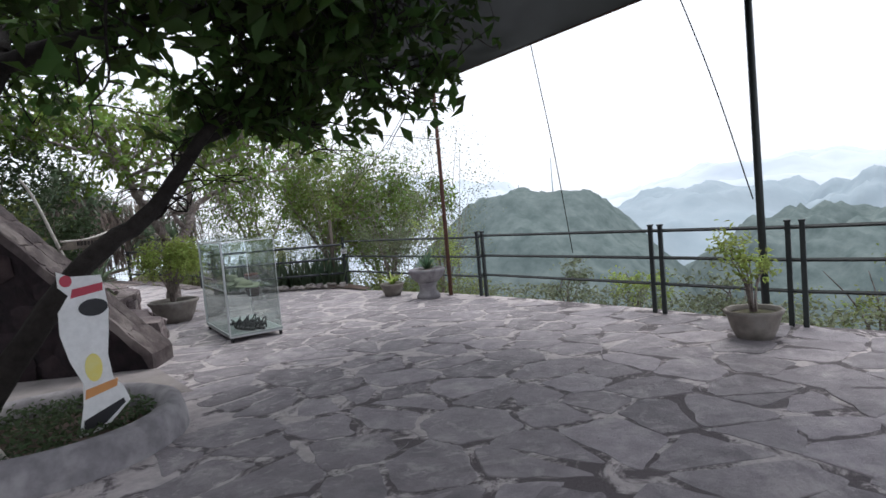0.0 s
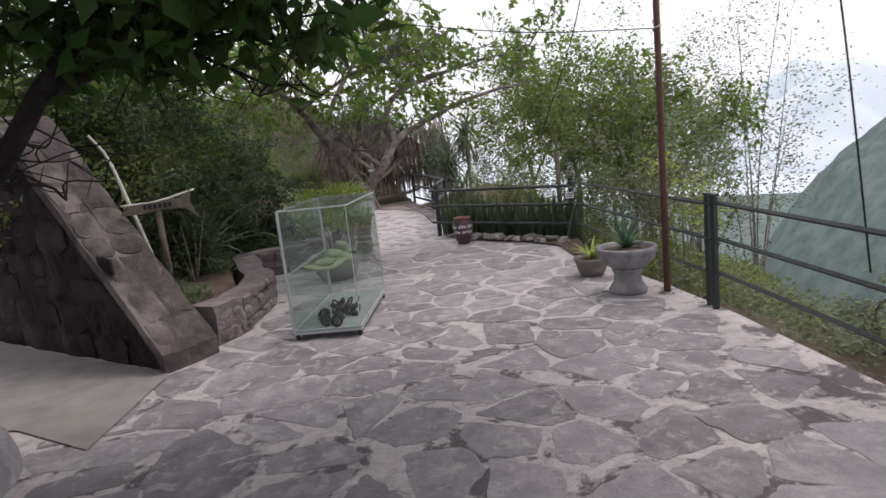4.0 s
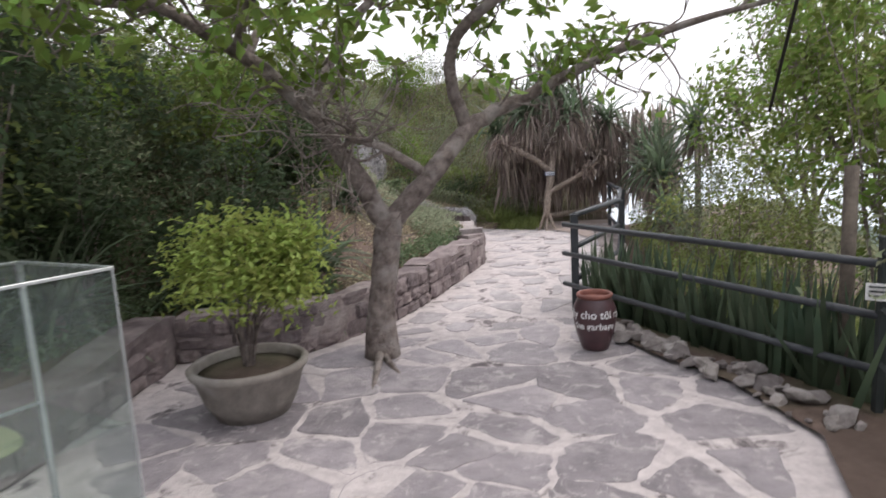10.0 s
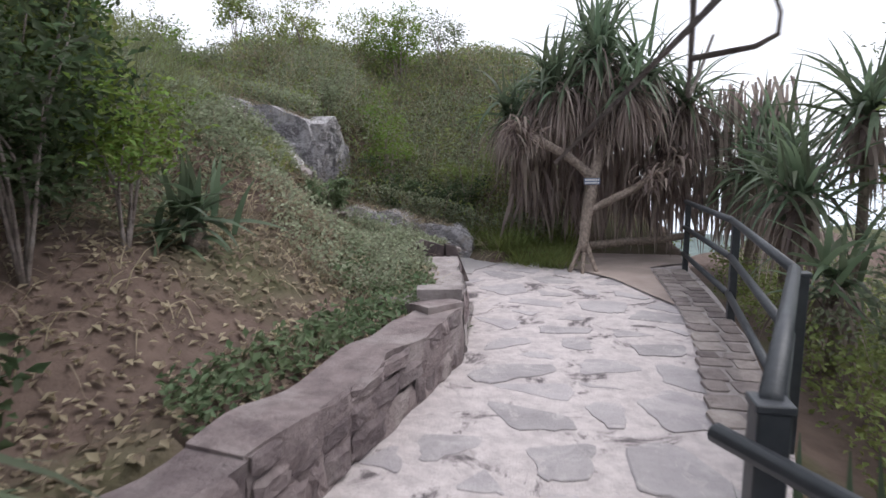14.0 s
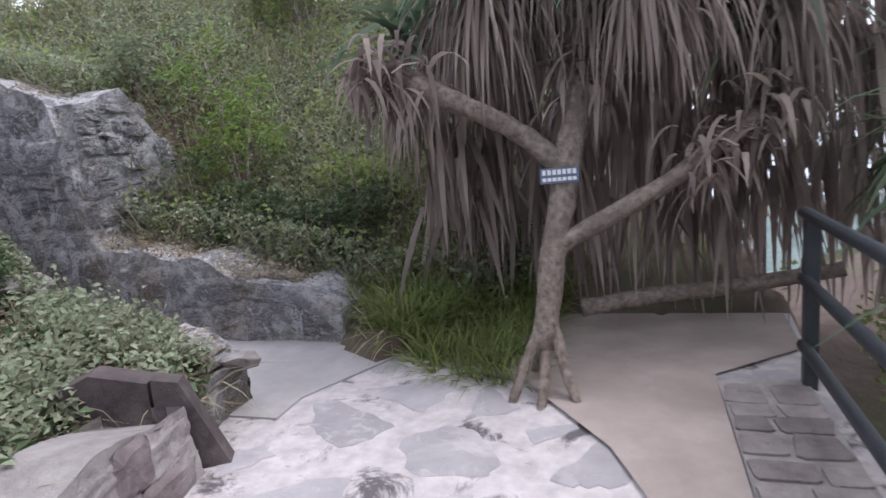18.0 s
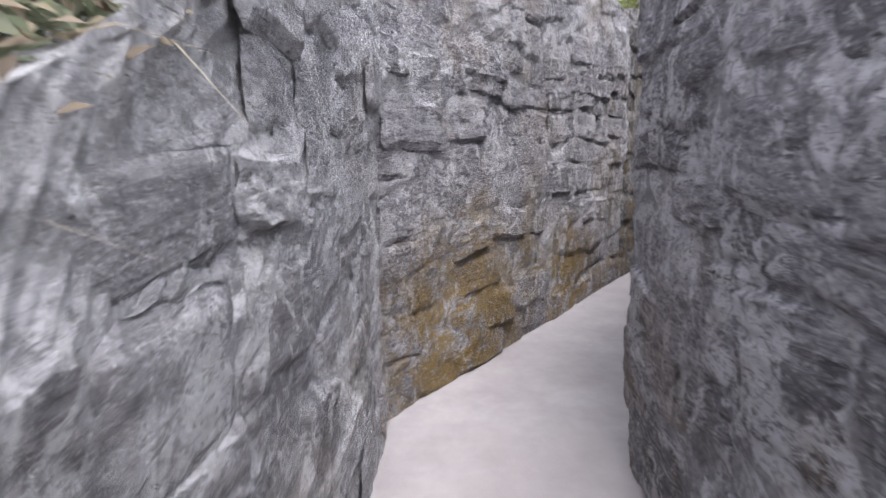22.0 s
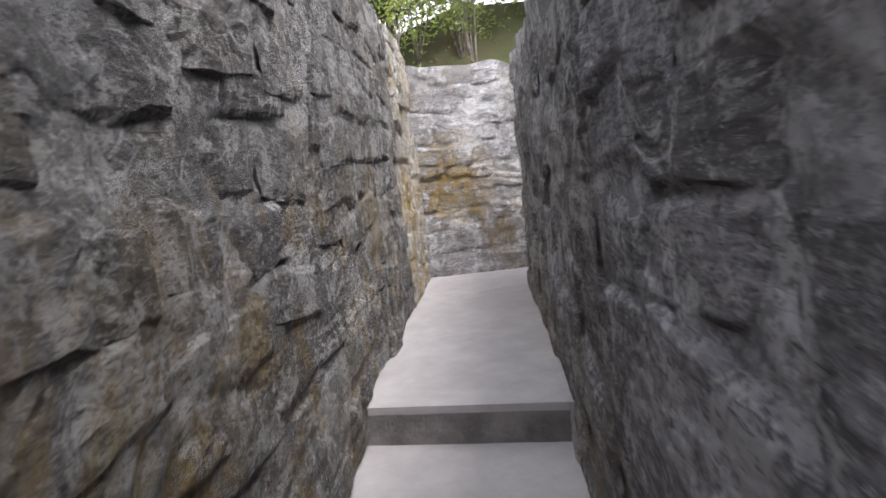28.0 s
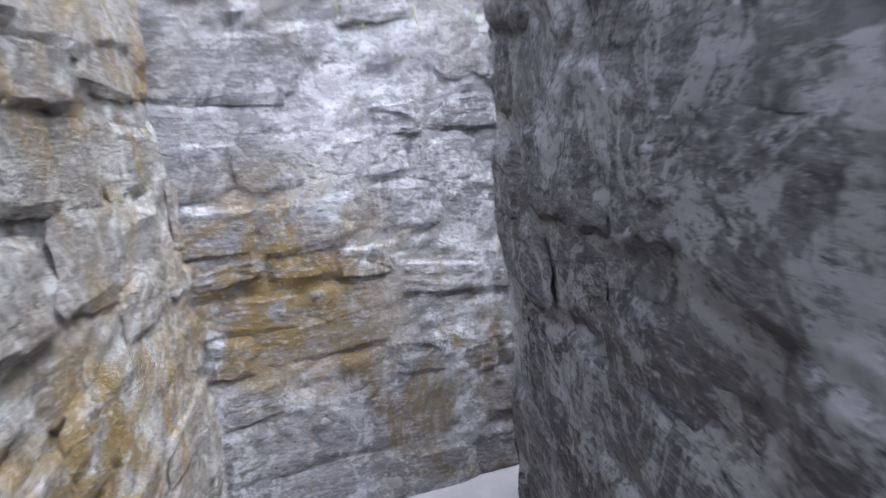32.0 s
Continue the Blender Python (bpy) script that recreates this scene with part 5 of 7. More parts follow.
net = thing("shade_net", "sagging black shade net stretched over the terrace", "canopy", (3.22, 4.25, 3.32))
net_me = mesh_of("cloth", P.reshape(-1, 3) - np.array((3.22, 4.25, 3.32)), np.stack([i, i + n, i + n + 1, i + 1], -1).reshape(-1, 4), M_NET, True)
piece("cloth", net_me, net)
v, f = tube([P[0, k] - np.array((3.22, 4.25, 3.32)) for k in range(n)], 0.014, 6)
piece("edge_cane", mesh_of("edge_cane", v, f, M_RUST, True), net, "brown cane along the net's edge")
tip = np.array([(0, 0, 0), (-0.35, -0.1, 0.05), (-0.22, -0.12, -0.42), (-0.14, -0.06, -0.7)])
piece("torn_corner", mesh_of("torn_corner", [tuple(q + np.array((-1.45, -0.95, -0.1))) for q in tip], [(0, 1, 2), (0, 2, 3)], M_NET), net)


def cord(label, pts, r=0.006):
    t = thing("cord", label, "cord", pts[0])
    v, f = tube(smooth_line(pts, 6) - np.array(pts[0]), r, 5)
    piece("strand", mesh_of("strand", v, f, M_BARKD, True), t)


cord("thin cord hanging from the net to the railing", [(2.78, 2.3, 3.36), (2.80, 2.1, 2.0), (2.83, 1.95, 0.66)])
cord("thin cord hanging beside the dark pole", [(1.85, 0.35, 3.6), (1.95, 0.0, 2.4), (1.98, -0.3, 1.2)])
cord("slack line tied to the rusty pole", [(3.24, 4.28, 2.46), (2.2, 4.9, 2.6), (0.9, 5.8, 2.95)], 0.005)
cord("thin line running down towards the fence", [(2.3, 3.8, 3.25), (2.6, 4.6, 2.6), (3.0, 6.3, 1.6)], 0.005)

# ---------------- round planter, cut-out board ----------------
pl = thing("round_planter", "low round cement planter ring with soil and clipped grass", "planter", (-2.78, 3.15, 0))
v, f = lathe([(0.86, -0.05), (0.85, 0.08), (0.82, 0.19), (0.76, 0.215), (0.69, 0.19), (0.65, 0.1), (0.64, -0.02)], 48)
ring = mesh_of("ring", v, f[:-2], M_PED, True)
piece("ring", ring, pl)
v, f = lathe([(0.67, 0.06), (0.4, 0.12), (0.05, 0.15)], 32)
piece("soil", mesh_of("soil", v, f, M_SOIL, True), pl)
a, rr = rng.uniform(0, 2 * math.pi, 1500), 0.63 * np.sqrt(rng.random(1500))
v, f = leaf_arrays(np.stack([rr * np.cos(a), rr * np.sin(a), 0.13 + 0.07 * rng.random(1500)], -1), 0.05, up=0.5)
piece("clipped_grass", mesh_of("clipped_grass", v, f, M_BUSHD), pl)

M_RED = material("red_print", (0.45, 0.06, 0.09), 0.5, 0, (0.4, 0.05, 0.08), 8)
M_YEL = material("yellow_print", (0.75, 0.62, 0.12), 0.5, 0, (0.7, 0.66, 0.3), 6)
M_ORG = material("orange_print", (0.6, 0.3, 0.1), 0.5, 0, (0.55, 0.25, 0.1), 8)
M_BLK = material("black_print", (0.02, 0.02, 0.022), 0.45, 0, (0.03, 0.03, 0.035), 8)
st = thing("cutout_board", "white cut-out advertising board with red, yellow and black shapes", "sign", (-2.60, 2.72, 0.13), -4)
outline = [(-0.2, 0), (0.02, 0.02), (0.24, 0.16), (0.2, 0.26), (0.12, 0.34), (0.1, 0.5), (0.13, 0.66), (0.15, 0.8), (0.14, 0.93), (0.12, 1.03), (-0.12, 1.04), (-0.22, 1.08), (-0.22, 0.98), (-0.15, 0.92), (-0.24, 0.82), (-0.25, 0.68), (-0.2, 0.5), (-0.12, 0.34), (-0.14, 0.2)]
outline = [(x * 0.72, z * 0.97) for x, z in outline]


def plate(name, pts, mat, parent, y=0.0, thick=0.012, label=""):
    bm = bmesh.new()
    f = bm.faces.new([bm.verts.new((x, y, z)) for x, z in pts])
    r = bmesh.ops.extrude_face_region(bm, geom=[f])
    for q in r["geom"]:
        if isinstance(q, bmesh.types.BMVert):
            q.co.y += thick
    bmesh.ops.recalc_face_normals(bm, faces=bm.faces[:])
    return part(name, bm, mat, parent, label)


def oval(cx, cz, rx, rz, n=20, a0=0, a1=2 * math.pi):
    return [(cx + rx * math.cos(a0 + (a1 - a0) * k / n), cz + rz * math.sin(a0 + (a1 - a0) * k / n)) for k in range(n)]


plate("board", outline, M_PAINTW, st)
plate("red_disc", oval(-0.115, 0.985, 0.034, 0.036), M_RED, st, -0.006, 0.004)
plate("red_band", [(-0.1, 0.875), (0.085, 0.9), (0.09, 0.95), (-0.085, 0.93)], M_RED, st, -0.006, 0.004)
plate("black_shape", oval(0.02, 0.8, 0.085, 0.055), M_BLK, st, -0.006, 0.004)
plate("yellow_patch", oval(-0.02, 0.42, 0.05, 0.09), M_YEL, st, -0.006, 0.004)
plate("orange_band", [(-0.09, 0.23), (0.1, 0.27), (0.11, 0.32), (-0.08, 0.29)], M_ORG, st, -0.009, 0.004)
plate("black_foot", [(-0.12, 0.02), (0.01, 0.05), (0.14, 0.15), (0.13, 0.18), (-0.11, 0.1)], M_BLK, st, -0.006, 0.004)
sk = thing("leaning_stick", "peeled white stick leaning in the planter", "stick", (-3.13, 2.74, 0.14))
v, f = tube([(0, 0, 0), (-0.22, 0.1, 0.5), (-0.42, 0.2, 1.0)], [0.018, 0.016, 0.014], 8)
piece("shaft", mesh_of("shaft", v, f, M_WHITEWOOD, True), sk)

# ---------------- glass display case ----------------
cn, cl, cr = np.array((0.29, 4.70)), np.array((-0.25, 5.0)), np.array((0.765, 5.99))
ux, uy = np.hypot(*(cl - cn)), np.hypot(*(cr - cn))
case_rz = math.degrees(math.atan2(cr[1] - cn[1], cr[0] - cn[0])) - 90
case = thing("display_case", "glass display case in a dull aluminium frame, with one shelf", "display case", (cn[0], cn[1], 0), case_rz)
W, L, H = -ux, uy, 1.2
for x in (W, 0):
    for y in (0, L):
        part("caster", box_bm(0.035, 0.035, 0.06, (x * 0.94 - 0.015, y * 0.96 + 0.02, 0.0), 0.008), M_RUBBER, case)
for x, wd in ((W, 0.022), (0, 0.007)):
    for y in (0, L):
        part("upright", box_bm(wd, wd, H - 0.08, (x, y, 0.07), 0.002), M_ALU, case)
part("base_board", box_bm(-W + 0.02, L + 0.02, 0.022, (W / 2, L / 2, 0.075), 0.003), M_TEALBOARD, case, "pale teal base board")
for z, hh in ((0.055, 0.045), (H - 0.012, 0.012)):
    for x in (W, 0):
        part("rail", box_bm(0.014, L, hh, (x, L / 2, z), 0.002), M_ALU, case)
    for y in (0, L):
        part("rail", box_bm(-W, 0.014, hh, (W / 2, y, z), 0.002), M_ALU, case)
for x in (W, 0):
    part("glass_pane", box_bm(0.005, L - 0.02, H - 0.12, (x, L / 2, 0.1)), M_GLASS, case).visible_shadow = False
for y in (0, L):
    part("glass_pane", box_bm(-W - 0.02, 0.005, H - 0.12, (W / 2, y, 0.1)), M_GLASS, case).visible_shadow = False
part("glass_top", box_bm(-W, L, 0.006, (W / 2, L / 2, H)), M_GLASS, case).visible_shadow = False
part("glass_shelf", box_bm(-W - 0.03, L - 0.03, 0.006, (W / 2, L / 2, 0.62)), M_GLASS, case).visible_shadow = False
part("shelf_rail", box_bm(0.012, L, 0.012, (W + 0.012, L / 2, 0.607)), M_ALU, case)


def in_case(x, y, z, rz=0.0):
    return Matrix(case.matrix_world) @ pose(x, y, z, 0, 0, rz)


def hat(x, y, rz, crown):
    t = new("bush_hat")
    t.matrix_world = in_case(x, y, 0.627, rz)
    tagged(t, "khaki green cloth bush hat with a wide soft brim", "hat", "hats on the glass shelf")
    sides = 28
    brim = []
    for r, z in ((0.085, 0.02), (0.13, 0.008), (0.185, 0.012), (0.188, 0.004), (0.13, 0.0), (0.08, 0.004)):
        brim.append([(r * math.cos(a) * (1 + 0.1 * math.sin(2 * a)), r * 0.9 * math.sin(a), z + r * 0.08 * math.sin(2 * a + 1)) for a in np.linspace(0, 2 * math.pi, sides, endpoint=False)])
    vv = [q for row in brim for q in row]
    ff = [(i * sides + k, i * sides + (k + 1) % sides, (i + 1) * sides + (k + 1) % sides, (i + 1) * sides + k) for i in range(5) for k in range(sides)]
    piece("brim", mesh_of("brim", vv, ff, M_HAT, True), t)
    v, f = lathe([(0.092, 0.012), (0.09, 0.03), (0.08, crown * 0.7), (0.06, crown), (0.02, crown - 0.018)], 20)
    v = [(a * 1.1, b * 0.9, c + 0.012 * math.sin(9 * a) + 0.01 * math.sin(13 * b)) for a, b, c in v]
    piece("crown", mesh_of("crown", v, f, M_HAT, True), t)


hat(-0.33, 0.25, 10, 0.06)
hat(-0.3, 0.6, 60, 0.075)
hat(-0.32, 0.98, 130, 0.11)


def sandal(x, y, rz):
    t = new("rubber_sandal")
    t.matrix_world = in_case(x, y, 0.099, rz)
    tagged(t, "black rubber sandal with broad straps on the base board", "sandal", "sandals in the glass case")
    pts = [(0.045 * math.cos(a) * (1.0 if math.sin(a) > 0 else 0.82), 0.13 * math.sin(a)) for a in np.linspace(0, 2 * math.pi, 22, endpoint=False)]
    bm = bmesh.new()
    f = bm.faces.new([bm.verts.new((a, b, 0)) for a, b in pts])
    r = bmesh.ops.extrude_face_region(bm, geom=[f])
    for q in r["geom"]:
        if isinstance(q, bmesh.types.BMVert):
            q.co.z += 0.028
    bmesh.ops.recalc_face_normals(bm, faces=bm.faces[:])
    part("sole", bm, M_RUBBER, t)
    for yy, hh, tilt in ((0.06, 0.05, 0.03), (0.0, 0.075, -0.02), (-0.085, 0.085, -0.04), (0.03, 0.06, -0.05)):
        v, f = tube([(0.046 * math.cos(a), yy + tilt * math.sin(a), 0.02 + hh * math.sin(a)) for a in np.linspace(0, math.pi, 9)], 0.009, 6)
        piece("strap", mesh_of("strap", v, f, M_RUBBER, True), t)


for x, y, rz in ((-0.36, 0.16, 20), (-0.24, 0.12, 12), (-0.42, 0.34, 8), (-0.28, 0.36, 30), (-0.18, 0.44, 40), (-0.34, 0.72, 75), (-0.26, 0.66, 95)):
    sandal(x, y, rz)

# ---------------- pots, urn, jar ----------------
def pot(name, label, at, r, h, mat, rim=0.03):
    t = thing(name, label, "plant pot", at)
    v, f = lathe([(r * 0.62, 0), (r * 0.8, h * 0.35), (r * 0.93, h * 0.8), (r * 1.0, h * 0.86), (r * 1.03, h * 0.95), (r * 0.98, h), (r * 0.9, h * 0.98), (r * 0.87, h * 0.8), (r * 0.86, h * 0.78)], 32)
    piece("bowl", mesh_of("bowl", v, f[:-1], mat, True), t)
    v, f = lathe([(r * 0.88, h * 0.82), (r * 0.45, h * 0.88), (r * 0.05, h * 0.9)], 24)
    piece("soil", mesh_of("soil", v, f, M_SOIL, True), t)
    return t


def pot_shrub(parent, z0, height, spread, leaves, size, mat, stems=7):
    """A small shrub whose stems and leaves belong to the pot that it grows in."""
    st_, lf, wy = [], [], []
    for k in range(stems):
        a = rng.uniform(0, 2 * math.pi)
        e = np.array((spread * rng.uniform(0.2, 0.8) * math.cos(a), spread * rng.uniform(0.2, 0.8) * math.sin(a), z0 + height * rng.uniform(0.6, 1.0)))
        line = smooth_line([(0.02 * math.cos(a), 0.02 * math.sin(a), z0 - 0.03), e * (0.3, 0.3, 0) + (0, 0, z0 + (e[2] - z0) * 0.5), e], 4)
        st_.append(tube(line, np.linspace(0.011, 0.004, len(line)), 6))
        lf.append(clump_points(e, (spread * 0.5, spread * 0.5, height * 0.3), leaves // stems, 0.15, 0.3))
    tagged(piece("stemwork", tubes_mesh("stemwork", st_, M_BARK), parent), kind="stuff")
    v, f = leaf_arrays(np.concatenate(lf), size, up=0.55)
    piece("foliage", mesh_of("foliage", v, f, mat), parent)


big = pot("shrub_pot", "wide grey cement pot with a dense yellow-green shrub", (0.42, 7.5, 0), 0.36, 0.34, M_POT)
pot_shrub(big, 0.3, 0.85, 0.5, 4600, 0.055, M_YELLOW, 16)
pr = pot("shrub_pot", "round grey cement pot with a thin leafy shrub beside the railing", (1.5, -0.34, 0), 0.235, 0.26, M_POT)
pot_shrub(pr, 0.22, 0.66, 0.3, 420, 0.06, M_YELLOW, 7)
p2_ = pot("lily_pot", "small brown cement pot with a strap-leaved plant", (3.06, 5.36, 0), 0.2, 0.21, M_POT)
a = rng.uniform(0, 2 * math.pi, 26)
v, f = blade_arrays(np.tile((0, 0, 0.18), (26, 1)) + 0.0, np.stack([np.cos(a) * 0.5, np.sin(a) * 0.5, np.full(26, 0.9)], -1), 0.3, 0.045, 1.0)
piece("foliage", mesh_of("foliage", v, f, M_YELLOW), p2_)
urn = thing("stone_urn", "grey cement pedestal urn planted with an agave", "urn", (2.95, 4.5, 0))
v, f = lathe([(0.2, 0), (0.21, 0.04), (0.19, 0.07), (0.155, 0.12), (0.14, 0.2), (0.165, 0.25), (0.17, 0.28)], 32)
piece("pedestal", mesh_of("pedestal", v, f, M_PED, True), urn)
v, f = lathe([(0.16, 0.28), (0.2, 0.30), (0.27, 0.36), (0.3, 0.42), (0.305, 0.45), (0.32, 0.46), (0.325, 0.5), (0.30, 0.52), (0.28, 0.5), (0.27, 0.46), (0.26, 0.45)], 36)
piece("bowl", mesh_of("bowl", v, f[:-1], M_PED, True), urn)
v, f = lathe([(0.275, 0.465), (0.12, 0.5), (0.02, 0.51)], 24)
piece("soil", mesh_of("soil", v, f, M_SOIL, True), urn)
a = rng.uniform(0, 2 * math.pi, 34)
el = rng.uniform(0.25, 1.5, 34)
v, f = blade_arrays(np.tile((0.0, 0.0, 0.5), (34, 1)), np.stack([np.cos(a) * np.cos(el), np.sin(a) * np.cos(el), np.sin(el)], -1), 0.34, 0.05, 0.35)
piece("agave", mesh_of("agave", v, f, M_AGAVE), urn, "spiky grey-green agave")
urn.scale = (0.9, 0.9, 0.9)
JAR_AT = (2.66, 8.72, 0)
jar = thing("rubbish_jar", "dark brown glazed jar lettered in white, used as a litter bin", "jar", JAR_AT)
prof = [(0.11, 0.0), (0.125, 0.03), (0.165, 0.16), (0.19, 0.30), (0.185, 0.38), (0.155, 0.45), (0.14, 0.47)]
v, f = lathe(prof, 36)
piece("body", mesh_of("body", v, f[:-1], M_JAR, True), jar)
v, f = lathe([(0.138, 0.465), (0.155, 0.48), (0.158, 0.5), (0.145, 0.51), (0.13, 0.5), (0.125, 0.46), (0.16, 0.36), (0.12, 0.1)], 36)
piece("rim", mesh_of("rim", v, f, M_JARRIM, True), jar, "reddish terracotta rim and inside")


def jar_text(words, z, size, a0):
    """A line of lettering round the jar, each word a part."""
    run = []
    for word in words.split():
        cu = bpy.data.curves.new("word", "FONT")
        cu.body, cu.size = word, size
        cu.extrude, cu.offset = 0.0, 0.0015
        tmp = new("word", cu)
        me = bpy.data.meshes.new_from_object(tmp.evaluated_get(bpy.context.evaluated_depsgraph_get()))
        bpy.data.objects.remove(tmp)
        run.append((me, max(vt.co.x for vt in me.vertices)))
    x0 = -sum(w for me, w in run) / 2 - 0.3 * size * (len(run) - 1) / 2
    for me, wide in run:
        for vt in me.vertices:
            x = x0 + vt.co.x
            zz = z + vt.co.y - 0.10 * x * x
            rr = float(np.interp(zz, [q[1] for q in prof], [q[0] for q in prof])) + 0.003
            w = radians(a0) + x / 0.19
            vt.co = (rr * math.cos(w), rr * math.sin(w), zz)
        me.materials.clear()
        me.materials.append(M_PAINTW)
        piece("word", me, jar, "white hand-painted word")
        x0 += wide + 0.3 * size


jar.scale = (0.87, 0.87, 0.87)
jar_text("Hãy cho tôi rác", 0.315, 0.098, -98)
jar_text("the garbage", 0.215, 0.088, -98)

# ---------------- wooden fish-shaped sign and stick ----------------
fs = thing("fish_sign", "weathered wooden fish-shaped board on a post among the plants", "sign", (-1.38, 5.82, 0.3), 22)
v, f = tube([(0, 0, 0), (0, 0, 1.08)], [0.035, 0.03], 8)
piece("post", mesh_of("post", v, f, M_WOODG, True), fs)
plate("board", [(-0.34, 0.98), (-0.24, 1.07), (0.0, 1.08), (0.2, 1.08), (0.33, 1.17), (0.3, 1.05), (0.36, 0.86), (0.24, 0.98), (0.05, 0.99), (-0.2, 0.97)], M_WOODG, fs, -0.04, 0.03)
for k in range(6):
    part("letter_bar", box_bm(0.028, 0.006, 0.045, (-0.12 + k * 0.045, -0.044, 1.01)), M_BARKD, fs)
v, f = tube(smooth_line([(-0.32, -0.03, 1.07), (0.0, -0.03, 1.075), (0.36, -0.03, 1.15)], 5), 0.012, 6)
piece("pale_rod", mesh_of("pale_rod", v, f, M_WHITEWOOD, True), fs)
bs = thing("leaning_branch", "peeled white branch leaning against the sloping wall", "branch", (-1.38, 5.66, 0.34))
v, f = tube(smooth_line([(0.0, 0.0, 0), (-0.13, 0.14, 0.55), (-0.27, 0.24, 1.1), (-0.38, 0.3, 1.5), (-0.5, 0.27, 1.72)], 5), np.linspace(0.024, 0.012, 21), 8)
piece("limb", mesh_of("limb", v, f, M_WHITEWOOD, True), bs)

# ---------------- trees ----------------
def rosette(tips, ways, per=8, size=0.13, reach=0.12):
    w = np.repeat(unit(ways), per, 0)
    base = np.repeat(tips, per, 0) - w * rng.uniform(0, reach, (len(w), 1)) + rng.normal(size=w.shape) * reach * 0.28
    a = unit(np.cross(w, rng.normal(size=w.shape)))
    v, f = leaf_arrays(base, size, up=0.35, elong=2.1, way=w * rng.uniform(-0.1, 0.7, (len(w), 1)) + a, spread=0.35)
    return v, f


def tree(name, label, at, limbs, mat_bark, mat_leaf, twigs=6, twig_len=0.5, per=8, size=0.13, levels=2, leaf_from=0.45, twig_r=0.014, reach=0.12):
    """limbs: lists of (x, y, z, radius) in the tree's own space; twigs grow from their outer halves and end in tufts of leaves."""
    t = thing(name, label, "tree", at)
    branches, tips, ways = [], [], []
    for k, limb in enumerate(limbs):
        line = smooth_line([q[:3] for q in limb], 6)
        rad = np.interp(np.linspace(0, 1, len(line)), np.linspace(0, 1, len(limb)), [q[3] for q in limb])
        line[1:-1] += rng.normal(size=(len(line) - 2, 3)) * 0.006
        vv, ff = tube(line, rad, 12 if rad[0] > 0.06 else 8, 0.12)
        piece("trunk" if k == 0 else "limb", mesh_of("trunk" if k == 0 else "limb", vv, ff, mat_bark, True), t)
        if k == 0 and len(limbs) > 1:
            continue
        grow = [(line[int(len(line) * s)], unit(line[min(len(line) - 1, int(len(line) * s) + 1)] - line[int(len(line) * s) - 1])) for s in rng.uniform(leaf_from, 0.98, twigs)] + [(line[-1], unit(line[-1] - line[-2]))]
        for lv in range(levels):
            nxt = []
            for p, d in grow:
                dd = unit(d * 0.5 + rng.normal(size=3) * 0.7 + np.array((0, 0, 0.25)))
                ln = twig_len * rng.uniform(0.5, 1.2) * (0.8 ** lv)
                e = p + dd * ln
                mid = p + dd * ln * 0.5 + rng.normal(size=3) * 0.05
                r0 = twig_r * (0.6 ** lv)
                branches.append(tube(smooth_line([p, mid, e], 3), np.linspace(r0, r0 * 0.5, 7), 5, 0, False))
                w_ = e + np.asarray(at)
                if w_[2] > 2.1 or not inside(FLAT, w_[0], w_[1]):
                    tips.append(e)
                    ways.append(dd)
                nxt += [(mid, dd), (e, dd), (e, unit(dd + rng.normal(size=3)))]
            grow = nxt
    tagged(piece("branchwork", tubes_mesh("branchwork", branches, mat_bark), t), kind="stuff")
    v, f = rosette(np.array(tips), np.array(ways), per, size, reach)
    piece("crown", mesh_of("crown", v, f, mat_leaf), t)
    return t


ta = np.array((-3.35, 4.35, 0.1))
ta_at = ta + np.array((0.27, -0.72, 0.0))
rel = lambda o, pts: [(x - o[0], y - o[1], z - o[2], r) for x, y, z, r in pts]
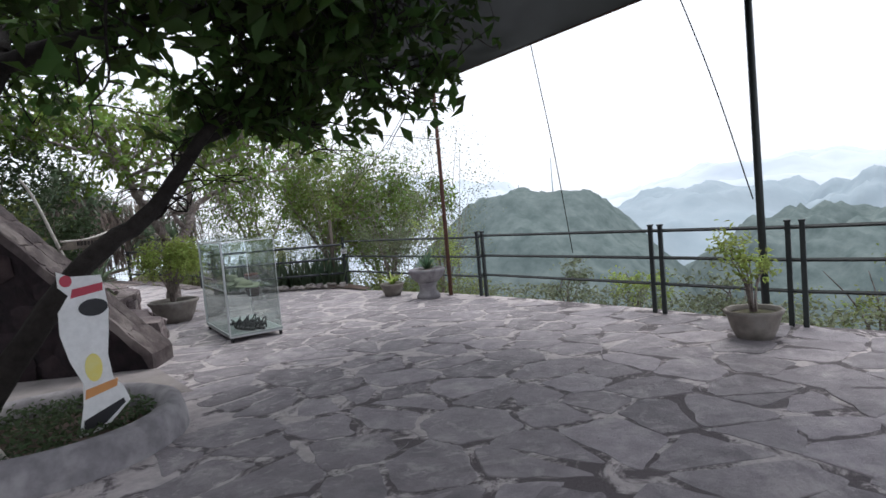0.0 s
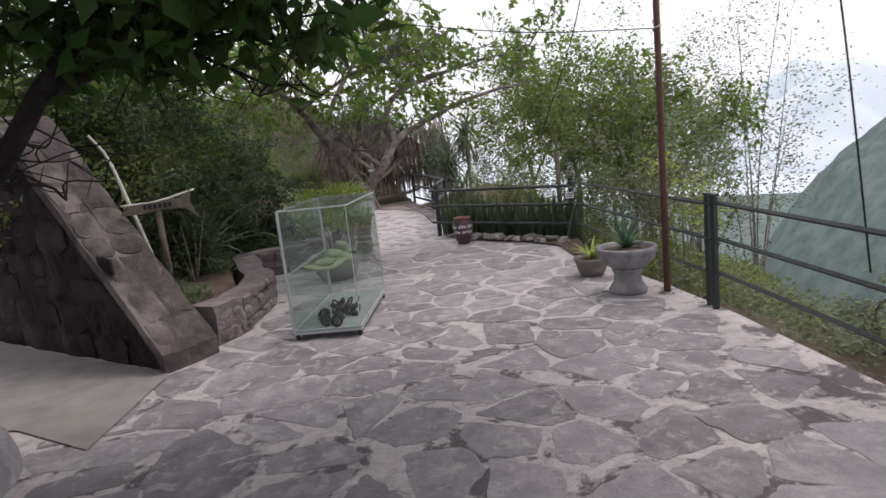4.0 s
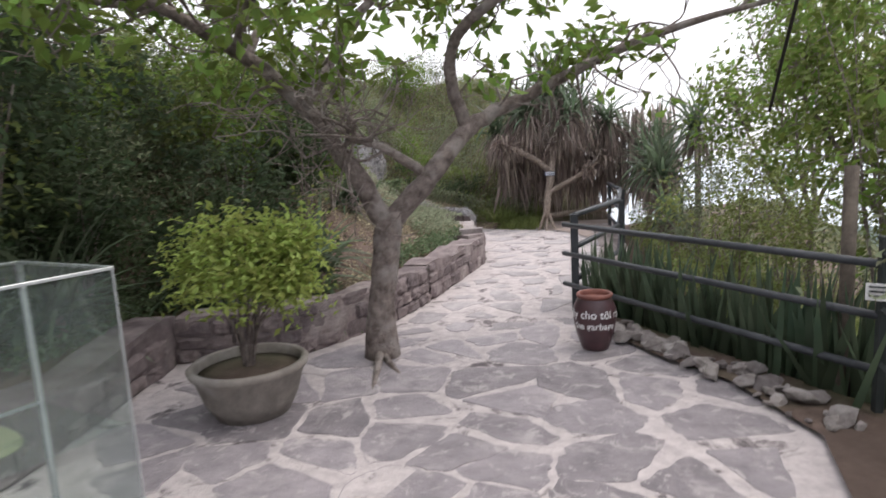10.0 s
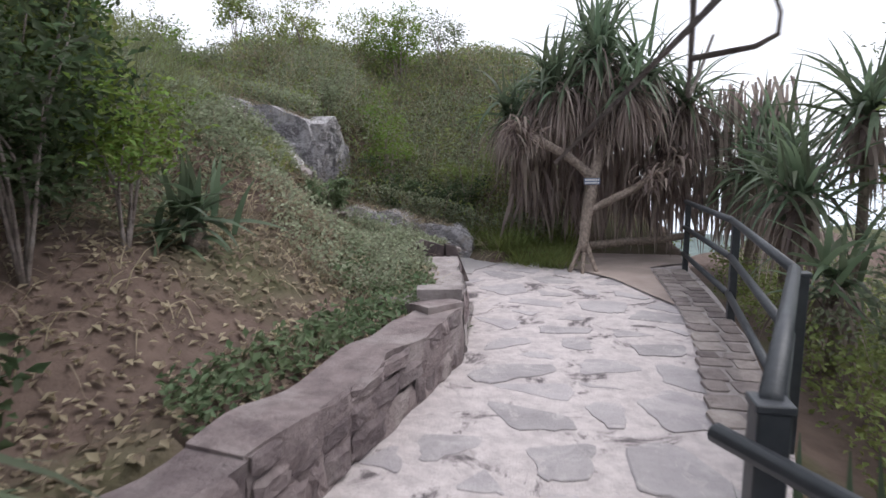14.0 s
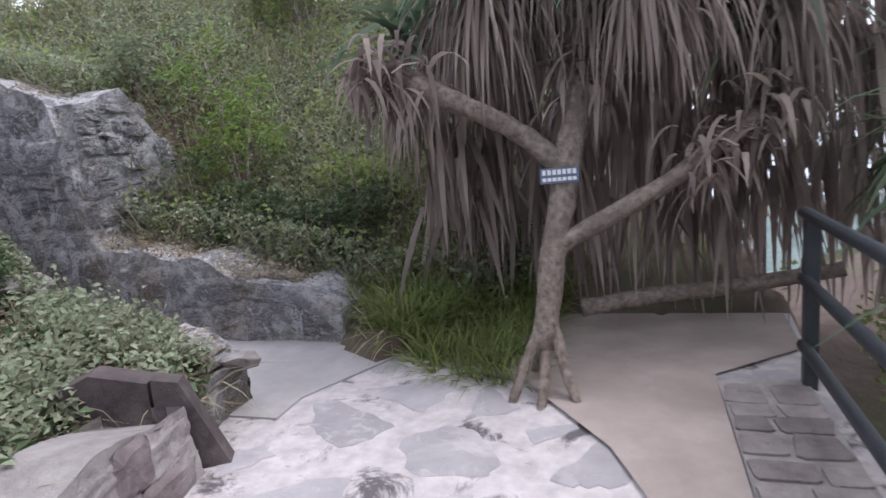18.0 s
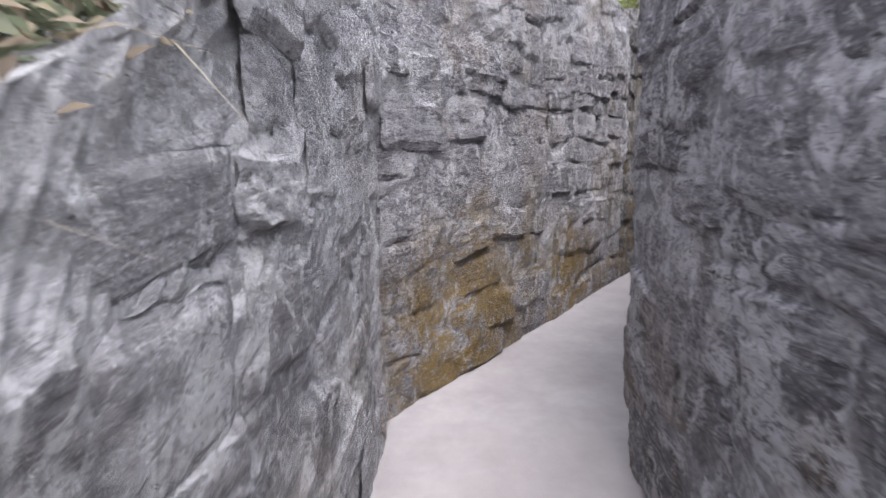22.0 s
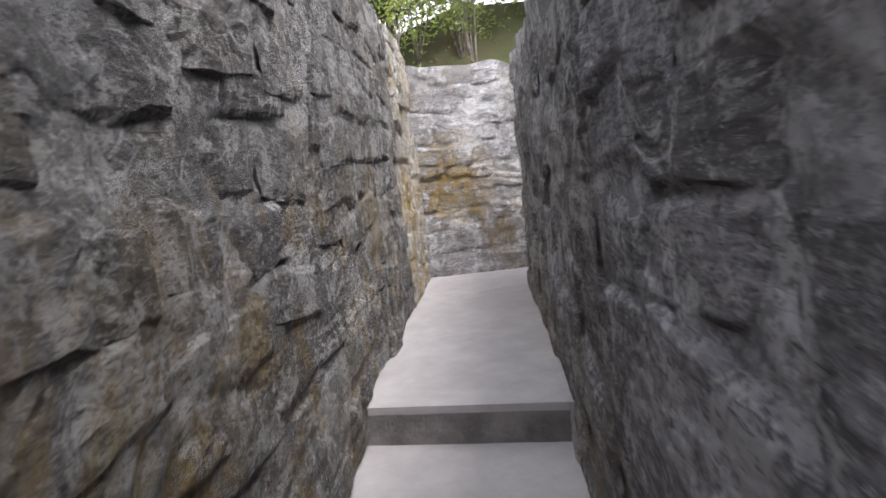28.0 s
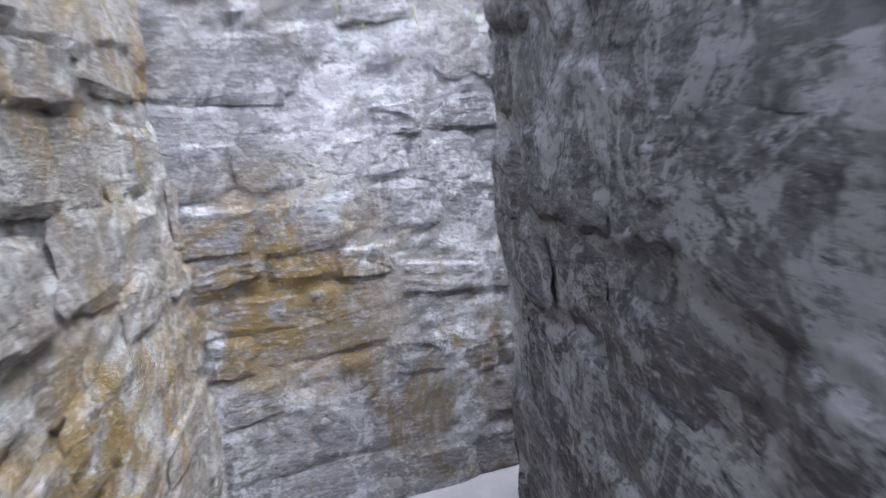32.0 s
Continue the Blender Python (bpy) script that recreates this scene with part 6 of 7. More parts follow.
tree("broad_leaved_tree", "dark shady tree with broad leaves growing in the round planter", tuple(ta_at), [
    rel(ta, [(-3.35, 4.35, 0.1, 0.17), (-3.28, 4.3, 1.0, 0.13), (-3.2, 4.3, 1.95, 0.11), (-2.9, 4.3, 2.7, 0.08)]),
    rel(ta, [(-3.3, 4.3, 0.25, 0.1), (-2.67, 4.05, 1.15, 0.075), (-2.11, 4.0, 1.55, 0.065), (-1.6, 3.92, 2.2, 0.05), (-1.1, 3.7, 2.62, 0.03), (-0.4, 3.5, 2.85, 0.015)]),
    rel(ta, [(-3.2, 4.3, 1.9, 0.09), (-3.6, 3.7, 2.6, 0.06), (-3.9, 2.8, 3.0, 0.03)]),
    rel(ta, [(-2.95, 4.3, 2.6, 0.07), (-2.4, 3.6, 2.8, 0.05), (-1.6, 2.9, 2.95, 0.03), (-0.9, 2.4, 3.0, 0.015)]),
    rel(ta, [(-2.9, 4.3, 2.7, 0.06), (-2.6, 4.9, 3.1, 0.04), (-1.9, 5.3, 3.3, 0.02)]),
    rel(ta, [(-1.75, 3.95, 2.05, 0.04), (-1.1, 3.95, 2.3, 0.025), (-0.3, 4.1, 2.35, 0.012)]),
    rel(ta, [(-3.25, 4.3, 1.5, 0.06), (-4.0, 4.6, 2.1, 0.04), (-4.9, 4.6, 2.5, 0.02)]),
    rel(ta, [(-2.4, 3.6, 2.8, 0.05), (-2.5, 2.8, 2.85, 0.03), (-2.2, 1.9, 2.9, 0.015)]),
    rel(ta, [(-3.6, 3.7, 2.6, 0.05), (-3.2, 2.8, 2.75, 0.03), (-3.1, 1.9, 2.85, 0.015)]),
    rel(ta, [(-1.6, 2.9, 2.9, 0.03), (-1.0, 3.1, 2.7, 0.02), (-0.3, 2.9, 2.65, 0.01)]),
    rel(ta, [(-2.6, 4.9, 3.1, 0.04), (-3.6, 5.4, 3.2, 0.03), (-4.6, 5.6, 3.2, 0.015)]),
    rel(ta, [(-3.9, 2.8, 2.95, 0.03), (-4.4, 2.3, 2.75, 0.02), (-4.6, 1.8, 2.7, 0.01)]),
    rel(ta, [(-3.2, 4.3, 2.0, 0.05), (-3.3, 4.9, 2.4, 0.035), (-3.0, 5.6, 2.6, 0.015)]),
    rel(ta, [(-3.4, 4.2, 1.8, 0.05), (-4.0, 3.9, 2.2, 0.035), (-4.7, 3.6, 2.4, 0.015)]),
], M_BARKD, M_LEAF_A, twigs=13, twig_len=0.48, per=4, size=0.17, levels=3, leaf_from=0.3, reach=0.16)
tb = np.array((0.98, 8.56, 0.0))
treeB = tree("spreading_tree", "leaning grey-barked tree with a forked trunk beside the path", tuple(tb), [
    rel(tb, [(0.98, 8.56, -0.06, 0.15), (1.02, 8.59, 0.5, 0.1), (1.11, 8.645, 1.14, 0.115)]),
    rel(tb, [(1.08, 8.64, 1.05, 0.09), (0.85, 8.55, 1.5, 0.07), (0.49, 8.44, 2.05, 0.058), (0.05, 7.8, 2.5, 0.04), (-0.55, 7.2, 2.8, 0.02)]),
    rel(tb, [(1.14, 8.66, 1.08, 0.085), (1.48, 8.71, 1.45, 0.08), (1.73, 8.95, 1.76, 0.065), (2.19, 9.17, 2.0, 0.05), (3.07, 9.1, 2.35, 0.035), (4.1, 8.9, 2.55, 0.015)]),
    rel(tb, [(1.73, 8.95, 1.74, 0.055), (1.62, 8.8, 2.15, 0.048), (1.8, 8.6, 2.5, 0.04), (2.6, 8.2, 2.75, 0.028), (3.7, 7.9, 2.95, 0.012)]),
    rel(tb, [(0.55, 8.46, 1.95, 0.05), (0.85, 8.7, 2.5, 0.04), (1.2, 8.9, 3.0, 0.025), (1.5, 9.0, 3.5, 0.012)]),
    rel(tb, [(1.42, 8.7, 1.4, 0.045), (1.15, 8.5, 1.62, 0.035), (0.95, 8.2, 1.7, 0.02)]),
    rel(tb, [(0.3, 8.15, 2.25, 0.035), (0.2, 8.6, 2.7, 0.025), (-0.3, 9.0, 3.1, 0.012)]),
    rel(tb, [(0.25, 8.05, 2.3, 0.035), (0.8, 7.4, 2.6, 0.022), (1.5, 6.8, 2.8, 0.012)]),
    rel(tb, [(0.0, 7.75, 2.52, 0.03), (-0.9, 7.8, 2.75, 0.02), (-1.7, 7.4, 2.95, 0.01)]),
], M_BARK, M_LEAF_B, twigs=13, twig_len=0.46, per=4, size=0.13, levels=3, leaf_from=0.5, reach=0.12)
for k, (dx, dy, ln) in enumerate(((0.3, -0.5, 0.7), (0.12, -0.7, 0.9))):
    v, f = tube(smooth_line([(dx * 0.1, dy * 0.1, 0.06), (dx * ln * 0.5, dy * ln * 0.5, 0.012), (dx * ln * 1.3, dy * ln * 1.3, -0.012)], 5), np.linspace(0.04, 0.012, 11), 8, 0.12)
    piece("root", mesh_of("root", v, f, M_BARK, True), treeB)

# ---------------- screw pine ----------------
def head_blades(c, n, length, width, droop, up, mat_list, parent, name):
    a = rng.uniform(0, 2 * math.pi, n)
    el = rng.uniform(up[0], up[1], n)
    v, f = blade_arrays(np.tile(c, (n, 1)) + rng.normal(size=(n, 3)) * 0.08, np.stack([np.cos(a) * np.cos(el), np.sin(a) * np.cos(el), np.sin(el)], -1), length, width, droop, 5)
    return piece(name, mesh_of(name, v, f, mat_list), parent)


pt = np.array((2.46, 15.98, 0.06))
pan = thing("screw_pine", "screw pine with stilt roots and a skirt of dead brown leaves", "tree", tuple(pt))
for nm, pts in (("trunk", [(2.46, 15.98, 0.3, 0.06), (2.52, 16.15, 0.75, 0.07), (2.6, 16.33, 1.2, 0.075), (2.68, 16.5, 1.7, 0.075), (2.7, 16.65, 2.3, 0.07)]),
                ("limb", [(2.6, 16.33, 1.18, 0.06), (2.35, 16.3, 1.42, 0.055), (2.05, 16.22, 1.6, 0.055), (1.65, 16.15, 1.8, 0.06)]),
                ("limb", [(2.53, 16.17, 0.8, 0.055), (2.85, 16.3, 0.95, 0.05), (3.15, 16.45, 1.1, 0.05), (3.7, 16.75, 1.45, 0.05)]),
                ("limb", [(2.68, 16.5, 1.68, 0.055), (2.95, 16.55, 1.85, 0.05), (3.25, 16.7, 1.95, 0.05)]),
                ("root", [(2.5, 16.08, 0.5, 0.035), (2.38, 15.9, 0.25, 0.028), (2.3, 15.8, 0.04, 0.022)]),
                ("root", [(2.5, 16.08, 0.45, 0.035), (2.58, 15.9, 0.22, 0.028), (2.66, 15.78, 0.04, 0.022)]),
                ("root", [(2.48, 16.0, 0.35, 0.03), (2.47, 15.85, 0.15, 0.026), (2.46, 15.7, 0.03, 0.02)]),
                ("root", [(2.5, 16.1, 0.5, 0.03), (2.42, 16.15, 0.25, 0.026), (2.36, 16.2, 0.03, 0.02)])):
    q = rel(pt, pts)
    line = smooth_line([w[:3] for w in q], 5)
    v, f = tube(line, np.interp(np.linspace(0, 1, len(line)), np.linspace(0, 1, len(q)), [w[3] for w in q]), 9, 0.25)
    piece(nm, mesh_of(nm, v, f, M_BARKP, True), pan)
for hx, hy, hz, n_, ln in ((2.65, 16.75, 2.75, 90, 0.95), (2.0, 17.0, 2.45, 70, 0.9), (3.25, 16.9, 2.5, 70, 0.9), (2.6, 17.4, 3.1, 80, 0.95), (1.5, 17.3, 2.1, 50, 0.85), (3.8, 17.0, 2.2, 60, 0.9), (3.0, 16.4, 2.35, 40, 0.8), (2.2, 16.5, 2.4, 40, 0.8)):
    c = np.array((hx, hy, hz)) - pt
    head_blades(c, n_, ln, 0.06, 1.5, (0.0, 1.5), M_PANDAN, pan, "crown")
    head_blades(c - (0, 0, 0.15), n_ * 4, ln * 0.95, 0.028, 3.2, (-0.6, 0.5), M_SKIRT, pan, "dead_skirt")
for hx, hy, hz in ((1.62, 16.12, 1.84), (1.75, 16.16, 1.76), (3.72, 16.72, 1.5), (3.5, 16.62, 1.34), (3.3, 16.5, 1.2), (3.25, 16.7, 2.0), (2.69, 16.52, 1.78), (2.68, 16.5, 1.62)):
    head_blades(np.array((hx, hy, hz)) - pt, 60, 0.32, 0.035, 2.5, (-0.8, 1.3), M_SKIRT, pan, "dead_tuft")
n_ = 1300
hang = np.stack([rng.uniform(1.5, 5.2, n_), rng.uniform(17.0, 17.9, n_), rng.uniform(0.9, 2.5, n_)], -1) - pt
v, f = blade_arrays(hang, np.tile((0, -0.2, -1.0), (n_, 1)) + rng.normal(size=(n_, 3)) * 0.25, 0.9, 0.05, 0.6)
piece("dead_skirt", mesh_of("dead_skirt", v, f, M_SKIRT), pan)
psn = thing("name_plate", "small blue-grey plate with white lettering wired to the screw pine", "sign", (2.57, 16.22, 1.13), 8)
part("plate", box_bm(0.2, 0.01, 0.08), material("slate_blue_paint", (0.1, 0.13, 0.22), 0.5, 0, (0.13, 0.16, 0.25), 10), psn)
for k in range(7):
    part("text_bar", box_bm(0.018, 0.004, 0.026, (-0.078 + k * 0.026, -0.006, 0.045)), M_PAINTW, psn)
    part("text_bar", box_bm(0.02, 0.004, 0.018, (-0.078 + k * 0.026, -0.006, 0.012)), M_PAINTW, psn)
lg = thing("fallen_log", "bare brown log lying across the hollow under the screw pine", "log", (2.6, 16.85, 0.26))
v, f = tube(smooth_line([(0, 0, 0), (0.45, 0.1, 0.05), (0.95, 0.2, 0.08), (1.5, 0.1, 0.2)], 5), np.linspace(0.06, 0.045, 16), 9, 0.2)
piece("log", mesh_of("log", v, f, M_BARKP, True), lg)


def spiky(name, label, at, n, length, width, droop, mat, up=(0.1, 1.5), category="plant"):
    t = thing(name, label, category, at)
    v, f = tube([(0, 0, -0.15), (0.01, 0, 0.0), (0, 0.01, 0.1)], [0.09, 0.08, 0.05], 9, 0.25)
    piece("stem", mesh_of("stem", v, f, M_BARKP, True), t, "short scaly brown stem")
    head_blades((0, 0, 0.08), n, length, width, droop, up, mat, t, "foliage")
    return t


for x, y, dz, n_, ln in ((4.35, 14.6, 1.1, 60, 0.9), (4.6, 15.6, 1.3, 60, 1.0), (4.5, 16.5, 1.2, 60, 0.95), (4.3, 13.6, 0.5, 40, 0.8), (5.0, 14.9, 1.9, 60, 1.0), (4.8, 17.2, 1.7, 60, 1.0)):
    t = thing("screw_pine_offshoot", "green strap-leaved screw pine leaning over the railing", "tree", (x, y, float(ground_z(x, y))), group="young screw pines")
    zz = dz - float(ground_z(x, y))
    v, f = tube([(0, 0, -0.1), (0.05, 0.02, zz * 0.5), (0, 0, zz)], [0.06, 0.05, 0.05], 8, 0.2)
    piece("trunk", mesh_of("trunk", v, f, M_BARKP, True), t)
    head_blades((0, 0, zz), n_, ln, 0.06, 1.4, (0.0, 1.5), M_PANDAN, t, "foliage")
    head_blades((0, 0, zz - 0.15), n_, ln * 0.8, 0.05, 3.2, (-0.6, 0.3), M_SKIRT, t, "dead_skirt")
for x, y, ln in ((-1.3, 7.9, 0.85), (-2.3, 7.6, 0.9), (0.1, 9.6, 0.8), (-0.9, 9.2, 0.8), (-3.2, 8.8, 0.9), (-0.3, 12.2, 0.5)):
    spiky("cycad", "dark spiky rosette plant on the shaded bank", (x, y, float(ground_z(x, y)) + 0.1), 70, ln, 0.055, 0.9, M_PANDAN)

# snake plants along the fence
for k in range(34):
    s = (k + rng.uniform(0.1, 0.9)) / 34
    x, y = 2.66 + (4.0 - 2.66) * s + 0.13, 9.95 + (7.55 - 9.95) * s + 0.08
    t = thing("snake_plant", "tall mottled snake plant behind the pipe fence", "plant", (x, y, -0.12), group="snake plants along the fence")
    m_ = 9
    b = np.stack([rng.normal(size=m_) * 0.07, rng.normal(size=m_) * 0.07, np.zeros(m_)], -1)
    v, f = blade_arrays(b, np.stack([rng.normal(size=m_) * 0.16, rng.normal(size=m_) * 0.16, np.ones(m_)], -1), 0.78, 0.07, 0.08, 4)
    piece("foliage", mesh_of("foliage", v, f, M_SANSE), t)
M_CHIP = material("pale_stone_chip", (0.46, 0.435, 0.42), 0.9, 0, (0.28, 0.255, 0.245), 9, bump=0.6, bump_scale=30, rand=0.35)
M_EDGE = material("grey_brown_field_stone", (0.33, 0.295, 0.285), 0.9, 0, (0.16, 0.138, 0.132), 9, bump=0.9, bump_scale=24, stain=(0.45, 0.42, 0.41), stain_scale=6.0, stain_amount=0.5, rand=0.35)


def stone_copies(mat):
    """Angular stones of unit size in another material."""
    out = []
    for k in range(6):
        bm = bmesh.new()
        for q in rng.normal(size=(26, 3)):
            q = unit(q) * rng.uniform(0.82, 1.0)
            bm.verts.new((q[0] * 1.05, q[1] * 0.95, q[2] * 0.8))
        r = bmesh.ops.convex_hull(bm, input=bm.verts[:])
        bmesh.ops.delete(bm, geom=[g for g in r["geom_interior"] if isinstance(g, bmesh.types.BMVert)], context="VERTS")
        bmesh.ops.recalc_face_normals(bm, faces=bm.faces[:])
        me = bpy.data.meshes.new("field_stone")
        bm.to_mesh(me)
        bm.free()
        me.materials.append(mat)
        out.append(me)
    return out


edge_me, chip_me = stone_copies(M_EDGE), stone_copies(M_CHIP)
STRIP = [(2.62, 9.68), (2.78, 9.1), (3.05, 8.5), (3.42, 7.95), (3.62, 7.2), (3.42, 6.4), (3.62, 6.4), (3.85, 6.9), (4.1, 7.5), (2.75, 9.8)]
bm = bmesh.new()
f = bm.faces.new([bm.verts.new((x, y, 0.03)) for x, y in STRIP])
if f.normal.z < 0:
    f.normal_flip()
bmesh.ops.triangulate(bm, faces=bm.faces[:])
tagged(part("soil_strip", bm, M_SOIL, None), "strip of dry brown soil at the foot of the fence", "ground", kind="structure")
for k in range(90):
    w = rng.random()
    x, y = np.interp(w, [0, 0.3, 0.6, 1], [2.7, 3.0, 3.42, 3.72]), np.interp(w, [0, 0.3, 0.6, 1], [9.45, 8.7, 7.95, 7.2])
    x, y = x + rng.uniform(-0.08, 0.22), y + rng.uniform(-0.08, 0.16)
    r_ = rng.choice((0.025, 0.035, 0.05, 0.07, 0.085))
    o = piece("edging_rock", edge_me[k % 6], m=Matrix.LocRotScale((x, y, 0.03 + r_ * 0.4), Euler(rng.uniform(-0.5, 0.5, 3) + np.array((0, 0, rng.uniform(0, 6)))), (r_ * 1.2, r_, r_ * 0.75)))
    tagged(o, "rough grey-brown edging stone at the foot of the fence", "rock", "edging rocks along the fence")
for k in range(64):
    if k < 44:
        x, y = rng.uniform(-1.75, 0.95), rng.uniform(15.32, 15.66)
        z = float(along(TOP_L, x))
    else:
        x, y = rng.uniform(-1.45, 0.9), rng.uniform(16.98, 17.5)
        z = float(along(TOP_R, x))
    r_ = rng.uniform(0.04, 0.12)
    o = piece("loose_stone", edge_me[k % 6], m=Matrix.LocRotScale((x, y, z + r_ * 0.1), Euler(rng.uniform(-0.4, 0.4, 3) + np.array((0, 0, rng.uniform(0, 6)))), (r_ * 1.4, r_, r_ * 0.7)))
    tagged(o, "rough grey stone lying on the broken wall top", "rock", "loose stones on the wall tops")
tri = thing("corner_slab", "dark upright stone slab at the corner of the cutting", "stone", (1.06, 15.08, 0.05), 28)
plate("slab", [(-0.16, -0.04), (0.14, -0.04), (-0.05, 0.44), (-0.16, 0.47)], M_SLAB, tri, -0.05, 0.1)
plate("block", [(-0.62, -0.04), (-0.18, -0.04), (-0.18, 0.45), (-0.4, 0.52), (-0.6, 0.44)], M_SLAB, tri, -0.03, 0.14)

# ---------------- bed, sapling and plate in the cutting ----------------
M_BEDK = material("rough_bed_kerb", (0.24, 0.215, 0.20), 0.9, 0, (0.12, 0.105, 0.10), 8, bump=0.8, bump_scale=20, stain=(0.36, 0.33, 0.30), stain_scale=4.0, stain_amount=0.6)

bed = thing("stone_tree_bed", "low rough stone bed filled with rubble against the cutting wall", "planter", (-7.75, 18.75, 0.29), -31.5)
for sx, sy, sz, at_ in ((0.95, 0.08, 0.19, (0.0, 0.17, 0)), (0.08, 0.46, 0.19, (0.44, -0.06, 0)), (0.08, 0.46, 0.18, (-0.44, -0.06, 0))):
    bm = box_bm(sx, sy, sz, at_, 0.015)
    bmesh.ops.subdivide_edges(bm, edges=[e for e in bm.edges if e.calc_length() > 0.1], cuts=5, use_grid_fill=True)
    for vt in bm.verts:
        vt.co += 0.014 * noise.noise_vector(vt.co * 9 + Vector((sx * 7, 0, 0)))
    part("kerb", bm, M_BEDK, bed)
part("rubble_fill", box_bm(0.85, 0.42, 0.14, (0, -0.05, 0), 0.02), M_SOIL, bed)
for k in range(60):
    r_ = rng.uniform(0.02, 0.06)
    piece("pebble", chip_me[k % 6], bed, m=Matrix.LocRotScale((rng.uniform(-0.38, 0.38), rng.uniform(-0.22, 0.11), 0.15 + r_ * 0.3), Euler(rng.uniform(0, 3, 3)), (r_, r_ * 0.7, r_ * 0.6)))
ts = np.array((-7.49, 18.52, 0.42))
tree("slender_sapling", "slender bare-stemmed tree rising out of the stone bed", tuple(ts), [
    [(0, 0, -0.05, 0.055), (0.0, 0.0, 0.1, 0.036), (-0.03, 0.06, 0.9, 0.029), (-0.09, 0.18, 1.72, 0.027), (-0.11, 0.2, 1.9, 0.03), (-0.02, 0.0, 2.12, 0.026), (0.03, -0.08, 2.2, 0.024)],
    [(0.03, -0.08, 2.18, 0.022), (0.06, -0.14, 2.42, 0.016), (-0.02, -0.3, 2.9, 0.012), (-0.2, -0.2, 3.4, 0.007)],
    [(0.03, -0.08, 2.18, 0.02), (-0.04, 0.06, 2.44, 0.014), (-0.1, 0.1, 2.9, 0.01), (0.1, 0.3, 3.3, 0.006)]], M_BARK, M_FERN, twigs=9, twig_len=0.4, per=6, size=0.1)
tp = thing("name_plate", "small dark blue plate lettered in white on the sapling", "sign", (-7.59, 18.70, 2.19), -123)
part("plate", box_bm(0.26, 0.008, 0.088, (0, 0.04, 0)), material("dark_blue_plate", (0.03, 0.04, 0.075), 0.5, 0, (0.04, 0.05, 0.09), 10), tp)
cu = bpy.data.curves.new("lettering", "FONT")
cu.body, cu.size, cu.align_x = "HUANG TREE", 0.036, "CENTER"
tmp = new("lettering", cu)
me = bpy.data.meshes.new_from_object(tmp.evaluated_get(bpy.context.evaluated_depsgraph_get()))
bpy.data.objects.remove(tmp)
me.transform(Matrix.Translation((0, 0.046, 0.012)) @ pose(0, 0, 0, 90, 0, 180))
me.materials.clear()
me.materials.append(M_PAINTW)
piece("lettering", me, tp, "white capital lettering")
part("text_bar", box_bm(0.19, 0.002, 0.02, (0, 0.047, 0.055)), M_PAINTW, tp)

# ---------------- undergrowth ----------------
def scatter(n, x0, x1, y0, y1, keep):
    x, y = rng.uniform(x0, x1, n), rng.uniform(y0, y1, n)
    k = keep(x, y)
    return x[k], y[k]


def is_west(x, y):
    return ~inside(FLAT, x, y) & ~inside(CUT, x, y) & (away(BANK_W, x, y) < away(EAST, x, y)) & (away(CUT_R, x, y) > 0.3) & (away(CUT_L, x, y) > 0.22)


def is_east(x, y):
    return ~inside(FLAT, x, y) & ~inside(CUT, x, y) & (away(EAST, x, y) < away(BANK_W, x, y)) & (away(EAST, x, y) < away(BANK_N, x, y))


def is_north(x, y):
    return ~inside(FLAT, x, y) & ~inside(CUT, x, y) & (away(BANK_N, x, y) < away(BANK_W, x, y)) & (away(BANK_N, x, y) < away(EAST, x, y)) & (away(CUT_R, x, y) > 0.22) & (away(CUT_L, x, y) > 0.22)


def cover(name, label, mat, xy, lift, size, up=0.6, elong=1.8):
    x, y = xy
    p = np.stack([x, y, stand_z(x, y) + lift * rng.random(len(x))], -1)
    v, f = leaf_arrays(p, size, up=up, elong=elong)
    return tagged(piece(name, mesh_of(name, v, f, mat)), label, "undergrowth", kind="stuff")


def grass(name, label, mat, xy, length, width=0.012, droop=0.9, tilt=0.4):
    x, y = xy
    p = np.stack([x, y, stand_z(x, y) - 0.03], -1)
    v, f = blade_arrays(p, np.stack([rng.normal(size=len(x)) * tilt, rng.normal(size=len(x)) * tilt, np.ones(len(x))], -1), length, width, droop, 3)
    return tagged(piece(name, mesh_of(name, v, f, mat)), label, "grass", kind="stuff")


cover("ground_cover", "low glossy green ground cover behind the garden wall", M_COVER, scatter(60000, -2.5, 1.6, 5.0, 15.6, lambda x, y: is_west(x, y) & (away(BANK_W, x, y) < 1.15) & (np.sin(2.1 * x + y) + np.sin(1.7 * y) > -1.2) & ~((y > 10.3) & (y < 13) & (away(BANK_W, x, y) > 0.75))), 0.13, 0.06)
cover("leaf_litter", "dry brown leaf litter on the bare bank", M_DRY, scatter(16000, -4, 1.6, 9.5, 16, lambda x, y: is_west(x, y)), 0.04, 0.06, 0.8)
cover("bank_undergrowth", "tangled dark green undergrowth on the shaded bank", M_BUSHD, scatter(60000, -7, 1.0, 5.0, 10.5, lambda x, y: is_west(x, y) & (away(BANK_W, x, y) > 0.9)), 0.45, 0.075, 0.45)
cover("bank_undergrowth", "tangled light green undergrowth on the upper bank", M_BUSH, scatter(60000, -8, 0.8, 9.0, 15.6, lambda x, y: is_west(x, y) & (away(BANK_W, x, y) > 2.0)), 0.35, 0.055, 0.45)
cover("slope_undergrowth", "green and straw-coloured undergrowth above the cutting", M_BUSH, scatter(60000, -9, 2.2, 17, 24, is_north), 0.4, 0.065, 0.45)
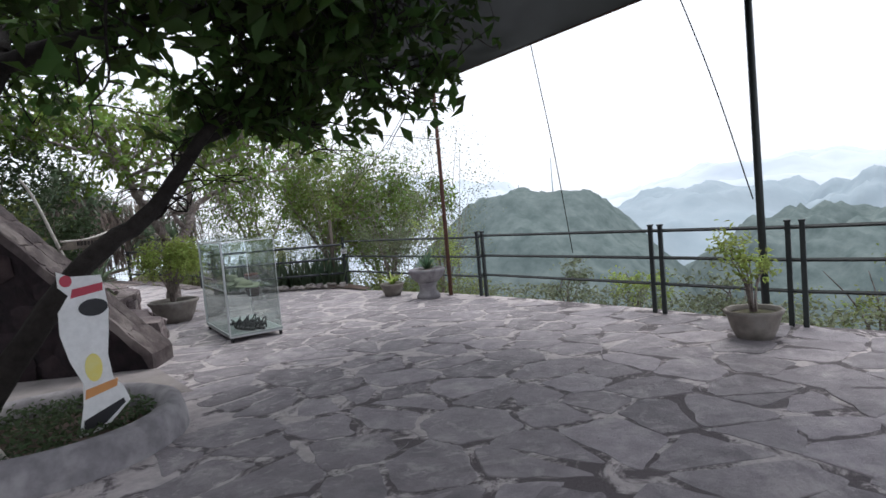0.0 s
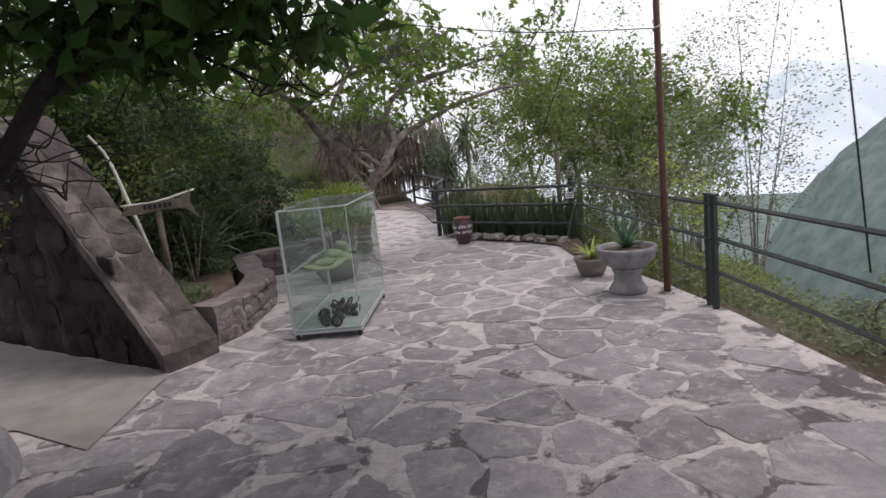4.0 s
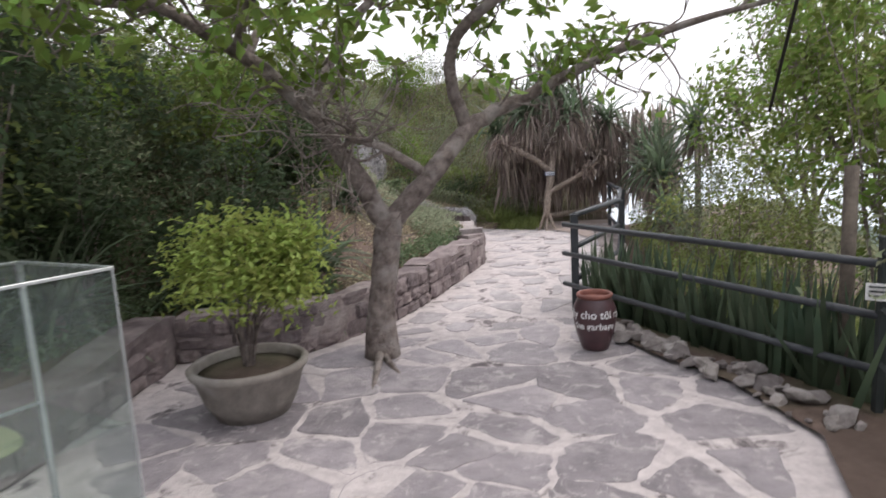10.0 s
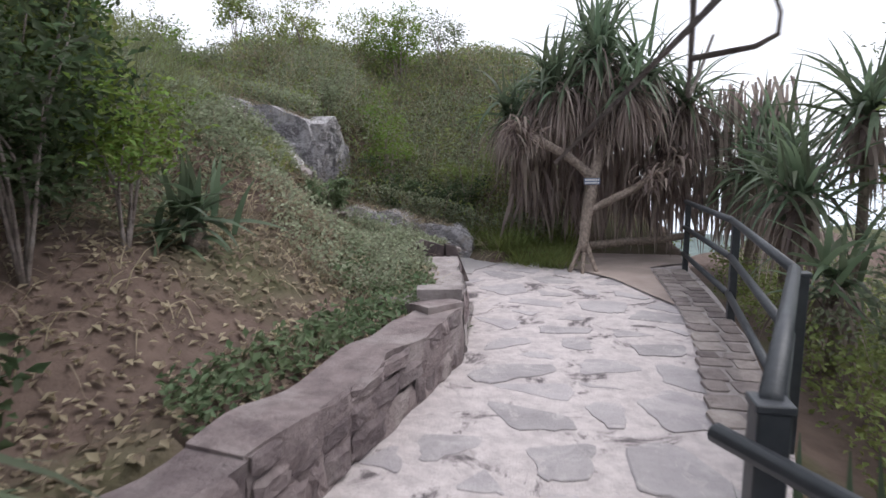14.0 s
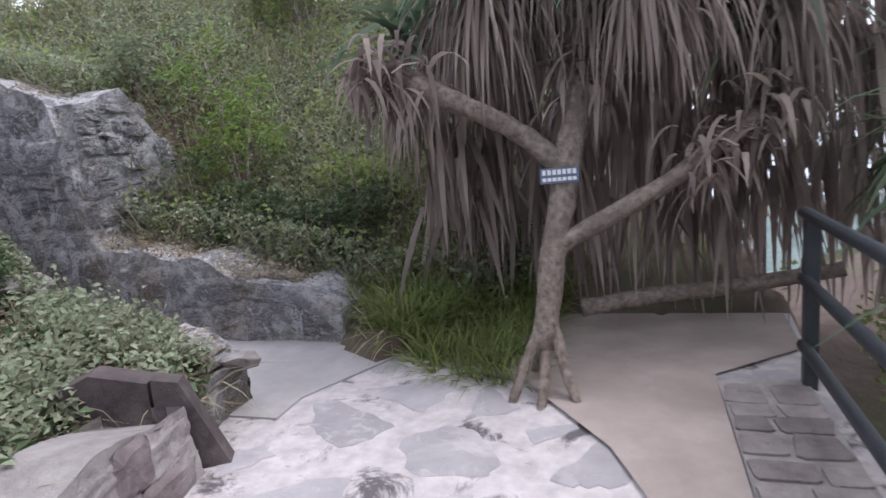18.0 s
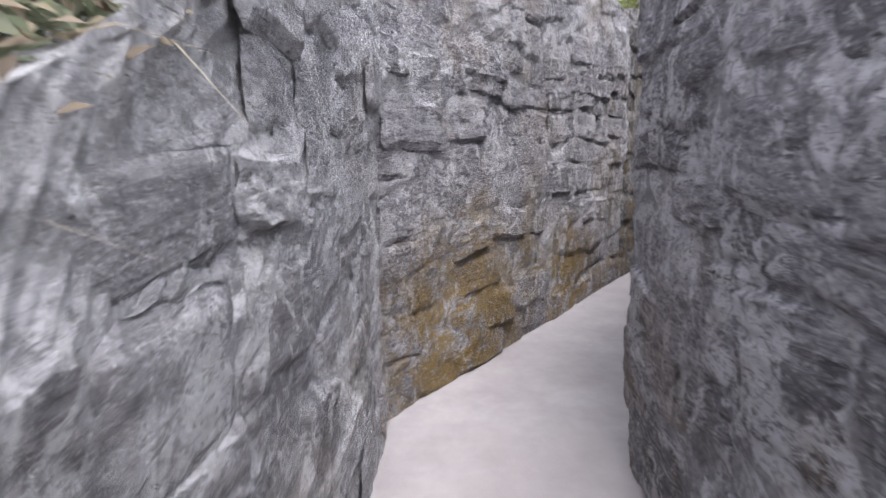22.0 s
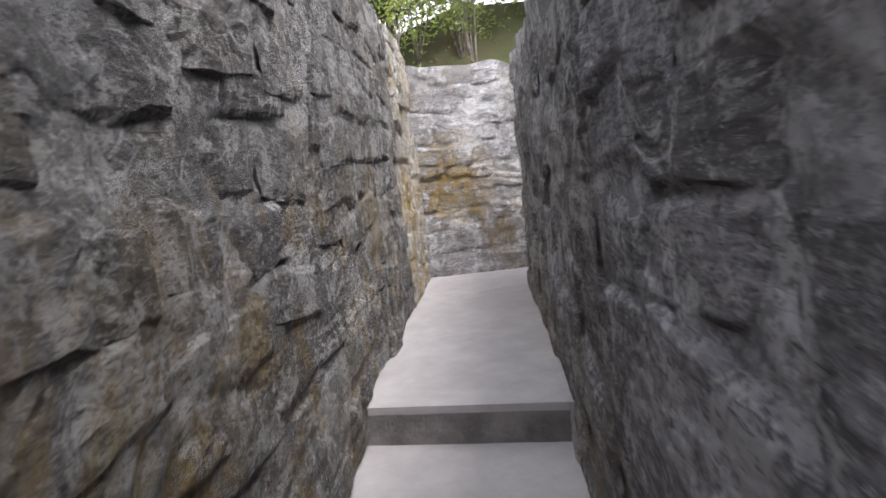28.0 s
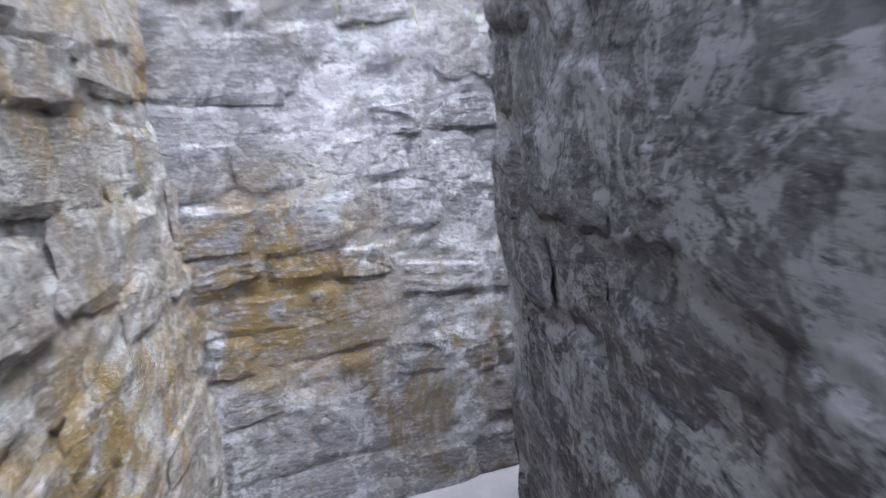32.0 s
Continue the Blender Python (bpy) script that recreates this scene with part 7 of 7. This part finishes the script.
cover("slope_leaves", "low leaves growing between dry stalks", M_FERN, scatter(26000, -9, 2.2, 17, 24, is_north), 0.5, 0.06, 0.4)
cover("wall_top_plants", "green weeds on the ledge at the entry of the cutting", M_WEED, scatter(20000, -2.2, 1.0, 13.9, 15.65, lambda x, y: is_west(x, y) & (np.sin(3 * x) + np.sin(4 * y) > -0.4)), 0.16, 0.055)
cover("slope_weeds", "dense small-leaved weeds on the slope beside the entry", M_WEED, scatter(60000, -2.6, 2.3, 17.0, 20.0, lambda x, y: is_north(x, y) & (np.sin(2.7 * x + 1) + np.sin(3.1 * y) > -0.7)), 0.42, 0.038, 0.35)
cover("ledge_weeds", "leafy green weeds covering the slope above the entry", M_WEED, scatter(15000, -3.4, 0.9, 12.8, 15.7, lambda x, y: ~inside(FLAT, x, y) & ~inside(CUT, x, y) & (y < 15.66) & (away(BANK_W, x, y) > 0.3) & (np.sin(2.2 * x) + np.sin(2.9 * y + x) > -0.3)), 0.3, 0.045, 0.4)
cover("rubble_litter", "pale dry leaves and chips on the ledges", M_DRY, scatter(34000, -3.0, 1.2, 13.6, 17.8, lambda x, y: ~inside(CUT, x, y) & ~inside(FLAT, x, y)), 0.14, 0.035, 0.9)
cover("wall_top_weeds", "small weeds rooted along the broken top of the cutting wall", M_WEED, scatter(16000, -3.2, 0.85, 15.3, 15.68, lambda x, y: np.sin(4.1 * x + 1) + np.sin(7.3 * x) + np.sin(9 * y + 3 * x) > -1.3), 0.17, 0.042, 0.4)
cover("wall_top_litter", "dry leaves and stone chips on the broken wall top", M_DRY, scatter(14000, -3.2, 0.85, 15.28, 15.69, lambda x, y: x > -9), 0.03, 0.04, 0.9)
grass("straw_stalks", "pale dry stalks hanging on the slope beside the entry", M_DRY, scatter(9000, -3.6, 1.6, 12.6, 19.5, lambda x, y: is_west(x, y) | is_north(x, y)), 0.45, 0.009, 1.6, 0.7)
grass("tall_grass", "tall straw and green grass on top of the bank", M_GRASS, scatter(24000, -9, 0.2, 6, 15.5, lambda x, y: is_west(x, y) & (away(BANK_W, x, y) > 2.6)), 0.75)
grass("dry_grass", "dry straw-coloured grass on the slope", M_DRY, scatter(14000, -9, 2.0, 17, 24, is_north), 0.6)
grass("green_grass", "long yellow-green grass on the slope", M_GRASS, scatter(16000, -9, 2.2, 17.2, 24, is_north), 0.5)
grass("verge_grass", "lush grass in front of the screw pine", M_FERN, scatter(13000, 0.9, 2.5, 15.9, 17.8, lambda x, y: inside([(0.85, 17.0), (1.35, 16.55), (1.75, 16.2), (2.32, 16.0), (2.4, 17.7), (0.9, 17.7)], x, y)), 0.36, 0.014, 1.2, 0.5)
grass("dry_grass", "dry stalks hanging on the brown bank", M_DRY, scatter(5000, -4, 1.2, 9.5, 15.5, lambda x, y: is_west(x, y) & (away(BANK_W, x, y) > 1.2)), 0.35, 0.01, 1.8, 0.8)
cover("east_undergrowth", "feathery yellow-green undergrowth below the fence", M_FERN, scatter(90000, 2.5, 10, 4, 18, lambda x, y: is_east(x, y) & (away(EAST, x, y) > 0.25)), 0.5, 0.05, 0.4)
cover("edge_undergrowth", "green scrub at the foot of the terrace railing", M_BUSH, scatter(40000, 1.8, 9, -7, 5, lambda x, y: is_east(x, y) & (away(EAST, x, y) > 0.15)), 0.35, 0.06, 0.45)


def shrub(name, label, x, y, rx, rz, leaves, size, mat, z=None, stems=5, group="", bark=M_BARK, dense=0.25):
    z0 = float(stand_z(x, y)) if z is None else z
    t = thing(name, label, "shrub", (x, y, z0), group=group)
    st_, lf = [], []
    for k in range(stems):
        a = 2 * math.pi * (k + rng.random()) / stems
        e = np.array((rx * rng.uniform(0.15, 0.75) * math.cos(a), rx * rng.uniform(0.15, 0.75) * math.sin(a), rz * rng.uniform(0.75, 1.75)))
        line = smooth_line([(0, 0, -0.08), e * (0.35, 0.35, 0.5) + rng.normal(size=3) * 0.05, e], 4)
        st_.append(tube(line, np.linspace(0.015, 0.004, len(line)), 5))
        for q in range(3):
            lf.append(clump_points(e * (1, 1, rng.uniform(0.55, 1.08)) + rng.normal(size=3) * rx * 0.22, (rx * rng.uniform(0.3, 0.5), rx * rng.uniform(0.3, 0.5), rz * rng.uniform(0.22, 0.4)), leaves // (stems * 3), dense, 0.4))
    tagged(piece("stemwork", tubes_mesh("stemwork", st_, bark), t), kind="stuff")
    v, f = leaf_arrays(np.concatenate(lf), size, up=0.45)
    piece("crown", mesh_of("crown", v, f, mat), t)
    return t


# shrubs on the west bank
for k in range(30):
    x, y = rng.uniform(-5.5, 0.0), rng.uniform(6.2, 14.5)
    if is_west(np.array([x]), np.array([y]))[0] and away(BANK_W, x, y) > 1.5 and not (y > 12.6 and x > -3.2):
        shrub("bank_shrub", "leafy shrub crowding the bank behind the garden wall", x, y, rng.uniform(0.5, 0.9), rng.uniform(0.5, 0.95), 1500, rng.uniform(0.05, 0.09), (M_BUSH, M_BUSHD, M_FERN, M_LEAF_B)[k % 4], group="shrubs on the bank")
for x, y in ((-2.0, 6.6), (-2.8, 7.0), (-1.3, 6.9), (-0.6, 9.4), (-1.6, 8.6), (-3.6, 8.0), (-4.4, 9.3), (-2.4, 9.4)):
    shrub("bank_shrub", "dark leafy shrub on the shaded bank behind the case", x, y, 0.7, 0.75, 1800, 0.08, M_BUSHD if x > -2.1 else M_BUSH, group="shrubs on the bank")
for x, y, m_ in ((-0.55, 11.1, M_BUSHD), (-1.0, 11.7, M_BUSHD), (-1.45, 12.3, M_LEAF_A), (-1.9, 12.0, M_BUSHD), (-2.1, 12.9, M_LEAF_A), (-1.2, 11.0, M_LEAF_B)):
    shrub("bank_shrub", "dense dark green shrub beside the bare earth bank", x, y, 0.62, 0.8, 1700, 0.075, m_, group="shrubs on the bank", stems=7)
for k in range(34):
    x, y = rng.uniform(-7.5, -0.2), rng.uniform(8.0, 15.0)
    if is_west(np.array([x]), np.array([y]))[0] and away(BANK_W, x, y) > 2.2 and not (y > 12.6 and x > -3.2):
        shrub("bank_shrub", "tall light green shrub on top of the bank", x, y, rng.uniform(0.6, 1.0), rng.uniform(0.7, 1.2), 1400, rng.uniform(0.06, 0.09), (M_BUSH, M_FERN, M_LEAF_B)[k % 3], group="shrubs on the bank")
for k in range(24):
    x, y = rng.uniform(-9.0, 1.2), rng.uniform(17.6, 23.0)
    if is_north(np.array([x]), np.array([y]))[0]:
        shrub("slope_shrub", "leafy shrub on the slope above the cutting", x, y, rng.uniform(0.5, 0.9), rng.uniform(0.5, 0.9), 1300, rng.uniform(0.05, 0.08), (M_BUSH, M_FERN, M_LEAF_B)[k % 3], group="shrubs on the slope above the cutting")
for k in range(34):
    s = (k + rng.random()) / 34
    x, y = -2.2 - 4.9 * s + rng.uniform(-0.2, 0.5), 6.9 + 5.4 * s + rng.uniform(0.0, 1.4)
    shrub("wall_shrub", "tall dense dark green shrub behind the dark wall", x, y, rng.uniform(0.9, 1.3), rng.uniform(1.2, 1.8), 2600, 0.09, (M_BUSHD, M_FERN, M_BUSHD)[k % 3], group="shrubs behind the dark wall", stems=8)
for k in range(22):
    x, y = -1.5 + rng.uniform(-0.8, 0.8), 14.95 + rng.uniform(-0.6, 0.3)
    shrub("ledge_shrub", "small leafy weed on the ledge at the entry", x, y, rng.uniform(0.16, 0.26), rng.uniform(0.1, 0.2), 300, 0.04, (M_WEED, M_WEED, M_FERN)[k % 3], group="weeds on the ledge")
# shrubs and thin trees below the fence
for k, (x, y, r_, h_, m_) in enumerate(((4.7, 8.6, 1.0, 1.6, M_FERN), (5.6, 9.8, 1.2, 2.0, M_FERN), (4.3, 10.6, 0.9, 1.1, M_FERN), (5.2, 11.6, 1.1, 1.7, M_FERN), (4.6, 12.8, 0.9, 1.2, M_BUSH), (6.2, 13.0, 1.2, 2.0, M_BUSH), (6.6, 10.9, 1.3, 2.4, M_BUSH),
                                          (4.5, 6.6, 0.9, 1.4, M_BUSH), (5.3, 7.4, 1.1, 2.0, M_LEAF_B), (6.3, 8.4, 1.2, 2.4, M_BUSH), (4.2, 5.2, 0.6, 1.0, M_YELLOW), (5.0, 5.8, 0.9, 1.7, M_BUSH), (7.2, 7.2, 1.4, 2.9, M_BUSH), (8.0, 9.5, 1.5, 3.3, M_BUSHD),
                                          (7.4, 12.2, 1.4, 2.9, M_BUSHD), (8.5, 14.5, 1.6, 3.6, M_BUSH), (6.0, 15.6, 1.2, 2.2, M_BUSH), (3.9, 2.6, 0.5, 0.4, M_BUSH), (3.6, 1.4, 0.5, 0.42, M_YELLOW), (3.2, 0.2, 0.6, 0.35, M_BUSH), (3.0, -1.2, 0.7, 0.45, M_FERN), (3.4, -2.6, 0.8, 0.6, M_BUSH))):
    shrub("hillside_shrub", "feathery shrub growing on the slope beyond the fence" if y > 4 else "low green bush beyond the terrace railing", x, y, r_, h_, 2600 if r_ > 0.8 else 900, 0.055, m_, group="shrubs on the slope", stems=8 if r_ > 0.8 else 5, dense=0.1)
for k, (x, y, h) in enumerate(((5.7, 7.7, 2.2), (6.4, 8.9, 3.0), (7.2, 11.4, 4.4), (5.8, 12.6, 3.6), (7.6, 10.0, 3.6), (6.6, 14.4, 4.8), (5.2, 9.4, 3.2))):
    g0 = float(ground_z(x, y))
    tree("thin_tree", "thin light-leaved tree standing on the slope below the fence", (x, y, g0), [
        [(0, 0, -0.1, 0.05), (0.1, 0.05, h * 0.4, 0.04), (-0.05, 0.1, h * 0.7, 0.03)],
        [(0.0, 0.08, h * 0.45, 0.03), (-0.5, 0.3, h * 0.75, 0.02), (-0.9, 0.2, h * 0.95, 0.01)],
        [(0.05, 0.06, h * 0.5, 0.03), (0.4, -0.4, h * 0.8, 0.02), (0.8, -0.5, h, 0.01)],
        [(-0.05, 0.1, h * 0.68, 0.028), (0.0, 0.4, h * 0.9, 0.018), (0.1, 0.3, h * 1.08, 0.008)]], M_BARK, (M_LEAF_B, M_FERN, M_LEAF_B)[k % 3], twigs=11, twig_len=0.52, per=6, size=0.1, levels=3, leaf_from=0.15, twig_r=0.009, reach=0.2)
# plants along the tops of the cutting
for k, (x, y, r_, h_, m_) in enumerate(((-2.0, 14.9, 0.35, 0.25, M_WEED), (-3.4, 14.9, 0.5, 0.4, M_FERN), (-5.2, 16.1, 0.6, 0.7, M_FERN), (-6.6, 16.9, 0.7, 0.8, M_FERN), (-8.2, 17.9, 0.7, 0.9, M_YELLOW), (-9.6, 18.6, 0.8, 1.1, M_FERN), (-11.2, 19.7, 0.8, 1.1, M_FERN),
                                          (-13.6, 21.8, 0.8, 1.0, M_YELLOW), (-13.4, 22.8, 0.8, 1.1, M_FERN), (-12.9, 23.8, 0.8, 1.1, M_YELLOW), (-14.2, 22.4, 1.0, 1.6, M_FERN), (-13.9, 20.9, 0.9, 1.3, M_BUSH), (-12.4, 24.9, 0.8, 1.1, M_FERN), (-14.6, 23.6, 1.1, 1.9, M_BUSH),
                                          (-6.6, 20.2, 0.7, 0.6, M_BUSH), (-4.0, 18.2, 0.7, 0.6, M_BUSH), (-1.6, 17.9, 0.6, 0.5, M_BUSH), (-0.2, 17.5, 0.45, 0.4, M_BUSHD), (0.6, 17.6, 0.4, 0.45, M_BUSHD), (-0.6, 15.2, 0.3, 0.2, M_COVER))):
    shrub("cutting_shrub", "bright leafy shrub overhanging the stone cutting", x, y, r_, h_, 1300, 0.06, m_, group="shrubs over the cutting")
for k in range(30):
    a = rng.uniform(0, 1)
    q = np.array(((-15.0, 20.2) if k % 2 else (-12.6, 26.4))) * (1 - a) + np.array((-13.9, 23.5)) * a + rng.normal(size=2) * 0.35
    if away(END, q[0], q[1]) > 0.35 and not inside(CUT, q[0], q[1]):
        shrub("cutting_shrub", "bright leafy shrub overhanging the stone cutting", float(q[0]), float(q[1]), rng.uniform(0.8, 1.2), rng.uniform(1.0, 1.9), 2000, 0.08, (M_YELLOW, M_FERN, M_YELLOW, M_LEAF_B)[k % 4], group="shrubs over the cutting", stems=7)
for k in range(22):
    s = rng.uniform(0, 1)
    side = 1 if k % 2 else -1
    c = np.array((-4.5, 16.4)) * (1 - s) + np.array((-12.3, 21.2)) * s if side < 0 else np.array((-4.5, 17.6)) * (1 - s) + np.array((-10.6, 21.4)) * s
    c = c + np.array((0.53, 0.848)) * side * rng.uniform(0.6, 1.6) * (1 if side > 0 else 1)
    if not inside(CUT, c[0], c[1]) and not (side > 0 and s > 0.6):
        shrub("cutting_shrub", "bright leafy shrub overhanging the stone cutting", float(c[0]), float(c[1]), rng.uniform(0.5, 0.8), rng.uniform(0.5, 0.9), 1300, 0.065, (M_BUSH, M_FERN, M_LEAF_B)[k % 3], group="shrubs over the cutting")
n_ = 2000
bx = rng.uniform(-13.3, -11.2, n_)
by = 21.35 + (bx + 12.95) * 2.26 + rng.normal(size=n_) * 0.12
v, f = blade_arrays(np.stack([bx - 0.25, by + 0.1, np.full(n_, 2.9)], -1), np.stack([0.4 + rng.normal(size=n_) * 0.5, -0.2 + rng.normal(size=n_) * 0.5, np.ones(n_) * 0.6], -1), 0.32, 0.01, 2.6, 3)
tagged(piece("wall_top_grass", mesh_of("wall_top_grass", v, f, M_YELLOW)), "grass hanging over the end wall of the cutting", "grass", kind="stuff")

# towers on the far hill
for (x, y, z, h) in ((176, 102, -2, 10), (182, 92, -2, 18)):
    t = thing("lattice_mast", "thin grey lattice mast on the far hill", "mast", (x, y, z))
    v, f = tube([(0, 0, -4), (0, 0, h)], [0.35, 0.12], 6)
    piece("shaft", mesh_of("shaft", v, f, M_HILL2), t)

# ---------------- flagstones ----------------
cells = flag_rows()
order = sorted(range(len(cells)), key=lambda k: min(abs(cells[k][0][0] - np.interp(cells[k][0][1], [-1.2, 0, 4, 8, 13, 16], [-1.5, 0.3, 1.4, 1.9, 2.2, 1.8])), 9))
rest_v, rest_f = [], []
for rank, k in enumerate(order):
    c, q = cells[k]
    if rank < 300:
        v, f = flag_mesh(c, q)
        piece("flagstone", mesh_of("flagstone", v, f, M_FLAG), floor, m=Matrix.Translation((c[0], c[1], float(floor_z(c[0], c[1])))))
    else:
        v, f = flag_mesh(c, q, local=False)
        o = len(rest_v)
        rest_v += v
        rest_f += [tuple(i + o for i in w) for w in f]
ob = piece("flagstones", mesh_of("flagstones", rest_v, rest_f, M_FLAG_J), floor)
tagged(ob, "grey-mauve crazy paving stones", kind="stuff")
